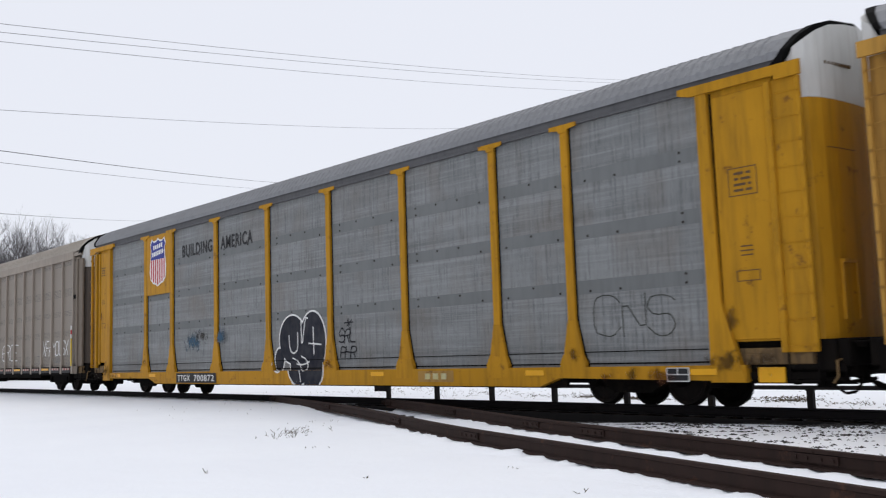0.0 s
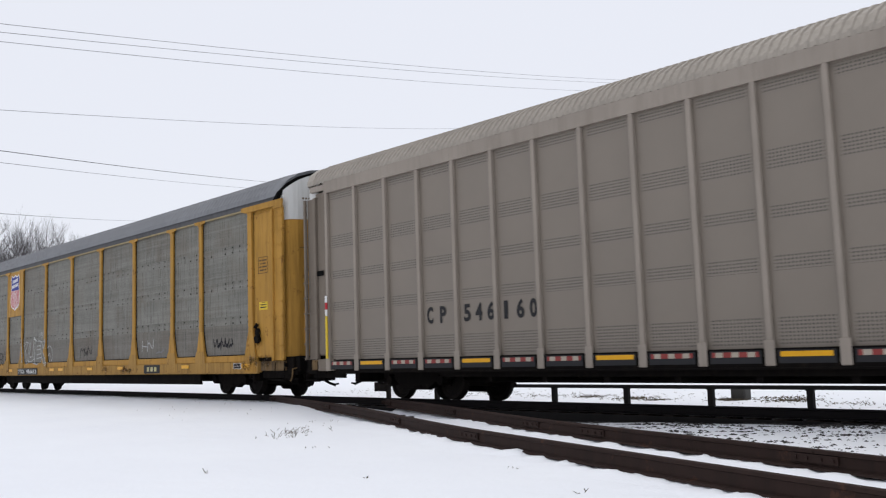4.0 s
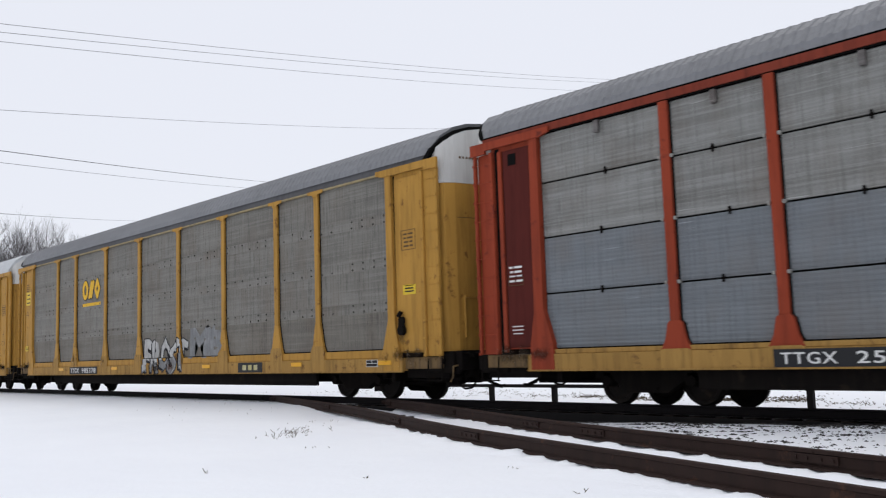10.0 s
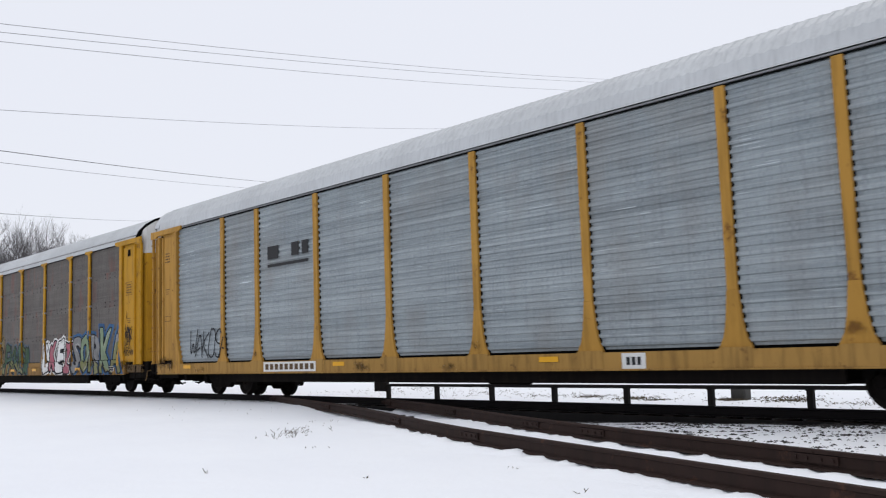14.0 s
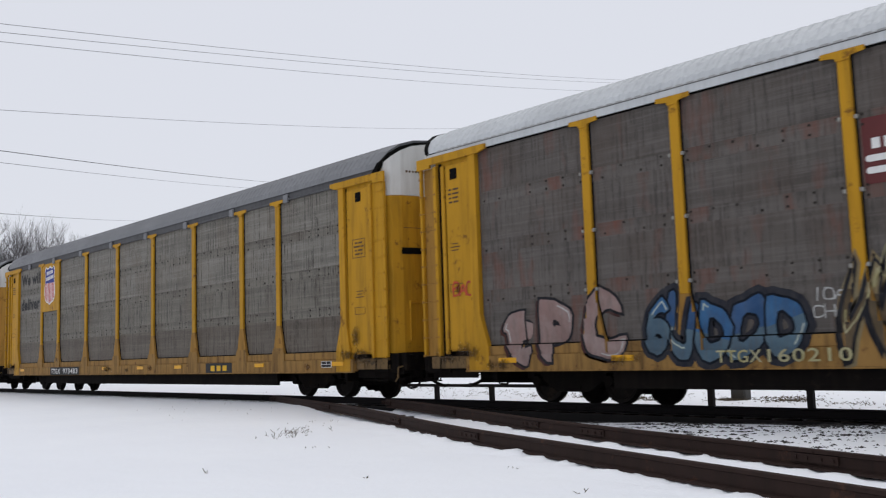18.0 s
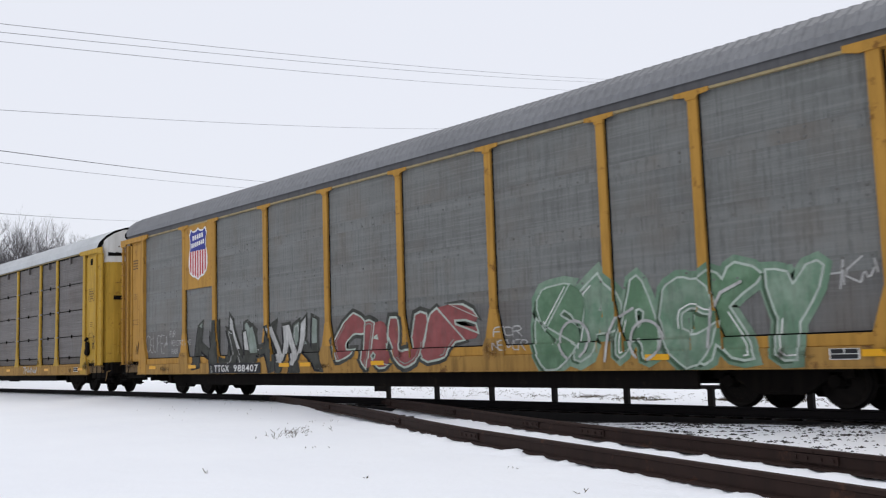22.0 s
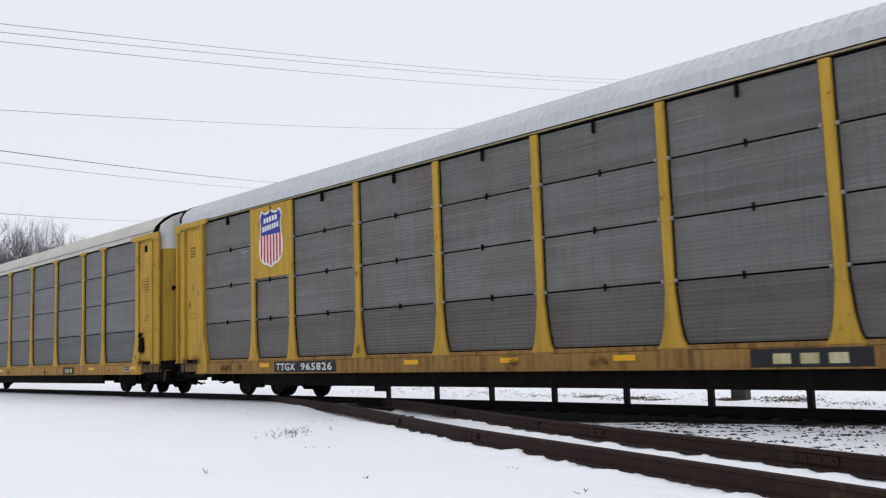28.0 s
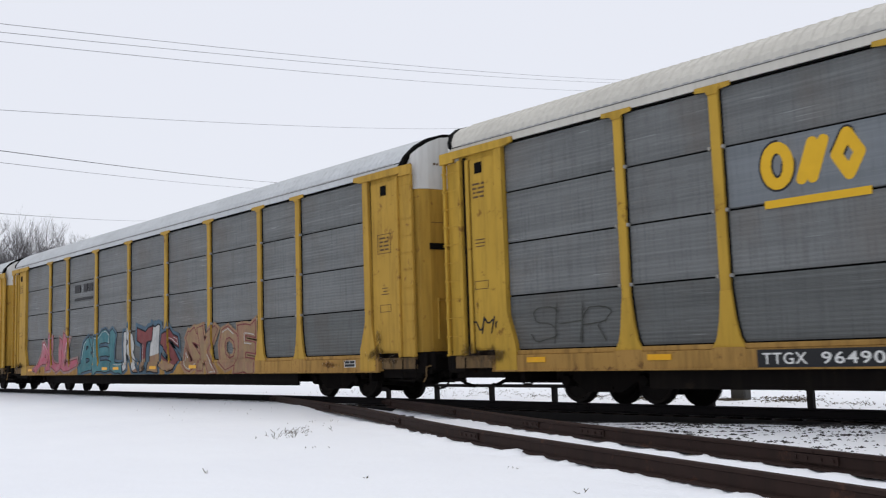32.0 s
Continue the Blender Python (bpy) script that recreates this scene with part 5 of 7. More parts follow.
def text_part(k, text, x0, x1, zc, height, mat, name="lettering", y=None, parent=None, weight=0.014):
    """Painted lettering from x0 to x1, with capitals of that height, centred at zc."""
    cu = bpy.data.curves.new("lettering", "FONT")
    cu.body, cu.align_x, cu.align_y = text, "LEFT", "BOTTOM_BASELINE"
    cu.size = height / 0.69
    cu.resolution_u, cu.extrude, cu.offset, cu.space_character = 3, 0.001, weight * height, 1.12
    ob = new("lettering_curve", cu)
    me = bpy.data.meshes.new_from_object(ob)
    bpy.data.objects.remove(ob)
    xs = [v.co.x for v in me.vertices]
    f = (x1 - x0) / (max(xs) - min(xs))
    lo = min(xs)
    if y is None:
        y = surface_y(CARS[k], (x0 + x1) / 2, zc) - 0.007
    for v in me.vertices:
        v.co = ((v.co.x - lo) * f + x0, y - v.co.z, v.co.y + zc - height / 2)
    me.materials.clear()
    me.materials.append(None)
    return part(name, me, mat, parent or TRAIN[k][0], "painted lettering")


def plate_part(k, name, x0, x1, z0, z1, mat, label="", out=0.003, parent=None, thick=0.003, corner=False):
    """A thin painted field on the side of car k."""
    y = surface_y(CARS[k], (x0 + x1) / 2, (z0 + z1) / 2) - out
    bm = bmesh.new()
    box(bm, x0, x1, y - thick, y, z0, z1)
    return put(name, bm, mat, parent or TRAIN[k][0], label)


def bars(k, name, spans, z0, z1, mat, label, out=0.007, parent=None):
    for x0, x1 in spans:
        plate_part(k, name, x0, x1, z0, z1, mat, label, out, parent)


def number_plate_field(k, x0, x1, digits, z0=0.66, z1=0.93, dark=True):
    """Dark field on the sill: bars for the owner's mark and the painted number."""
    field = plate_part(k, "number_field", x0, x1, z0, z1, ink_black if dark else yellow_sill, "black field with white number", 0.016) if dark else TRAIN[k][0]
    w, zc, h = x1 - x0, (z0 + z1) / 2, (z1 - z0) * 0.62
    text_part(k, "TTGX", x0 + w * 0.04, x0 + w * 0.36, zc, h, ink_white, "owner_mark", surface_y(CARS[k], (x0 + x1) / 2, zc) - 0.022, field)
    text_part(k, digits, x0 + w * 0.46, x0 + w * 0.95, zc, h, ink_white, "number", surface_y(CARS[k], (x0 + x1) / 2, zc) - 0.022, field)


def owner_field(k, x0, x1, z0, z1, field=None, mark=None):
    """Short dark field on the sill with three plain blocks for the owner's emblem."""
    f = plate_part(k, "emblem_field", x0, x1, z0, z1, field or ink_black, "dark field with three pale blocks")
    w = (x1 - x0) * 0.15
    for j in range(3):
        a = x0 + (x1 - x0) * (0.20 + 0.23 * j)
        y = surface_y(CARS[k], (x0 + x1) / 2, (z0 + z1) / 2) - 0.009
        bm = bmesh.new()
        h0, h1 = z0 + (z1 - z0) * 0.24, z1 - (z1 - z0) * 0.24
        box(bm, a, a + w, y - 0.001, y, h0, h1)
        put("emblem_block", bm, mark or spray_lemon, f)


def shield_outline(s=1.0):
    """Outline of the shield, half a metre about its middle, in x and z."""
    half = [(0.0, 0.80), (0.16, 0.73), (0.33, 0.72), (0.47, 0.80), (0.58, 0.62), (0.52, 0.45), (0.53, 0.20), (0.60, -0.10), (0.61, -0.36), (0.54, -0.56), (0.38, -0.68), (0.18, -0.72), (0.0, -0.80)]
    pts = half + [(-x, z) for x, z in half[-2:0:-1]]
    return [(x * s, z * s) for x, z in pts]


def shield_panel(k, blank=False):
    """Yellow plate in the narrow bay with a white-edged shield: blue head, red and white stripes below."""
    car = TRAIN[k][0]
    xc, zc = (POSTS[0] + POSTS[1]) / 2, 4.27
    front = -SIDE - 0.002
    bm = bmesh.new()
    box(bm, POSTS[0] + 0.09, POSTS[1] - 0.09, front, -SIDE + 0.05, 3.22, 5.18)
    plate = put("shield_plate", bm, CARS[k]["body"], car, "plain yellow plate with shield emblem")
    for name, sc, mat, y0, keep in (("shield_edge", 1.0, ink_white, 0.004, None), ("shield_head", 0.93, ink_blue, 0.008, 1)):
        bm = bmesh.new()
        bm.faces.new([bm.verts.new((xc + x, front - y0, zc + z)) for x, z in shield_outline(sc)])
        if keep:
            bmesh.ops.bisect_plane(bm, geom=bm.verts[:] + bm.edges[:] + bm.faces[:], plane_co=(0, 0, zc + 0.10), plane_no=(0, 0, 1), clear_inner=True)
        for f in bm.faces:
            f.normal_update()
            if f.normal.y > 0:
                f.normal_flip()
        put(name, bm, mat, plate)
    # plain bars where the words stand
    for z, w, count in ((0.50, 0.36, 5), (0.27, 0.43, 7)):
        for j in range(count):
            a = xc - w + 2 * w * (j + 0.15) / count
            bm = bmesh.new()
            box(bm, a, a + 2 * w * 0.68 / count, front - 0.012, front - 0.009, zc + z - 0.07 + 0.012 * j, zc + z + 0.07 + 0.012 * j)
            put("word_bar", bm, ink_white, plate)
    if not blank:
        for j in range(7):
            x = xc + (j - 3) * 0.158
            bm = bmesh.new()
            bm.faces.new([bm.verts.new((xc + a, front - 0.008, zc + b)) for a, b in shield_outline(0.93)])
            geom = lambda: bm.verts[:] + bm.edges[:] + bm.faces[:]
            bmesh.ops.bisect_plane(bm, geom=geom(), plane_co=(0, 0, zc + 0.095), plane_no=(0, 0, 1), clear_outer=True)
            bmesh.ops.bisect_plane(bm, geom=geom(), plane_co=(x - 0.042, 0, 0), plane_no=(1, 0, 0), clear_inner=True)
            bmesh.ops.bisect_plane(bm, geom=geom(), plane_co=(x + 0.042, 0, 0), plane_no=(1, 0, 0), clear_outer=True)
            for f in bm.faces:
                f.normal_update()
                if f.normal.y > 0:
                    f.normal_flip()
            put("shield_stripe", bm, ink_red, plate)


def arc_points(x, z, r, a0, a1, n=12):
    return [(x + r * math.cos(radians(a0 + (a1 - a0) * j / n)), z + r * math.sin(radians(a0 + (a1 - a0) * j / n))) for j in range(n + 1)]


def wheel_emblem(k, x0, x1, z0, z1, maroon=True, full=False):
    """Maroon field with white lines that run into a wheel shape, and bars for the word."""
    car = TRAIN[k][0]
    holder = plate_part(k, "emblem_field", x0, x1, z0, z1, ink_maroon, "maroon field with white wheel emblem", 0.004) if maroon else car
    w, h = x1 - x0, z1 - z0
    lift = -0.011
    bm = bmesh.new()
    if full:
        cx, cz, r = x0 + w * 0.69, z0 + h * 0.52, h * 0.27
        y = ribbon(bm, arc_points(cx, cz, r, -60, 220, 20), h * 0.20, lift)
        y = ribbon(bm, [(cx + r * 0.5, cz - r * 0.9), (cx + r * 1.25, cz - r * 1.25)], h * 0.16, y)
        y = ribbon(bm, arc_points(cx, cz, r * 0.38, -90, 200, 14), h * 0.055, y)
        for q, a in ((0.36, 0.16), (0.28, 0.13)):
            y = ribbon(bm, [(x0 + w * a, z0 + h * q), (cx - r * 0.2, z0 + h * (q + 0.03))], h * 0.042, y)
    else:
        cx, cz, r = x0 + w * 0.80, z0 + h * 0.58, h * 0.24
        y = ribbon(bm, arc_points(cx, cz, r, 15, 200), h * 0.11, lift)
        y = ribbon(bm, arc_points(cx, cz, r * 0.48, 15, 200), h * 0.09, y)
        y = ribbon(bm, [(cx - r, cz), (cx - r, z0 + h * 0.38), (x0 + w * 0.03, z0 + h * 0.38)], h * 0.10, y)
        y = ribbon(bm, [(cx - r * 0.45, cz), (cx - r * 0.45, z0 + h * 0.20), (x0 + w * 0.03, z0 + h * 0.20)], h * 0.10, y)
    for v in bm.verts:
        v.co.y += surface_y(CARS[k], (x0 + x1) / 2, (z0 + z1) / 2)
    put("wheel_emblem", bm, ink_white, holder, "white wheel emblem with two lines")
    first, step, low, high = (0.19, 0.044, 0.50, 0.56) if full else (0.05, 0.068, 0.52, 0.68)
    for j in range(7):
        a = x0 + w * (first + step * j)
        plate_part(k, "word_bar", a, a + w * step * 0.66, z0 + h * low, z0 + h * high, ink_white, "", 0.011, holder)


def gold_emblem(k, x0, x1, z0, z1):
    """Three chunky gold shapes with dark edges over a gold underline."""
    w = x1 - x0
    y0 = surface_y(CARS[k], (x0 + x1) / 2, (z0 + z1) / 2)
    zb, zt = z0 + (z1 - z0) * 0.26, z1
    shapes = ([arc_points(0.5, 0.5, 0.38, 0, 360, 14)], [[(0.15, 0.15), (0.55, 0.85)], [(0.5, 0.15), (0.9, 0.85)]], [[(0.5, 0.9), (0.85, 0.5), (0.5, 0.1), (0.15, 0.5), (0.5, 0.9)]])
    for j, lines in enumerate(shapes):
        a = x0 + w * (j * 0.335)
        for name, mat, fat, lift in (("emblem_edge", ink_black, 0.25, -0.004), ("emblem_shape", ink_gold, 0.18, -0.010)):
            bm = bmesh.new()
            y = y0 + lift
            for pts in lines:
                y = ribbon(bm, [(a + p * w * 0.30, zb + q * (zt - zb)) for p, q in pts], fat * w / 1.7, y)
            put(name, bm, mat, TRAIN[k][0], "gold emblem shape with dark edge" if mat is ink_gold else "")
    plate_part(k, "emblem_underline", x0, x1, z0, z0 + (z1 - z0) * 0.12, ink_gold, "gold underline", 0.005)


def fittings(k):
    """Reflectors, stencils, labels, clips and corner gear."""
    car, cs = TRAIN[k][0], CARS[k]
    low = cs.get("low", False)
    foot, bottom = (0.70, 0.34) if low else (0.95, 0.66)
    if cs["style"] == "perforated":
        for x in (12.92, -12.92):
            for z0, z1, mat in ((2.36, 2.52, ink_white), (2.19, 2.35, ink_red), (2.03, 2.18, ink_white), (0.98, 2.02, label_yellow)):
                bm = bmesh.new()
                box(bm, x - 0.04, x + 0.04, -SIDE - 0.07, -SIDE - 0.05, z0, z1)
                put("marker_strip", bm, mat, car, "marker strip on the end post")
        bm = bmesh.new()
        box(bm, 13.0, 13.45, -SIDE - 0.02, -SIDE + 0.02, 3.55, 3.70)
        put("door_slot", bm, black, car, "dark slot in the end bay")
        bm = bmesh.new()
        box(bm, -13.45, -13.1, -SIDE - 0.02, -SIDE + 0.02, 3.05, 3.17)
        put("door_slot", bm, black, car, "dark slot in the end bay")
        return
    rng = random.Random(100 + k)
    for x in (-11.4, -8.6, -3.4, -2.4, 0.6, 3.4, 8.3, 12.0):
        if rng.random() < 0.8 and not (k in (1, 5) and -1.3 < x < 2.1):
            plate_part(k, "reflector", x - 0.24, x + 0.24, foot - 0.15, foot - 0.05, reflector, "amber reflector strip on the sill", 0.014)
    # stencil box near the front, panels of small print as bars
    f = plate_part(k, "stencil_box", 11.28, 11.72, bottom + 0.10, foot - 0.03, ink_white, "white stencil box with black fields", 0.004)
    for a, b, c, d in ((11.30, 11.49, 0.55, 0.95), (11.51, 11.70, 0.55, 0.95), (11.30, 11.70, 0.08, 0.48)):
        h = foot - bottom - 0.13
        plate_part(k, "stencil_field", a, b, bottom + 0.10 + h * c, bottom + 0.10 + h * d, ink_black, "", 0.0085, f)
    if low:
        bm = bmesh.new()
        box(bm, 12.90, 13.34, -SIDE + 0.05, -SIDE + 0.075, 0.43, 0.66)
        put("end_reflector", bm, reflector, car, "large amber reflector under the end bay")
    yp = -SIDE + 0.016

    def pocket(name, x0, x1, z0, z1, mat, label="", y=yp, t=0.003):
        bm = bmesh.new()
        box(bm, x0, x1, y - t, y, z0, z1)
        return put(name, bm, mat, car, label)

    print_mat = ink_white if k == 4 else ink_faint
    for sx in (1, -1):
        xc = sx * 12.87
        zs = 3.35 if sx == 1 else (2.30 if k == 4 else 4.12)
        for a, b, c, d in ((-0.25, 0.25, 0.0, 0.014), (-0.25, 0.25, 0.44, 0.454), (-0.25, -0.236, 0.014, 0.44), (0.236, 0.25, 0.012, 0.44)):
            if sx == 1:
                pocket("stencil_frame", xc + a, xc + b, zs + c, zs + d, ink_white if k == 4 else ink_faint)
        for j in range(4):
            wj, gap = rng.uniform(0.14, 0.20), rng.uniform(-0.08, 0.08)
            for a, b in ((xc - wj, xc + gap - 0.02), (xc + gap + 0.02, xc + wj)):
                pocket("small_print_bar", a, b, zs + 0.07 + 0.09 * j, zs + 0.11 + 0.09 * j, print_mat)
        if k == 4 and sx == 1:
            for j in range(4):
                pocket("small_print_bar", xc - 0.16 + 0.02 * (j % 2), xc + 0.12 - 0.05 * (j % 3), 4.16 + 0.075 * j, 4.20 + 0.075 * j, print_mat)
            worn = pocket("warning_label", xc - 0.16, xc + 0.24, 1.92, 2.10, label_yellow, "yellow warning label", yp)
            for j in range(2):
                plate = bmesh.new()
                box(plate, xc - 0.11, xc + 0.19, yp - 0.0045, yp - 0.0035, 1.965 + 0.06 * j, 1.99 + 0.06 * j)
                put("small_print_bar", plate, ink_black, worn)
            dot = bmesh.new()
            disc(dot, 13.66, 1.78, 0.135, -SIDE - 0.012, 16)
            put("round_mark", dot, spray_rose, car, "worn pale round mark")
            foot_plate = bmesh.new()
            box(foot_plate, 12.03, 12.40, -SIDE - 0.066, -SIDE - 0.05, 0.98, 1.17, 0.006)
            put("corner_foot", foot_plate, yellow, car, "yellow foot of the corner post")
        for j in range(3):
            wj = rng.uniform(0.07, 0.16)
            pocket("small_print_bar", xc - wj, xc + wj, zs - 0.95 + 0.07 * j, zs - 0.93 + 0.07 * j, print_mat)
        if k in (0, 3, 5):
            pocket("warning_label", xc - 0.22, xc + 0.22, 2.35 if sx == 1 else 1.65, 2.57 if sx == 1 else 1.86, label_yellow, "yellow warning label", yp)
            for j in range(2):
                pocket("small_print_bar", xc - 0.15, xc + 0.15, (2.41 if sx == 1 else 1.71) + 0.07 * j, (2.435 if sx == 1 else 1.735) + 0.07 * j, ink_black, "", yp - 0.0035, 0.001)
        else:
            zl = 2.0 if sx == 1 else 2.3
            for a, b, c, d in ((-0.2, 0.2, 0.0, 0.012), (-0.2, 0.2, 0.16, 0.172), (-0.2, -0.188, 0.012, 0.16), (0.188, 0.2, 0.012, 0.16)):
                pocket("stencil_frame", xc + a, xc + b, zl + c, zl + d, ink_faint)
        if cs.get("hole", False):
            pocket("lift_hole", xc - 0.10, xc + 0.12, 4.70, 4.93, black, "dark opening near the top", yp)
        if sx == 1 and k in (3, 4, 5, 10, 12):
            bm = bmesh.new()
            box(bm, 12.50, 12.72, -SIDE - 0.07, -SIDE + 0.02, 1.50, 1.86, 0.04)
            tube(bm, (12.64, -SIDE - 0.10, 1.56), (12.64, -SIDE + 0.0, 1.56), 0.11, 14)
            tube(bm, (12.56, -SIDE - 0.085, 1.86), (12.60, -SIDE - 0.02, 1.98), 0.05, 8)
            if k in (10, 12):
                for v in bm.verts:
                    v.co = Vector((12.61 + 1.35 * (v.co.x - 12.61), v.co.y, 1.66 + 1.25 * (v.co.z - 1.70)))
            if k == 4:
                bmesh.ops.translate(bm, verts=bm.verts[:], vec=(0, 0, -0.25))
            put("hand_winch", bm, grime_black, car, "greasy black hand winch")
    for j in range(8):
        bm = bmesh.new()
        yb = -1.02 + 0.085 * j
        xd = 14.085 + 0.105 * (yb + 1.02) / 0.6
        box(bm, xd - 0.02, xd + 0.012, yb, yb + 0.055, 5.27, 5.32)
        put("small_print_bar", bm, ink_faint, car)
    if not cs.get("folded"):
        dm = cs.get("door", cs["body"])
        for z in (3.95,):
            bm = bmesh.new()
            prism_y = [(14.078, -1.12), (14.132, -0.85), (14.172, -0.4)]
            for (xa, ya), (xb, yb) in zip(prism_y, prism_y[1:]):
                bm.faces.new([bm.verts.new(v) for v in ((xa, ya, z), (xb, yb, z), (xb, yb, z + 0.014), (xa, ya, z + 0.014))])
            put("door_seam", bm, ink_faint, car)
        bm = bmesh.new()
        box(bm, 14.06, 14.135, -1.02, -0.98, 1.35, 2.2)
        box(bm, 14.06, 14.16, -0.62, -0.58, 1.35, 2.2)
        box(bm, 14.06, 14.16, -1.02, -0.58, 2.2, 2.25)
        put("door_frame", bm, dm, car, "raised frame on the end door")
    if k in (4, 10):
        bm = bmesh.new()
        edge = [(13.975, -1.36), (14.085, -1.12), (14.142, -0.85), (14.166, -0.62)]
        for (xa, ya), (xb, yb) in zip(edge, edge[1:]):
            bm.faces.new([bm.verts.new(v) for v in ((xa, ya, 4.95), (xb, yb, 4.95), (xb, yb, 5.06), (xa, ya, 5.09))])
        put("door_top_slot", bm, black, car, "dark slot in the white door top")
    # dark slot in the front door
    if cs.get("slot", False):
        bm = bmesh.new()
        edge = [(14.055, -1.18), (14.125, -0.85), (14.168, -0.40), (14.174, -0.28)]
        for (xa, ya), (xb, yb) in zip(edge, edge[1:]):
            bm.faces.new([bm.verts.new(v) for v in ((xa + 0.012, ya, 3.34), (xb + 0.012, yb, 3.34), (xb + 0.012, yb, 3.49), (xa + 0.012, ya, 3.49))])
        put("door_slot", bm, black, car, "dark slot in the end door")
    # clips at the joints of the panels
    if cs["style"] == "rows" or cs.get("clips", False):
        rows = cs.get("rows", ROWS4)
        for x in POSTS:
            for z in rows[1:-1]:
                for side in (-1, 1):
                    part("clip", mesh_of("clip", boxes((-0.022, 0.022, -SIDE - 0.025, -SIDE + 0.05, -0.03, 0.03), bevel=0.008)), clip_grey, car, at=(x + side * 0.125, 0, z))
    if cs["style"] == "rows":
        for a, b in zip(EDGES, EDGES[1:]):
            for z in cs["rows"][1:-1] if k < 12 else ():
                part("seam_hook", mesh_of("seam_hook", boxes((-0.016, 0.016, -SIDE + 0.02, -SIDE + 0.06, -0.065, 0.065), (-0.03, 0.03, -SIDE + 0.03, -SIDE + 0.06, -0.02, 0.02), bevel=0.004)), grime_black, car, at=((a + b) / 2 + rng.uniform(-0.15, 0.15), 0, z - 0.005))
            if k in (4, 10, 11):
                wide = 0.022 if k == 11 else 0.05
                part("hanger", mesh_of(("hanger", wide), boxes((-wide, wide, -SIDE - 0.02, -SIDE + 0.06, 4.93, 5.16), bevel=0.01)), grime_black if k == 11 else sheet_rows_brown, car, at=((a + b) / 2, 0, 0))
    if cs.get("eave_boxes", False):
        for j in range(8):
            x = -10.7 + 2.92 * j
            part("eave_box", mesh_of("eave_box", boxes((-0.11, 0.11, -SIDE - 0.06, -SIDE + 0.0, 5.12, 5.33), bevel=0.015)), roof_grey, car, at=(x, 0, 0))


ink_faint = plain("faded_print", (0.12, 0.07, 0.03), 0.7, 0.5)
clip_grey = plain("pale_worn_metal", (0.34, 0.33, 0.30), 0.6, 0.5)
for k in range(len(CARS)):
    fittings(k)
for k in (1, 3, 8, 9, 10, 11):
    shield_panel(k, blank=(k == 10))

def stain_material(name, col, cover):
    """Soot or rust that fades out unevenly towards its edge."""
    m, nt, b = material(name, 0.8)
    b.inputs["Base Color"].default_value = (*col, 1)
    b.inputs["Specular IOR Level"].default_value = 0.1
    tc, sub = nt.nodes.new("ShaderNodeTexCoord"), nt.nodes.new("ShaderNodeVectorMath")
    sub.operation, sub.inputs[1].default_value = "DISTANCE", (0.5, 0.5, 0.5)
    nt.links.new(tc.outputs["Generated"], sub.inputs[0])
    blot = ramp(nt, noisy(nt, coords(nt, (4, 4, 2.5)), 1.0, 10, 0.78), [(0.36, (0, 0, 0)), (0.72, (1, 1, 1))])
    ragged = calc(nt, "SUBTRACT", blot, calc(nt, "MULTIPLY", sub.outputs["Value"], 1.5))
    shape = ramp(nt, ragged, [(0.0, (0, 0, 0)), (0.30, (1, 1, 1))])
    nt.links.new(calc(nt, "MULTIPLY", shape, cover), b.inputs["Alpha"])
    return m


soot = stain_material("soot_and_grease", (0.036, 0.024, 0.016), 0.6)
blue_haze = stain_material("blue_spray_haze", (0.06, 0.11, 0.16), 0.85)
rust_run = stain_material("rust_run", (0.10, 0.038, 0.016), 0.6)


def stain(k, x, z, w, h, mat, out):
    bm = bmesh.new()
    vs = [bm.verts.new((sx * w / 2, 0, sz * h / 2)) for sx, sz in ((-1, -1), (1, -1), (1, 1), (-1, 1))]
    bm.faces.new(vs)
    put("stain", bm, mat, TRAIN[k][0], "dark stain on the paint" if mat is soot else "rust stain on the paint", at=(x, out, z))


for k, cs in enumerate(CARS):
    if cs["style"] == "perforated":
        continue
    rng = random.Random(300 + k)
    base = 0.25 if cs.get("low", False) else 0.0
    for sx in (1, -1):
        for j in range(2):
            stain(k, sx * (12.5 + 0.6 * j + rng.uniform(-0.1, 0.1)), 0.98 - base + rng.uniform(-0.06, 0.08), rng.uniform(1.0, 1.5), rng.uniform(0.45, 0.7), soot, -SIDE - 0.067 - 0.003 * j)
        if sx == 1 or k in (3, 9, 10):
            stain(k, sx * (12.6 + rng.uniform(-0.1, 0.15)), 1.45, 0.45, 0.7, soot, -SIDE - 0.030)
        if rng.random() < 0.35:
            stain(k, sx * rng.uniform(12.6, 13.1), rng.uniform(1.6, 3.0), 0.22, 0.6, rust_run, -SIDE + 0.008)
    for j in range(7):
        x = rng.uniform(-12, 12)
        if -8.6 < x < -3.9 or 4.4 < x < 8.0:
            continue
        stain(k, x, 0.80 - base + rng.uniform(-0.05, 0.05), rng.uniform(0.4, 1.4), rng.uniform(0.25, 0.42), soot if rng.random() < 0.6 else rust_run, -SIDE - 0.062 - 0.0015 * j)
    for x in POSTS:
        if rng.random() < 0.22:
            stain(k, x, 1.05 - base + rng.uniform(0, 0.25), rng.uniform(0.35, 0.6), rng.uniform(0.3, 0.7), rust_run if rng.random() < 0.5 else soot, -SIDE - 0.058)

# bright yellow car with the slogan
text_part(1, "BUILDING", -6.62, -4.66, 4.45, 0.36, ink_black, weight=0.03)
text_part(1, "AMERICA", -4.14, -2.30, 4.45, 0.36, ink_black, weight=0.03)
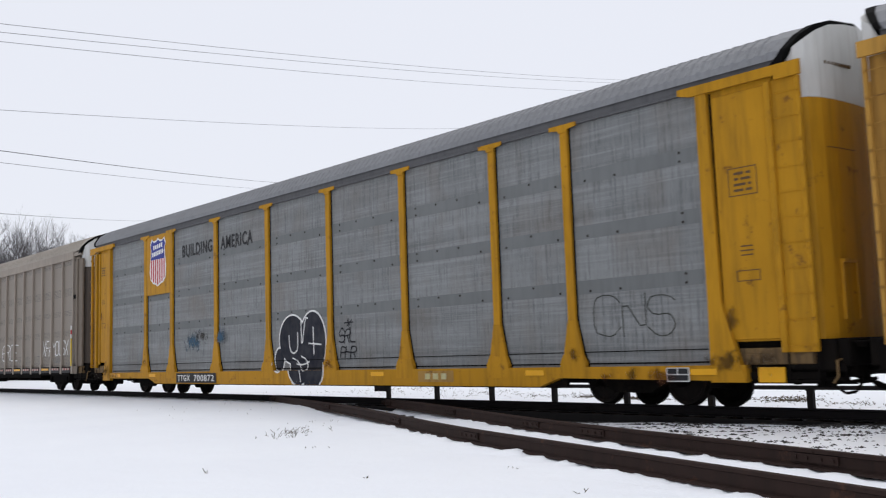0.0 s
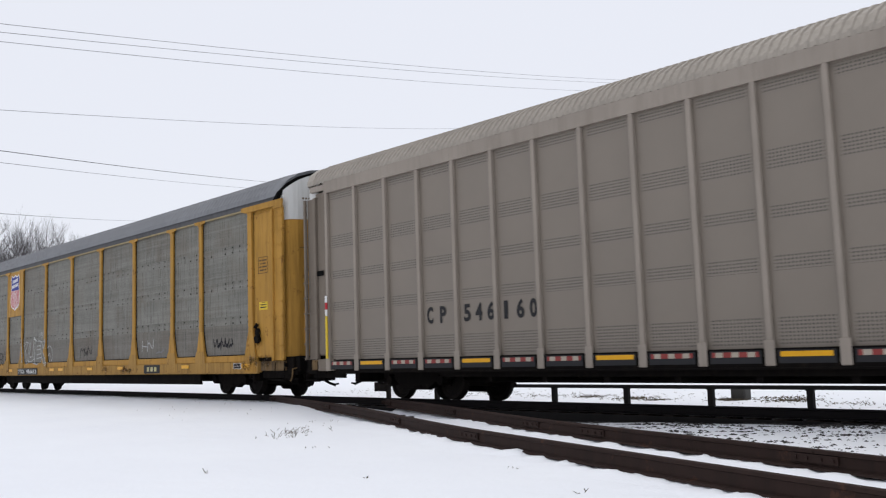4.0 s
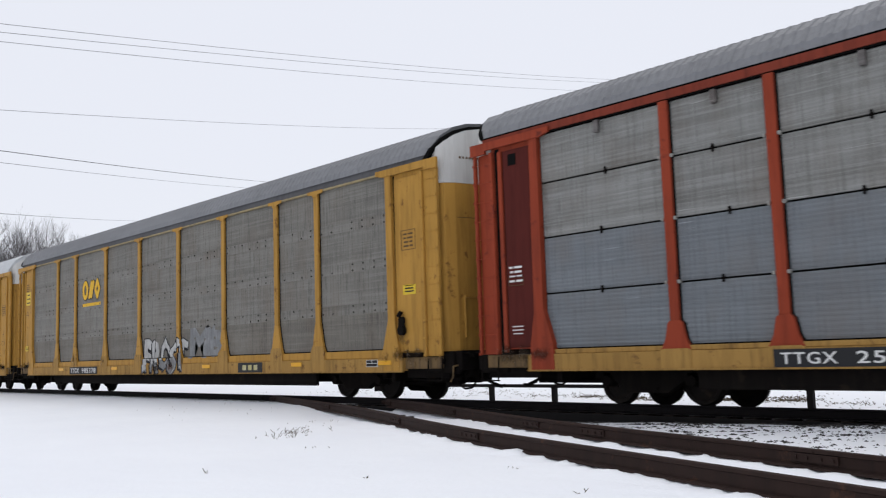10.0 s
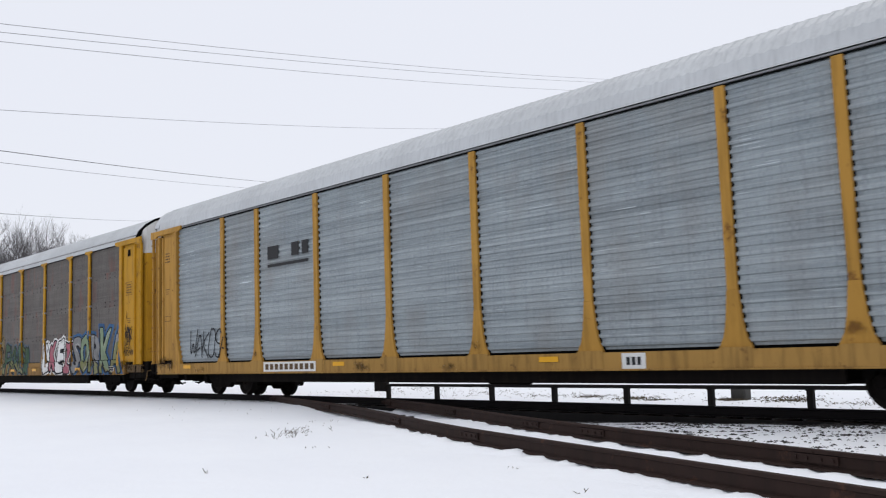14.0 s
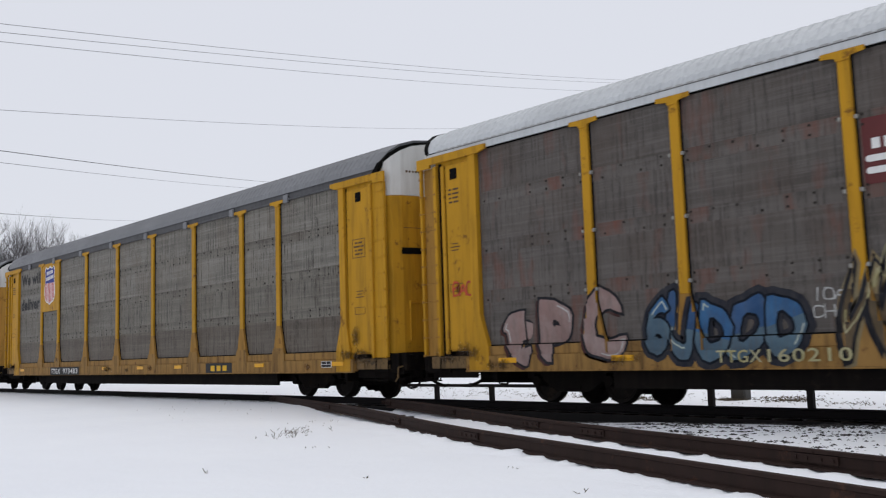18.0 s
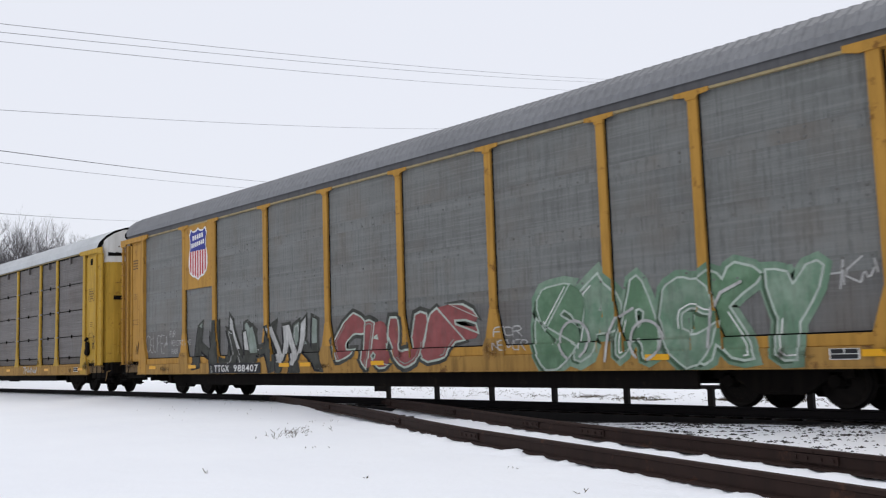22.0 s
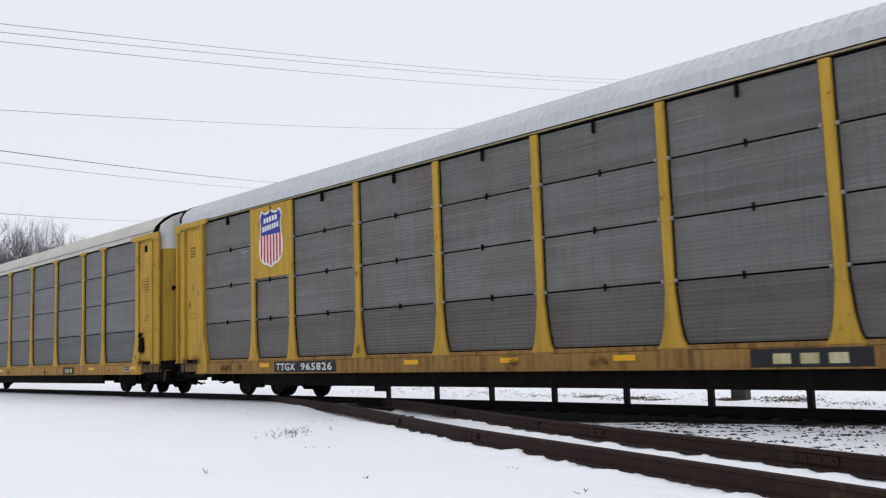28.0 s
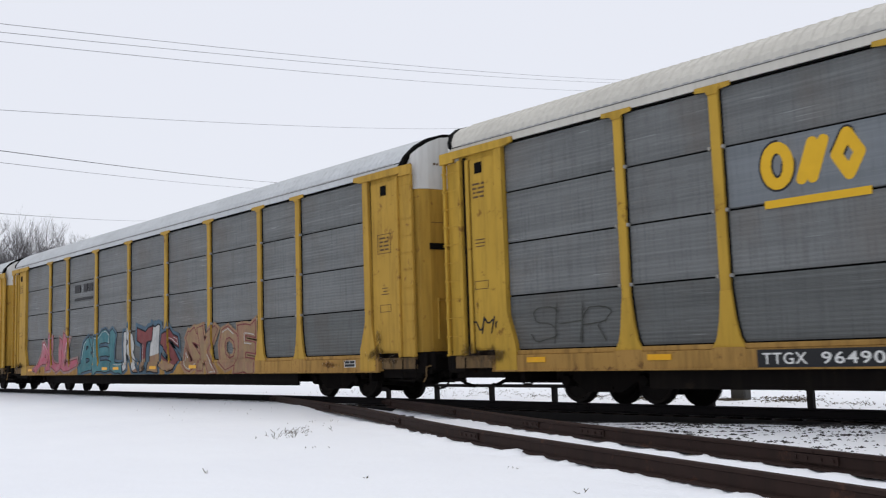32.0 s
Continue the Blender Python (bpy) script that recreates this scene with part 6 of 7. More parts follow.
number_plate_field(1, -6.85, -4.28, "700872", 0.37, 0.66)
owner_field(1, 4.85, 5.99, 0.42, 0.66, yellow_sill)
OVALS = ((-0.95, 0.98, 0.22, 0.30), (-0.32, 1.50, 0.62, 0.62), (0.62, 1.40, 0.58, 0.78), (0.10, 0.85, 0.52, 0.52), (0.70, 0.72, 0.48, 0.50))
level = blob(1, OVALS, ink_white, -0.002, 0.045, "white edge of a large black throw-up")
level = blob(1, OVALS, spray_navy, level - 0.0004, 0.0, "large black sprayed throw-up")
lines_on(1, ([(-0.48, 1.60), (-0.44, 1.22), (-0.24, 1.12), (-0.06, 1.24), (-0.06, 1.66)], [(0.10, 2.02), (0.12, 1.20), (0.30, 2.05), (0.42, 2.02)], [(0.66, 1.78), (0.68, 1.10)], [(0.46, 1.38), (1.00, 1.34)],
             [(-0.30, 1.02), (0.00, 0.92), (0.14, 0.66), (0.18, 0.42)], [(0.10, 1.06), (0.34, 0.98), (0.42, 0.80), (0.30, 0.68)], [(-0.10, 0.86), (0.22, 0.84), (0.46, 0.92)]), 0.035, ink_white, level - 0.0004, "white sprayed line")
tag(1, "SRL", (1.75, 2.45, 1.35, 1.70), 0.035, spray_black, 4)
tag(1, "PHR", (1.80, 2.45, 0.98, 1.28), 0.035, spray_black, 5)
tag(1, "*", (2.0, 2.35, 1.72, 1.95), 0.03, spray_black, 6)
tag(1, "CNS", (9.75, 11.47, 1.22, 1.98), 0.018, spray_drab, 7, 0.08, 0.0)
stain(1, -5.85, 1.62, 1.9, 0.9, blue_haze, -SIDE + 0.040)
stain(1, -4.05, 1.70, 1.1, 0.8, blue_haze, -SIDE - 0.018)
stain(1, -5.30, 1.78, 1.5, 0.5, soot, -SIDE + 0.036)

# beige car
for bay, signs in ((3, ("C", "P")), (4, ("5", "4", "6")), (5, ("1", "6", "0"))):
    for j, sign in enumerate(signs):
        a = DENSE[bay] + 0.14 + (0.42 if bay == 3 else 0.35) * j
        text_part(2, sign, a + 0.04, a + (0.15 if sign == "1" else 0.24), 1.85, 0.33, ink_black, weight=0.05)
tag(2, "XFAMO", (9.42, 11.30, 1.40, 2.05), 0.045, ink_white, 9, 0.07, 0.05)
tag(2, "USX", (11.30, 12.31, 1.40, 2.02), 0.045, ink_white, 10, 0.07, 0.05)
tag(2, "ERCE", (4.09, 6.27, 1.25, 2.0), 0.042, ink_white, 11, 0.1, 0.05)
tag(2, "NW", (10.4, 11.7, 1.0, 1.5), 0.03, spray_grey, 12, 0.2)

# olive-grey car with white tags
graffiti(3, "KUEK", (-7.15, -4.20, 1.12, 2.12), 0.04, [sheet_olive], spray_white, None, None, 13, 0.9, sheet_olive, 0.032, None, 0.15)
lines_on(3, ([(-4.25, 1.72), (-3.95, 1.84), (-3.66, 1.66), (-3.60, 1.36), (-3.80, 1.14)], [(-4.10, 1.42), (-3.92, 1.52), (-3.84, 1.36), (-3.98, 1.14), (-4.30, 1.02)]), 0.04, spray_white, -0.003, "white sprayed line")
tag(3, "VSZE", (-5.25, -4.45, 2.18, 2.40), 0.02, spray_white, 113, 0.2)
tag(3, "HN", (4.93, 5.81, 1.36, 1.78), 0.035, spray_white, 14)
tag(3, "~", (6.0, 6.7, 1.28, 1.45), 0.03, spray_grey, 15)
tag(3, "VWNW~", (9.9, 11.1, 1.34, 1.66), 0.045, spray_black, 16)
tag(3, "ODARK~", (-11.7, -9.4, 1.05, 1.7), 0.04, spray_black, 17)
tag(3, "MWN", (-0.6, 0.5, 1.3, 1.7), 0.03, spray_black, 18)
number_plate_field(3, -7.60, -5.10, "986612")
owner_field(3, 5.30, 6.50, 0.66, 0.93)

# red car
wheel_emblem(4, -4.25, -1.60, 3.19, 4.19, False)
wheel_emblem(4, 9.50, 12.02, 3.19, 4.19, False, True)
graffiti(4, "DARA", (4.45, 7.55, 0.66, 1.78), 0.07, [spray_lemon], spray_black, spray_black, spray_violet, 19, 1.2, ink_white, 0.032, None, 0.6, spray_black, 1.15, 0.13)
graffiti(4, "CHIEL", (9.60, 11.85, 1.12, 2.10), 0.14, [spray_ink], spray_white, None, spray_ink, 20, 0.9, spray_mint, 0.017, None, 0.25, None, 1.4, 0.05, 2)
tag(4, "RIP", (9.82, 10.50, 2.26, 2.56), 0.045, spray_black, 21, 0.08)
tag(4, "AHHNX", (10.85, 11.85, 2.30, 2.66), 0.04, spray_black, 121, 0.12)
for x in (-3.4, -0.4, 2.6):
    tag(4, "CUBZ", (x, x + 1.35, 1.15, 1.85), 0.06, spray_drab, 22 + int(x * 10), 0.18, 0.05)
    tag(4, "O", (x + 0.2, x + 1.2, 1.10, 1.90), 0.05, spray_drab, 90 + int(x * 10), 0.08, 0.0)
tag(4, "TNYHGT", (2.0, 2.9, 0.72, 0.92), 0.02, spray_black, 25)
tag(4, "WARS", (3.4, 4.2, 0.70, 0.93), 0.025, spray_black, 26)
tag(4, "FS", (7.7, 8.8, 0.72, 0.93), 0.05, spray_cream, 27)
number_plate_field(4, -7.50, -4.76, "254758", 0.66, 0.93)

# brown-grey car with gold emblem
gold_emblem(5, -6.65, -4.92, 3.18, 4.15)
graffiti(5, "FROST", (-1.05, 2.00, 0.66, 1.74), 0.06, [spray_white], spray_black, None, None, 28, 0.9, None, 0.03, spray_grey, 0.45, spray_black, 1.2)
graffiti(5, "MB", (2.25, 4.20, 1.12, 2.05), 0.06, [spray_grey], None, None, None, 29, 0.8, spray_grey)
number_plate_field(5, -7.67, -4.95, "985378")
owner_field(5, 5.28, 6.60, 0.66, 0.93)

for z0, z1, x0, x1, mat in ((3.60, 4.16, -13.06, -12.46, label_yellow),):
    plate = plate_part(5, "quality_label", x0, x1, z0, z1, mat, "large yellow label with dark print", 0.0)
    for j in range(3):
        plate_part(5, "small_print_bar", x0 + 0.10 + 0.03 * j, x1 - 0.10 - 0.02 * j, z0 + 0.08 + 0.17 * j, z0 + 0.13 + 0.17 * j, ink_black, "", 0.0045, plate)

# bright ribbed car
bars(6, "emblem_bar", ((-6.75, -6.20), (-5.55, -5.20), (-5.05, -4.75)), 3.70, 4.05, ink_black, "black emblem bar", 0.005)
bars(6, "emblem_bar", ((-6.75, -4.75),), 3.48, 3.56, ink_black, "black emblem line", 0.005)
tag(6, "WAKOSA", (-11.4, -9.0, 1.10, 1.95), 0.045, spray_black, 30, 0.1)
plate_part(6, "number_field", -6.90, -4.40, 0.68, 0.93, ink_white, "pale field with worn dark marks")
bars(6, "mark_bar", [(-6.8 + 0.24 * j, -6.64 + 0.24 * j) for j in range(10)], 0.73, 0.88, ink_faint, "", 0.009)
owner_field(6, 5.1, 5.6, 0.66, 0.93, ink_white, ink_black)

# rusty brown car with the large pieces
wheel_emblem(7, -4.22, -1.62, 3.22, 4.18)
graffiti(7, "tPC", (-11.55, -8.60, 0.68, 2.10), 0.09, [spray_rose], spray_black, None, None, 31, 0.8, None, 0.04, None, 0.1, spray_maroon, 1.0, 0.09, 1)
graffiti(7, "6UDDD", (-8.15, -5.25, 0.72, 1.95), 0.09, [spray_blue, spray_cobalt], spray_ink, None, spray_navy, 32, 0.9, spray_chalk, 0.034, spray_steel, 0.15, None, 1.3, 0.05, 2)
tag(7, "IOA", (-5.15, -4.62, 1.62, 1.82), 0.022, spray_white, 132, 0.1, 0.0)
tag(7, "CHL", (-5.15, -4.62, 1.38, 1.56), 0.022, spray_white, 133, 0.1, 0.0)
graffiti(7, "WAMDS", (-4.65, -0.90, 0.68, 2.20), 0.03, [spray_tan, spray_cream], spray_black, spray_tan, None, 33, 1.5, spray_cream, 0.035, spray_umber, 0.8, spray_black, 1.25)
graffiti(7, "FKKEI", (-0.65, 2.45, 0.68, 1.95), 0.01, [spray_pine, spray_olive], spray_black, spray_drab, spray_steel, 34, 1.4, spray_teal, 0.022, spray_lime, 0.6, spray_black, 1.3, 0.04)
graffiti(7, "BKEZ", (4.40, 7.50, 0.66, 2.02), 0.08, [ink_white, spray_pink], spray_black, ink_white, None, 35, 0.8, None, 0.045, None, 0.3, spray_black, 1.15, 0.09, 1)
graffiti(7, "SORKA", (7.55, 12.30, 0.66, 2.20), 0.055, [spray_grey, spray_sage], spray_black, None, spray_blue, 36, 0.6, None, 0.035, spray_lime, 0.15, spray_navy, 1.08, 0.08)
text_part(7, "TTGX", -6.73, -5.95, 0.84, 0.19, spray_cream, "owner_mark", -SIDE - 0.075)
text_part(7, "160210", -5.85, -4.55, 0.84, 0.19, spray_cream, "number", -SIDE - 0.075)
tag(7, "BAC", (-12.98, -12.36, 2.20, 2.50), 0.045, spray_red_bright, 62, 0.08, 0.0)
tag(7, "WMK", (12.48, 13.1, 1.85, 2.30), 0.032, spray_black, 37, 0.3)
tag(7, "XMXW", (12.50, 13.05, 1.72, 2.20), 0.026, spray_black, 71, 0.3)
tag(7, "AEX", (12.50, 13.0, 1.55, 1.80), 0.024, spray_black, 38, 0.2)
tag(7, "MUMENHA", (12.45, 13.25, 1.28, 1.52), 0.024, spray_black, 39, 0.2)

# brown car with the two words
text_part(8, "We will", -11.95, -9.50, 4.72, 0.46, ink_black, weight=0.045)
text_part(8, "deliver", -11.95, -9.62, 3.66, 0.46, ink_black, weight=0.045)
number_plate_field(8, -7.95, -4.85, "973483", 0.64, 0.94)
owner_field(8, 5.23, 6.79, 0.64, 0.94, ink_black, ink_gold)

# olive-grey car with red and green pieces
graffiti(9, "HUNIHWN", (-8.3, -2.0, 0.68, 1.98), 0.03, [spray_mint, spray_drab, spray_white], spray_drab, spray_drab, None, 40, 1.3, spray_white, 0.028, spray_drab, 0.8, spray_black, 1.45, 0.07)
graffiti(9, "GRUF", (-1.15, 3.60, 0.66, 2.08), 0.12, [spray_brick], spray_chalk, None, spray_drab, 41, 0.9, spray_mint, 0.036, None, 0.3, None, 1.35, 0.06, 2)
graffiti(9, "SPACKY", (5.60, 11.2, 0.70, 2.30), 0.12, [spray_fern, spray_green], spray_chalk, spray_green, None, 42, 1.1, ink_white, 0.030, None, 0.8, spray_pine, 1.35, 0.13, 1)
lines_on(9, [arc_points(6.45, 1.20, 0.36, -60, 250, 9), arc_points(8.05, 1.15, 0.34, -80, 240, 9), [(7.2, 0.8), (7.35, 1.5), (7.8, 1.7)], [(9.3, 1.0), (9.4, 1.8), (9.9, 2.0)]], 0.05, spray_white, -0.025, "white sprayed line")
tag(9, "NEVER", (4.35, 5.25, 1.05, 1.25), 0.025, spray_white, 144, 0.1, 0.0)
tag(9, "HK~", (11.25, 12.0, 1.80, 2.20), 0.03, spray_white, 45, 0.15)
tag(9, "CEUFE~", (-12.05, -10.45, 1.36, 1.90), 0.02, spray_white, 46, 0.2, 0.0)
tag(9, "PAGR", (-10.18, -9.75, 1.27, 1.42), 0.018, spray_white, 61, 0.1, 0.0)
tag(9, "FUR", (-10.32, -9.92, 1.80, 2.00), 0.018, spray_white, 47, 0.1, 0.0)
tag(9, "PENETRATING", (-10.25, -8.85, 1.52, 1.69), 0.018, spray_white, 48, 0.08, 0.0)
tag(9, "FOR", (4.4, 5.1, 1.32, 1.52), 0.025, spray_white, 49, 0.1, 0.0)
number_plate_field(9, -7.29, -4.58, "988407", 0.64, 0.93)

# brown corrugated car with the half-blank shield
plate_part(10, "paint_patch", -1.34, 1.34, 1.325, 2.085, spray_patch, "pale painted-over patch", 0.012)
for x0, x1 in ((-4.25, -1.58), (-1.34, 1.34)):
    plate_part(10, "paint_patch", x0, x1, 1.07, 1.27, spray_patch, "pale painted-over strip", 0.012)
tag(10, "RKRB", (-1.30, 0.05, 1.02, 2.04), 0.06, spray_black, 50, 0.14, 0.0, 0.020)
tag(10, "OXOX", (-1.75, 0.00, 1.15, 1.98), 0.045, spray_drab, 150, 0.2, 0.0, 0.022)
tag(10, "TNWNW", (5.3, 7.1, 0.70, 0.98), 0.05, spray_white, 51, 0.1)
number_plate_field(10, -7.9, -4.6, "942404", 0.68, 0.94)
tag(10, "RN", (13.0, 13.35, 1.55, 2.05), 0.03, spray_black, 52, 0.15)
tag(10, "MWMW", (-12.98, -12.0, 1.30, 1.98), 0.045, spray_black, 53, 0.16)
tag(10, "VXVX", (-12.98, -12.0, 1.22, 1.80), 0.04, spray_black, 63, 0.16)
tag(10, "KX", (-9.42, -9.08, 1.02, 1.55), 0.03, spray_black, 64, 0.15)
tag(10, "RK", (-7.46, -7.14, 1.02, 1.65), 0.035, spray_black, 65, 0.15)

# pale yellow car with folded doors
owner_field(11, 5.80, 7.70, 0.64, 0.94)
number_plate_field(11, -8.1, -5.3, "965826", 0.66, 0.94)

# grey corrugated car with gold emblem
gold_emblem(12, -6.55, -4.90, 3.08, 4.10)
plate_part(12, "bright_panel_patch", -7.15, -4.52, 3.185, 4.165, sheet_rows_blue, "lighter grey panel behind the emblem", 0.0015)
number_plate_field(12, -6.80, -4.58, "964903", 0.66, 0.93)
owner_field(12, 5.38, 6.56, 0.65, 0.93)
tag(12, "SHR", (-11.6, -9.7, 1.15, 1.85), 0.024, spray_drab, 54, 0.1)
tag(12, "NMK", (-13.2, -12.3, 1.4, 1.75), 0.035, spray_black, 55, 0.15)

# grey corrugated car with the pastel pieces
graffiti(13, "AUL", (-10.9, -6.2, 0.80, 2.10), 0.05, [spray_pink], spray_red, spray_rose, None, 56, 0.9, None, 0.03, None, 0.4)
graffiti(13, "BEL", (-5.75, -1.9, 0.70, 2.12), 0.06, [spray_teal], spray_navy, spray_steel, None, 57, 0.9, None, 0.03, None, 0.4)
graffiti(13, "RTIS", (-1.85, 2.15, 0.68, 2.10), 0.05, [spray_white, spray_red], spray_black, None, spray_steel, 58, 0.9, None, 0.035, spray_sand, 0.5)
graffiti(13, "SKOE", (2.75, 6.9, 0.68, 2.05), 0.06, [spray_sand], spray_red, spray_sand, None, 59, 0.9, None, 0.03, None, 0.4)
bars(13, "emblem_bar", ((-6.6, -6.0), (-5.7, -5.3), (-5.2, -4.8)), 3.75, 4.05, ink_black, "dark emblem bar", 0.005)
bars(13, "emblem_bar", ((-6.6, -4.8),), 3.45, 3.55, ink_black, "dark emblem line", 0.005)

# ---- ground ----
def siding_y(x):
    """Centre line of the track that bends out of the main line at a turnout and leaves it at a flat angle."""
    t = min(1.0, max(0.0, (-8.5 - x) / 8.5))
    return 0.235 - 0.326 * (x + 20.9) + 0.61 * t * t * (3 - 2 * t)


SLANT = math.atan(0.326)


def ground_height(x, y):
    """Snow level: up to the rails' heads in the main line, to the rails' feet beside each track, soft drifts in front."""
    d = (y - siding_y(x)) * math.cos(SLANT)
    main = abs(y - TRACK_Y)
    rough = 0.030 * noise.noise((x * 0.35, y * 0.35, 0)) + 0.014 * noise.noise((x * 1.3, y * 1.3, 5)) + 0.010 * noise.noise((x * 4, y * 4, 9))
    west = min(1.0, max(0.0, (-15.5 - x) / 3.5))
    shoulder = min(-0.185, max(-0.36, -0.31 + (x + 11) * 0.025)) * (1 - west) - 0.165 * west   # snow against the main line's near rail
    if y > TRACK_Y - 0.66:
        f = min(1.0, max(0.0, (y - 2.45) / 1.6))
        return (-0.045 - CANT * (y - 0.8)) * (1 - f) - 0.345 * f + rough * (0.2 + 0.8 * f)
    if main < 1.15 and west < 1.0:
        return -0.45 * (1 - west) - 0.165 * west
    if main < 1.15:
        return -0.165
    if d > 0.75:                                                       # between the two tracks
        f = min(1.0, max(0.0, (d - 0.75) / 1.6))
        return -0.20 * (1 - f) + shoulder * f + 0.6 * rough
    if d > -0.78 and west < 1.0:                                       # between the rails of the diverging track
        g = min(1.0, max(0.0, (y + 1.6) / 1.6))
        ragged = 0.05 * noise.noise((x * 3, y * 3, 4)) + 0.03 * noise.noise((x * 9, y * 9, 6))
        return max(-0.24, min(-0.15, -0.205 + 0.6 * rough + ragged)) * (1 - g) + shoulder * g
    f = min(1.0, max(0.0, (-0.78 - d) / 2.5))
    clump = (0.050 * noise.noise((x * 2.6, y * 2.6, 3)) + 0.040 * noise.noise((x * 7, y * 7, 8)) + 0.022 * noise.noise((x * 15, y * 15, 2))) * max(0.0, 1 - f * 2.5)
    base = -0.198 * (1 - f) - 0.25 * f
    g = min(1.0, max(0.0, (y + 3.2) / 3.0))
    base = base * (1 - g) + (shoulder if west > 0 else min(base, shoulder)) * g
    return base + rough * (0.4 + 0.6 * f) + clump * (1 - 0.7 * west)


def axis(near0, near1, step, far0, far1):
    vals = list(np.arange(near0, near1, step))
    k, s = near1, step
    while k < far1:
        vals.append(k)
        s *= 1.35
        k += s
    vals.append(far1)
    k, s = near0, step
    while k > far0:
        s *= 1.35
        k -= s
        vals.insert(0, max(k, far0))
    return vals


def ground_mesh():
    xs, ys = axis(-34, 3, 0.12, -2500, 1500), axis(-13, 3.6, 0.09, -400, 2500)
    verts = [(x, y, ground_height(x, y)) for y in ys for x in xs]
    n = len(xs)
    faces = [(j * n + i, j * n + i + 1, (j + 1) * n + i + 1, (j + 1) * n + i) for j in range(len(ys) - 1) for i in range(n - 1)]
    me = bpy.data.meshes.new("ground")
    me.from_pydata(verts, [], faces)
    me.polygons.foreach_set("use_smooth", [True] * len(faces))
    return me


def snow_material():
    m, nt, b = material("old_snow", 0.75)
    v = coords(nt, shift=False)
    patch = ramp(nt, noisy(nt, v, 0.25, 4), [(0.3, (0, 0, 0)), (0.75, (1, 1, 1))])
    col = blend(nt, patch, (0.84, 0.86, 0.89), (0.80, 0.82, 0.86))
    dirt = ramp(nt, noisy(nt, v, 16, 6, 0.75), [(0.66, (0, 0, 0)), (0.74, (1, 1, 1))])
    col = blend(nt, calc(nt, "MULTIPLY", dirt, 0.25), col, (0.45, 0.43, 0.40))
    nt.links.new(col, b.inputs["Base Color"])
    b.inputs["Subsurface Weight"].default_value = 0.0
    bumped(nt, b, noisy(nt, v, 12, 6), 0.35, 0.03)
    return m


snow = snow_material()
gm = ground_mesh()
gm.materials.append(snow)
tagged(new("ground", gm), "snow-covered ground with tracks and thin dirt", "snow", kind="structure")

rail_rust = painted("rusty_rail_side", (0.033, 0.019, 0.0155), (0.015, 0.010, 0.009), 0.6, 0.75, (0.085, 0.04, 0.025), 1.0, 0.12)
rail_black = painted("black_oily_rail", (0.008, 0.007, 0.008), (0.016, 0.013, 0.012), 0.5, 0.8, None, 1.0, 0.1)
wood_tie = painted("creosoted_tie", (0.016, 0.012, 0.010), (0.007, 0.006, 0.005), 0.6, 0.9, None, 1.0, 0.1)
ballast_mat = painted("dark_wet_ballast", (0.014, 0.013, 0.013), (0.006, 0.006, 0.006), 0.6, 0.9, None, 1.0, 0.1)


def rail_profile(bm, x0, x1):
    prof = [(-0.07, -0.175), (0.07, -0.175), (0.065, -0.155), (0.012, -0.14), (0.010, -0.045), (0.036, -0.035), (0.036, -0.006), (0.028, 0.0), (-0.028, 0.0), (-0.036, -0.006), (-0.036, -0.035), (-0.010, -0.045), (-0.012, -0.14), (-0.065, -0.155)]
    a = [bm.verts.new((x0, y, z)) for y, z in prof]
    b = [bm.verts.new((x1, y, z)) for y, z in prof]
    n = len(prof)
    for k in range(n):
        bm.faces.new((a[k], b[k], b[(k + 1) % n], a[(k + 1) % n]))
    bm.faces.new(a[::-1]), bm.faces.new(b)
    bmesh.ops.recalc_face_normals(bm, faces=bm.faces[:])


def track(name, label, origin, turn, lengths, mat, tie_range, tie_lift):
    t = tagged(new(name), label, "railway track", kind="structure")
    t.location, t.rotation_euler = origin, (0, 0, turn)
    for side in (-0.7525, 0.7525):
        for x0, x1 in lengths:
            part("rail", mesh_of(("rail", x0, x1), lambda bm: rail_profile(bm, x0 + 0.003, x1 - 0.003)), mat, t, at=(0, side, 0))
            part("joint_bar", mesh_of("joint_bar", boxes((-0.45, 0.45, -0.034, 0.034, -0.135, -0.05), *[(x - 0.02, x + 0.02, -0.05, 0.05, -0.11, -0.075) for x in (-0.36, -0.13, 0.13, 0.36)])), mat, t, at=(x1, side, 0))
    a, b = tie_range
    for k in range(int((b - a) / 0.52)):
        part("tie", mesh_of("tie", boxes((-0.11, 0.11, -1.10, 1.10, -0.36, -0.18), bevel=0.01)), wood_tie, t, at=(a + 0.52 * k, 0, tie_lift))
    return t


main_lengths = [(-600 + 60 * k, -540 + 60 * k) for k in range(9)] + [(-60 + 12 * k, -48 + 12 * k) for k in range(7)] + [(24, 300)]
main_line = track("main_track", "main line with black oily rails on dark ties", (0, TRACK_Y, 0), 0, main_lengths, rail_black, (-60, 8), 0.0)
main_line.location, main_line.rotation_euler = (0, TRACK_Y - 0.7525 * (1 - math.cos(CANT)), -0.7525 * math.sin(CANT)), (-CANT, 0, 0)
ballast = tagged(new("ballast_bed"), "dark wet ballast under the main line", "ballast", kind="structure")
part("ballast", mesh_of("ballast", boxes((-600, 300, -1.12, 1.12, -0.6, -0.20))), ballast_mat, ballast)
ballast.location, ballast.rotation_euler = main_line.location, main_line.rotation_euler


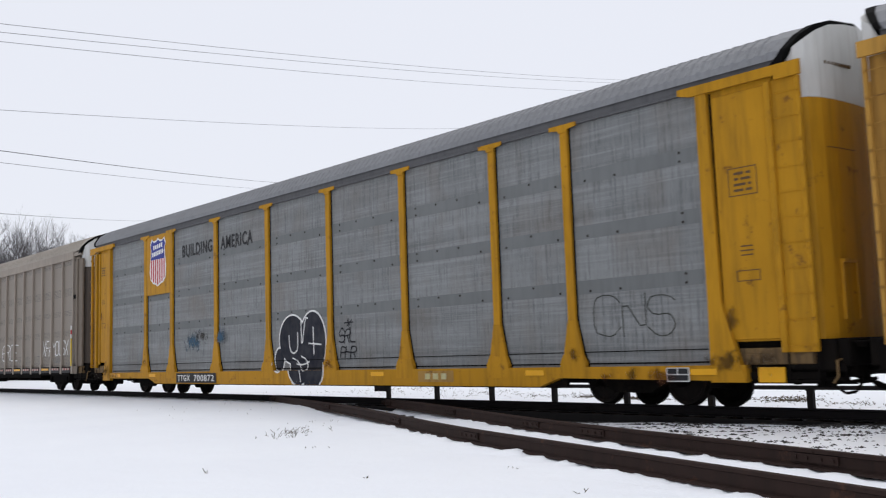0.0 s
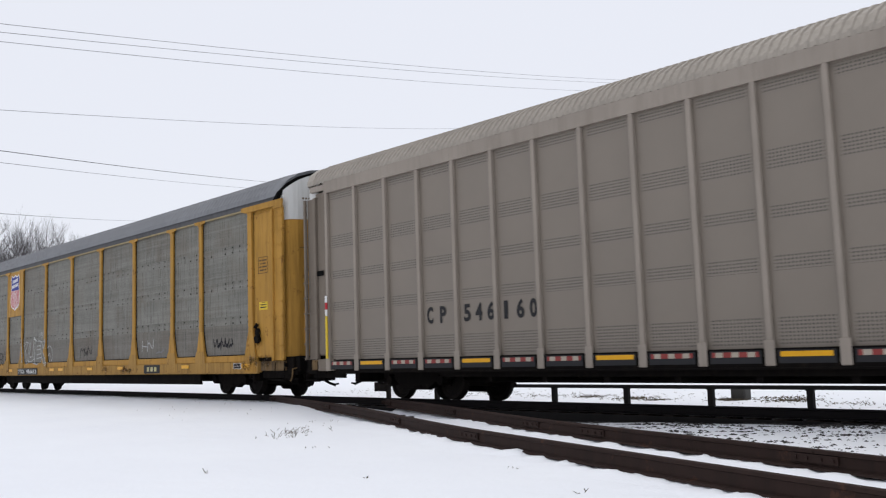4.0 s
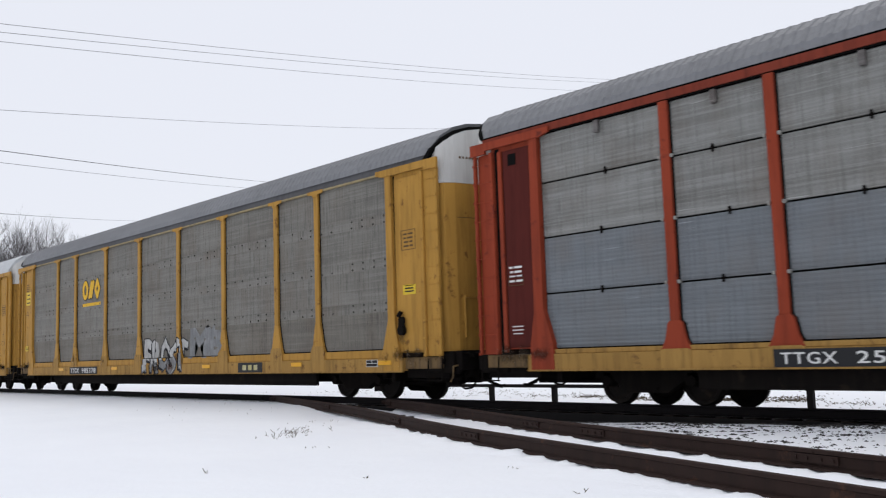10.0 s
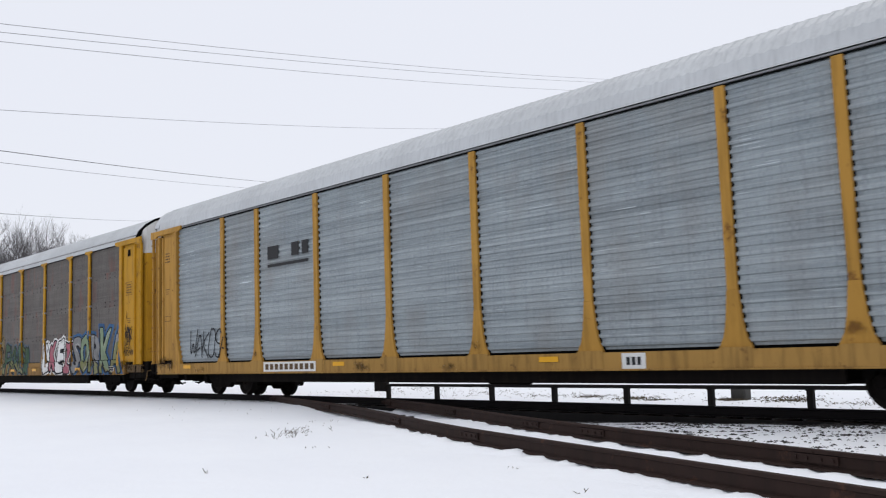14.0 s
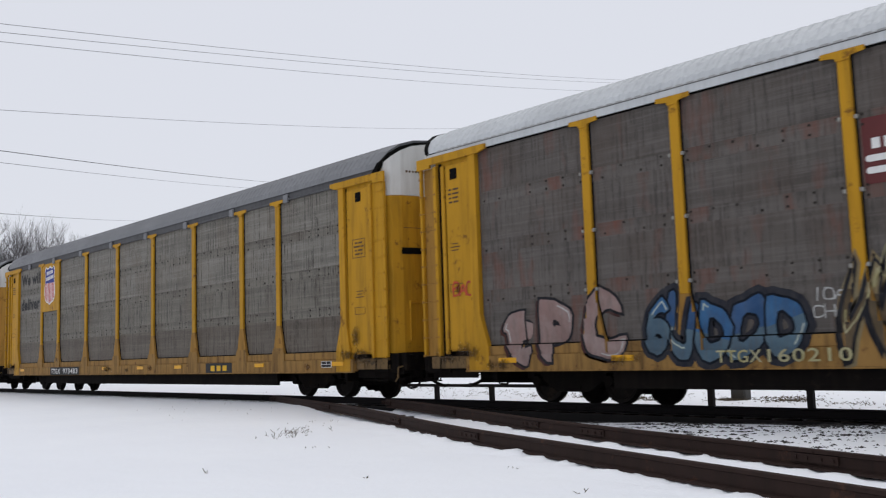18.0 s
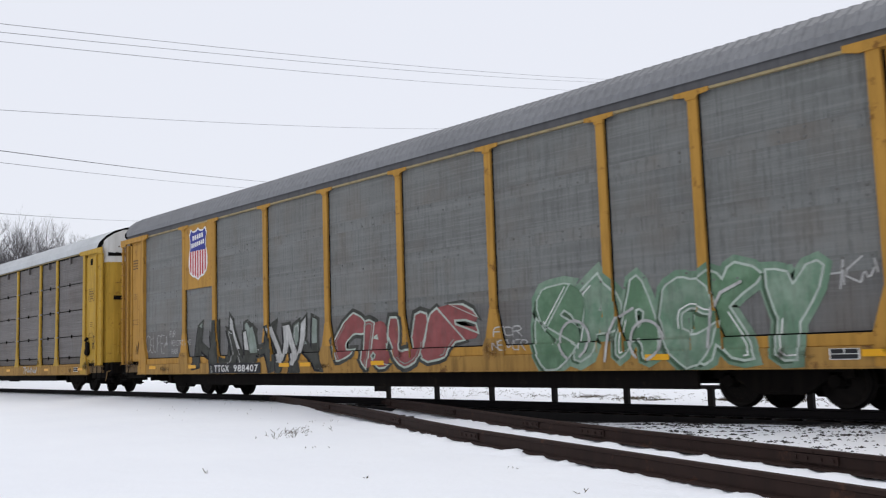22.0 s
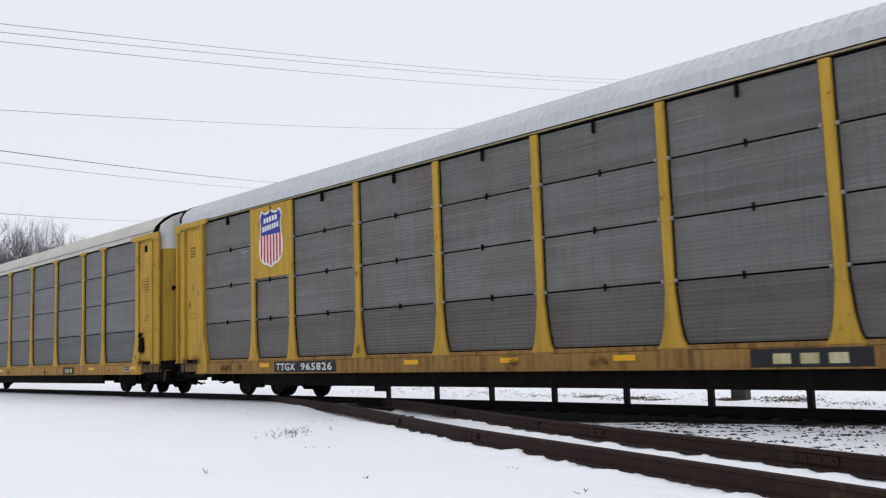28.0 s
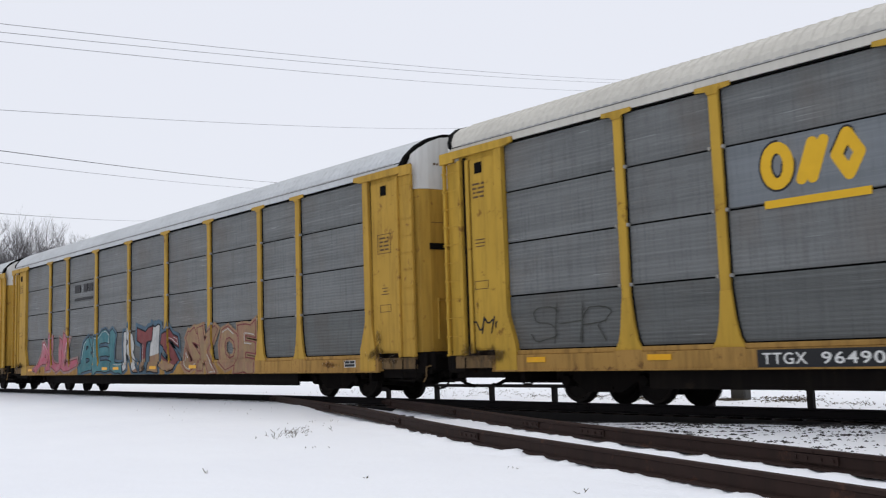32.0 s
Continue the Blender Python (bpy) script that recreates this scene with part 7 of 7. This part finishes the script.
def side_point(x, off):
    """A point off metres across the diverging track from its centre line, and the track's direction there."""
    d = Vector((1, (siding_y(x + 0.2) - siding_y(x - 0.2)) / 0.4, 0)).normalized()
    return Vector((x, siding_y(x), -0.004)) + Vector((-d.y, d.x, 0)) * off, d


def bent_rail(bm, off, xa, xb):
    """A rail that follows the diverging track between xa and xb."""
    prof = [(-0.07, -0.175), (0.07, -0.175), (0.065, -0.155), (0.012, -0.14), (0.010, -0.045), (0.036, -0.035), (0.036, -0.006), (0.028, 0.0), (-0.028, 0.0), (-0.036, -0.006), (-0.036, -0.035), (-0.010, -0.045), (-0.012, -0.14), (-0.065, -0.155)]
    n = max(2, int((xb - xa) / 0.7))
    rings = []
    for k in range(n + 1):
        p, d = side_point(xa + (xb - xa) * k / n, off)
        rings.append([bm.verts.new((p.x - d.y * w, p.y + d.x * w, p.z + 1.12 * z)) for w, z in prof])
    for p, q in zip(rings, rings[1:]):
        for j in range(len(prof)):
            bm.faces.new((p[j], q[j], q[(j + 1) % len(prof)], p[(j + 1) % len(prof)]))
    bm.faces.new(rings[0][::-1]), bm.faces.new(rings[-1])
    bmesh.ops.recalc_face_normals(bm, faces=bm.faces[:])


siding = tagged(new("diverging_track"), "rusty rails bending out of the main line, half buried in snow", "railway track", kind="structure")
for off, ends in ((-0.7525, (-22.6, -17.6, -12.55, -9.25, -2.0, 10.0, 30.0)), (0.7525, (-17.7, -13.9, -10.35, -8.55, -4.75, 6.0, 30.0))):
    for xa, xb in zip(ends, ends[1:]):
        part("rail", mesh_of(("bent_rail", off, xa), lambda bm: bent_rail(bm, off, xa + 0.004, xb - 0.004)), rail_rust, siding)
        p, d = side_point(xa, off)
        bar = part("joint_bar", mesh_of("bent_joint_bar", boxes((-0.30, 0.30, -0.034, 0.034, -0.135, -0.05), *[(x - 0.02, x + 0.02, -0.05, 0.05, -0.11, -0.075) for x in (-0.24, -0.09, 0.09, 0.24)])), rail_rust, siding, at=p)
        bar.rotation_euler = (0, 0, math.atan2(d.y, d.x))
for k in range(52):
    p, d = side_point(-17.5 + 0.52 * k, 0.0)
    tie = part("tie", mesh_of("tie", boxes((-0.11, 0.11, -1.10, 1.10, -0.36, -0.18), bevel=0.01)), wood_tie, siding, at=(p.x, p.y, -0.13))
    tie.rotation_euler = (0, 0, math.atan2(d.y, d.x))

# ---- beyond and beside the tracks ----
# low pipe rail on short posts behind the main line
pipe_dark = painted("dark_pipe_paint", (0.010, 0.010, 0.011), (0.03, 0.022, 0.018), 0.4, 0.8, None, 1.0, 0.1)
fence = tagged(new("pipe_fence"), "low dark pipe rail on short posts in the snow", "fence")
for k in range(8):
    x = -23.1 + 2.3 * k
    part("post", mesh_of("fence_post", boxes((-0.065, 0.065, -0.05, 0.05, -0.55, 0.05), (-0.08, 0.08, -0.06, 0.06, 0.03, 0.06))), pipe_dark, fence, at=(x, 5.0, 0))
part("rail", mesh_of("fence_rail", lambda bm: tube(bm, (-23.3, 4.99, 0.075), (14, 4.99, 0.115), 0.045, 10)), pipe_dark, fence)
part("end_bracket", mesh_of("fence_bracket", boxes((-23.75, -23.15, 4.93, 5.07, -0.12, 0.16), (-23.55, -23.40, 4.93, 5.07, 0.16, 0.36), bevel=0.01)), pipe_dark, fence)

# utility cabinet and mounds behind the fence
cabinet_grey = plain("weathered_grey_paint", (0.085, 0.083, 0.078), 0.7, 0.5)
cab = tagged(new("utility_cabinet"), "small weathered grey cabinet standing in the snow", "cabinet")
part("body", mesh_of("cabinet_body", boxes((-12.60, -12.20, 7.4, 7.7, -0.4, -0.06), bevel=0.03)), cabinet_grey, cab)
part("lid", mesh_of("cabinet_lid", boxes((-12.63, -12.17, 7.36, 7.74, -0.06, -0.03), bevel=0.012)), cabinet_grey, cab)
part("door", mesh_of("cabinet_door", boxes((-12.56, -12.24, 7.385, 7.40, -0.25, -0.09))), cabinet_grey, cab)

green_paint = plain("green_painted_steel", (0.02, 0.20, 0.14), 0.5, 0.4)
skip = tagged(new("waste_container"), "green steel waste container with snow round it", "container")
part("tub", mesh_of("skip_tub", lambda bm: prism(bm, [(-31.6, -0.3), (-28.4, -0.3), (-27.9, 0.95), (-32.1, 0.95)], 24.2, 26.0)), green_paint, skip)
for k in range(5):
    part("rib", mesh_of("skip_rib", boxes((-0.05, 0.05, 24.12, 24.2, -0.25, 0.9))), green_paint, skip, at=(-31.4 + 0.72 * k, 0, 0))

parked_yellow = plain("dull_yellow_machine_paint", (0.42, 0.32, 0.10), 0.6, 0.4)
crate = tagged(new("storage_crate"), "pale yellow crate with snow on its lid", "crate")
part("box", mesh_of("crate_box", boxes((-18.3, -16.6, 30.0, 31.4, -0.35, 0.75), bevel=0.02)), parked_yellow, crate)
part("lid", mesh_of("crate_lid", boxes((-18.4, -16.5, 29.9, 31.5, 0.75, 0.84), bevel=0.02)), ink_white, crate)

# overhead wires beyond the track, with some sag
wire_dark = plain("weathered_cable", (0.26, 0.265, 0.28), 0.7, 0.2)
wire_black = plain("black_cable", (0.05, 0.05, 0.055), 0.7, 0.2)


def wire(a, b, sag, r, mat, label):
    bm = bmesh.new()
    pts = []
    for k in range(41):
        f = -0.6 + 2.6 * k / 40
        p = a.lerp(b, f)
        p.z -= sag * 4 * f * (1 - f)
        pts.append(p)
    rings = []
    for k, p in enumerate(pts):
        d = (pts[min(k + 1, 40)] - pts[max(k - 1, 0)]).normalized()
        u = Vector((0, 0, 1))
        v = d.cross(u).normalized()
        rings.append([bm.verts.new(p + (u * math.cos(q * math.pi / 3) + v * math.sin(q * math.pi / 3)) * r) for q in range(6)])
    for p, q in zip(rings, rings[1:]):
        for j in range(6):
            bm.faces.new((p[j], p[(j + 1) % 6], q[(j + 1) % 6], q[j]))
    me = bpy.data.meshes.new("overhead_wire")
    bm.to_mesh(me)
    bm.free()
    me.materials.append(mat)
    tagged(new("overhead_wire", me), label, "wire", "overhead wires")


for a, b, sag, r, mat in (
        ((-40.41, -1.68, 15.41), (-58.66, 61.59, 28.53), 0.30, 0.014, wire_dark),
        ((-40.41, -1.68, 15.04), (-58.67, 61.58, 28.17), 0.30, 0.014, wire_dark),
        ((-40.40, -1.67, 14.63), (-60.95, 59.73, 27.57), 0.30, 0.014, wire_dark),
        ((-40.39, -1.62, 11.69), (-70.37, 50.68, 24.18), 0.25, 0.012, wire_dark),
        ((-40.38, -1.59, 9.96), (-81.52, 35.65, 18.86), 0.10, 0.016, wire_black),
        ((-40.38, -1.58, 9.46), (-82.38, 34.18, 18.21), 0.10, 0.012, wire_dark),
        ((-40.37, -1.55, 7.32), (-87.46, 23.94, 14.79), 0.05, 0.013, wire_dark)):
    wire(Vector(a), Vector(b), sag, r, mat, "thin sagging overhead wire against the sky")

# bare trees beyond the train
bark = plain("frosted_grey_bark", (0.12, 0.113, 0.118), 0.9, 0.5)


def limb(bm, a, b, ra, rb, n):
    """A tapered stick."""
    d = (b - a).normalized()
    s = d.orthogonal().normalized()
    u = d.cross(s)
    lo = [bm.verts.new(a + (s * math.cos(2 * math.pi * k / n) + u * math.sin(2 * math.pi * k / n)) * ra) for k in range(n)]
    hi = [bm.verts.new(b + (s * math.cos(2 * math.pi * k / n) + u * math.sin(2 * math.pi * k / n)) * rb) for k in range(n)]
    for k in range(n):
        bm.faces.new((lo[k], lo[(k + 1) % n], hi[(k + 1) % n], hi[k]))


def grow(bm, rng, a, way, length, r, depth):
    """Branches that fork into ever finer twigs."""
    bend = Vector((rng.uniform(-1, 1), rng.uniform(-1, 1), rng.uniform(-0.3, 0.6))) * 0.22
    mid = a + way * length * 0.5
    end = mid + (way + bend).normalized() * length * 0.5
    n = 7 if depth > 3 else (4 if depth > 1 else 3)
    limb(bm, a, mid, r, r * 0.85, n)
    limb(bm, mid, end, r * 0.85, r * 0.62, n)
    if depth == 0:
        return
    for k in range(3 if depth > 2 else 4):
        side = Vector((rng.uniform(-1, 1), rng.uniform(-1, 1), rng.uniform(-0.15, 0.75)))
        d = (way * 0.75 + side * 0.72 + Vector((0, 0, 0.30 if depth < 4 else 0.0))).normalized()
        start = a.lerp(end, rng.uniform(0.45, 1.0)) if k else end
        grow(bm, rng, start, d, length * rng.uniform(0.58, 0.80), r * 0.58, depth - 1)


def bare_tree(x, y, height, seed):
    rng = random.Random(seed)
    t = tagged(new("bare_tree"), "leafless winter tree with fine grey twigs", "tree", "bare trees")
    t.location = (x, y, -0.35)
    bm = bmesh.new()
    limb(bm, Vector((0, 0, 0)), Vector((0.1, 0, height * 0.30)), 0.24, 0.19, 10)
    put("trunk", bm, bark, t)
    bm = bmesh.new()
    for k in range(5):
        a = 2 * math.pi * k / 5 + rng.uniform(-0.4, 0.4)
        lean = rng.uniform(0.25, 0.75)
        way = Vector((math.cos(a) * lean, math.sin(a) * lean, 1)).normalized()
        grow(bm, rng, Vector((0.1, 0, height * rng.uniform(0.20, 0.30))), way, height * rng.uniform(0.20, 0.27), 0.085, 5)
    put("crown", bm, bark, t, "crown of bare limbs and twigs")


for x, y, h, seed in ((-97, 12.5, 18.3, 1), (-94, 17.0, 17.6, 2), (-92, 21.5, 15.8, 3), (-101, 9, 18.3, 4), (-100, 15.0, 17.9, 5), (-97, 19.5, 17.0, 6), (-103, 12, 18.5, 7), (-98, 11, 14.5, 8), (-95, 15.0, 14.0, 9), (-100, 18.0, 14.5, 10)):
    bare_tree(x, y, h, seed)

# stones, dead weeds and twigs that stick out of the snow
stone_mat = plain("dark_ballast_stone", (0.05, 0.047, 0.045), 0.9, 0.5)
weed_mat = plain("dead_weed", (0.12, 0.095, 0.06), 0.9, 0.5)
rng = random.Random(11)


def stone(verts, faces, x, y, r):
    """A flat, angular stone lying askew."""
    z, a, n = ground_height(x, y), rng.uniform(0, math.pi), len(verts)
    c, d = math.cos(a), math.sin(a)
    long, wide, high = r * rng.uniform(1.0, 2.2), r * rng.uniform(0.6, 1.2), r * rng.uniform(0.35, 0.75)
    for u, v, w in ((1, 0, 0), (0.2, 1, 0), (-1, 0.2, 0), (-0.1, -1, 0), (0.2, 0.1, 1), (0, 0, -1)):
        verts.append((x + (u * c * long - v * d * wide), y + (u * d * long + v * c * wide), z + 0.1 * high + w * high))
    for p, q in ((0, 1), (1, 2), (2, 3), (3, 0)):
        faces.append((n + p, n + q, n + 4))
        faces.append((n + q, n + p, n + 5))


verts, faces = [], []
for k in range(30000):
    x = rng.uniform(-18, 4)
    f = rng.random() ** 2.8
    y = 0.42 - f * (0.42 - siding_y(x) - 0.9)
    if y < siding_y(x) + 0.85 or noise.noise((x * 1.3, y * 3.2, 2)) + 0.5 * noise.noise((x * 4, y * 7, 3)) < rng.uniform(-0.2, 0.4):
        continue
    stone(verts, faces, x, y, rng.uniform(0.006, 0.013) if rng.random() < 0.6 else rng.uniform(0.014, 0.034))
me = bpy.data.meshes.new("ballast_stones")
me.from_pydata(verts, [], faces)
me.materials.append(stone_mat)
tagged(new("ballast_stones", me), "dark ballast stones poking through the snow between the tracks", "stones", kind="stuff")


def weeds(name, label, spots, up=1.0, thick=0.005):
    bm = bmesh.new()
    for x, y, spread, n, high in spots:
        for k in range(n):
            px, py = x + rng.gauss(0, spread), y + rng.gauss(0, spread)
            z = ground_height(px, py)
            a = Vector((px, py, z - 0.01))
            b = a + Vector((rng.uniform(-1, 1) * high, rng.uniform(-1, 1) * high, rng.uniform(0.1, up) * high))
            limb(bm, a, b, thick, thick * 0.5, 3)
            c = a.lerp(b, 0.6) + Vector((rng.uniform(-1, 1), rng.uniform(-1, 1), 0.4)) * high * 0.3
            limb(bm, a.lerp(b, 0.5), c, 0.004, 0.0015, 3)
    me = bpy.data.meshes.new(name)
    bm.to_mesh(me)
    bm.free()
    me.materials.append(weed_mat)
    tagged(new(name, me), label, "weeds", kind="stuff")


weeds("dead_weeds", "small dead weeds and twigs poking out of the snow",
      [(-13.7, -4.5, 0.24, 46, 0.085), (-13.2, -5.0, 0.22, 16, 0.06), (-14.4, -3.8, 0.3, 18, 0.07), (-15.6, -2.8, 0.35, 12, 0.05), (-11.3, -5.7, 0.12, 6, 0.05), (-8.06, -7.13, 0.02, 5, 0.05), (-9.97, -8.0, 0.02, 4, 0.07),
       (-7.19, -5.84, 0.04, 5, 0.04), (-5.47, -6.71, 0.03, 4, 0.05), (-24, -1.2, 1.0, 14, 0.05), (-20, -1.8, 0.8, 14, 0.05)])
weeds("dead_grass", "dead grass tufts in the snow behind the main line",
      [(-30 + 3.1 * j, 7.6 + 0.4 * (j % 3), 1.1, 70, 0.07) for j in range(10)] + [(-15.4, 7.2, 0.28, 200, 0.13), (-14.4, 6.9, 0.2, 120, 0.11), (-12.5, 7.3, 0.22, 220, 0.14), (-10.9, 7.2, 0.30, 200, 0.13), (-11.8, 8.4, 0.3, 120, 0.11), (-17.0, 7.6, 0.3, 160, 0.12), (-18.5, 7.6, 0.6, 60, 0.14), (-22, 8.5, 0.8, 50, 0.16), (-9.2, 6.5, 0.4, 50, 0.15), (-27, 9.5, 1.2, 50, 0.2), (-7.0, 7.5, 0.5, 60, 0.15)], 0.55, 0.008)

# ---- what moves ----
def motions():
    times = [0, 2, 4, 6, 8, 10, 12, 14, 16, 18, 20, 22, 24, 26, 28, 30, 32]
    for car, u in TRAIN:
        walk(car, [(t, pose(u + rolled(t), TRACK_Y, 0)) for t in times])
    first = WHEELS[0]
    rows = [(k / FPS, Matrix.Rotation((rolled(k / FPS) - rolled(0)) / 0.40, 4, "Y")) for k in range(32 * FPS + 1)]
    walk(first, rows)
    for w in WHEELS[1:]:
        w.rotation_mode = "QUATERNION"
        keys = w.animation_data_create()
        keys.action = first.animation_data.action
        keys.action_slot = first.animation_data.action_slot


motions()
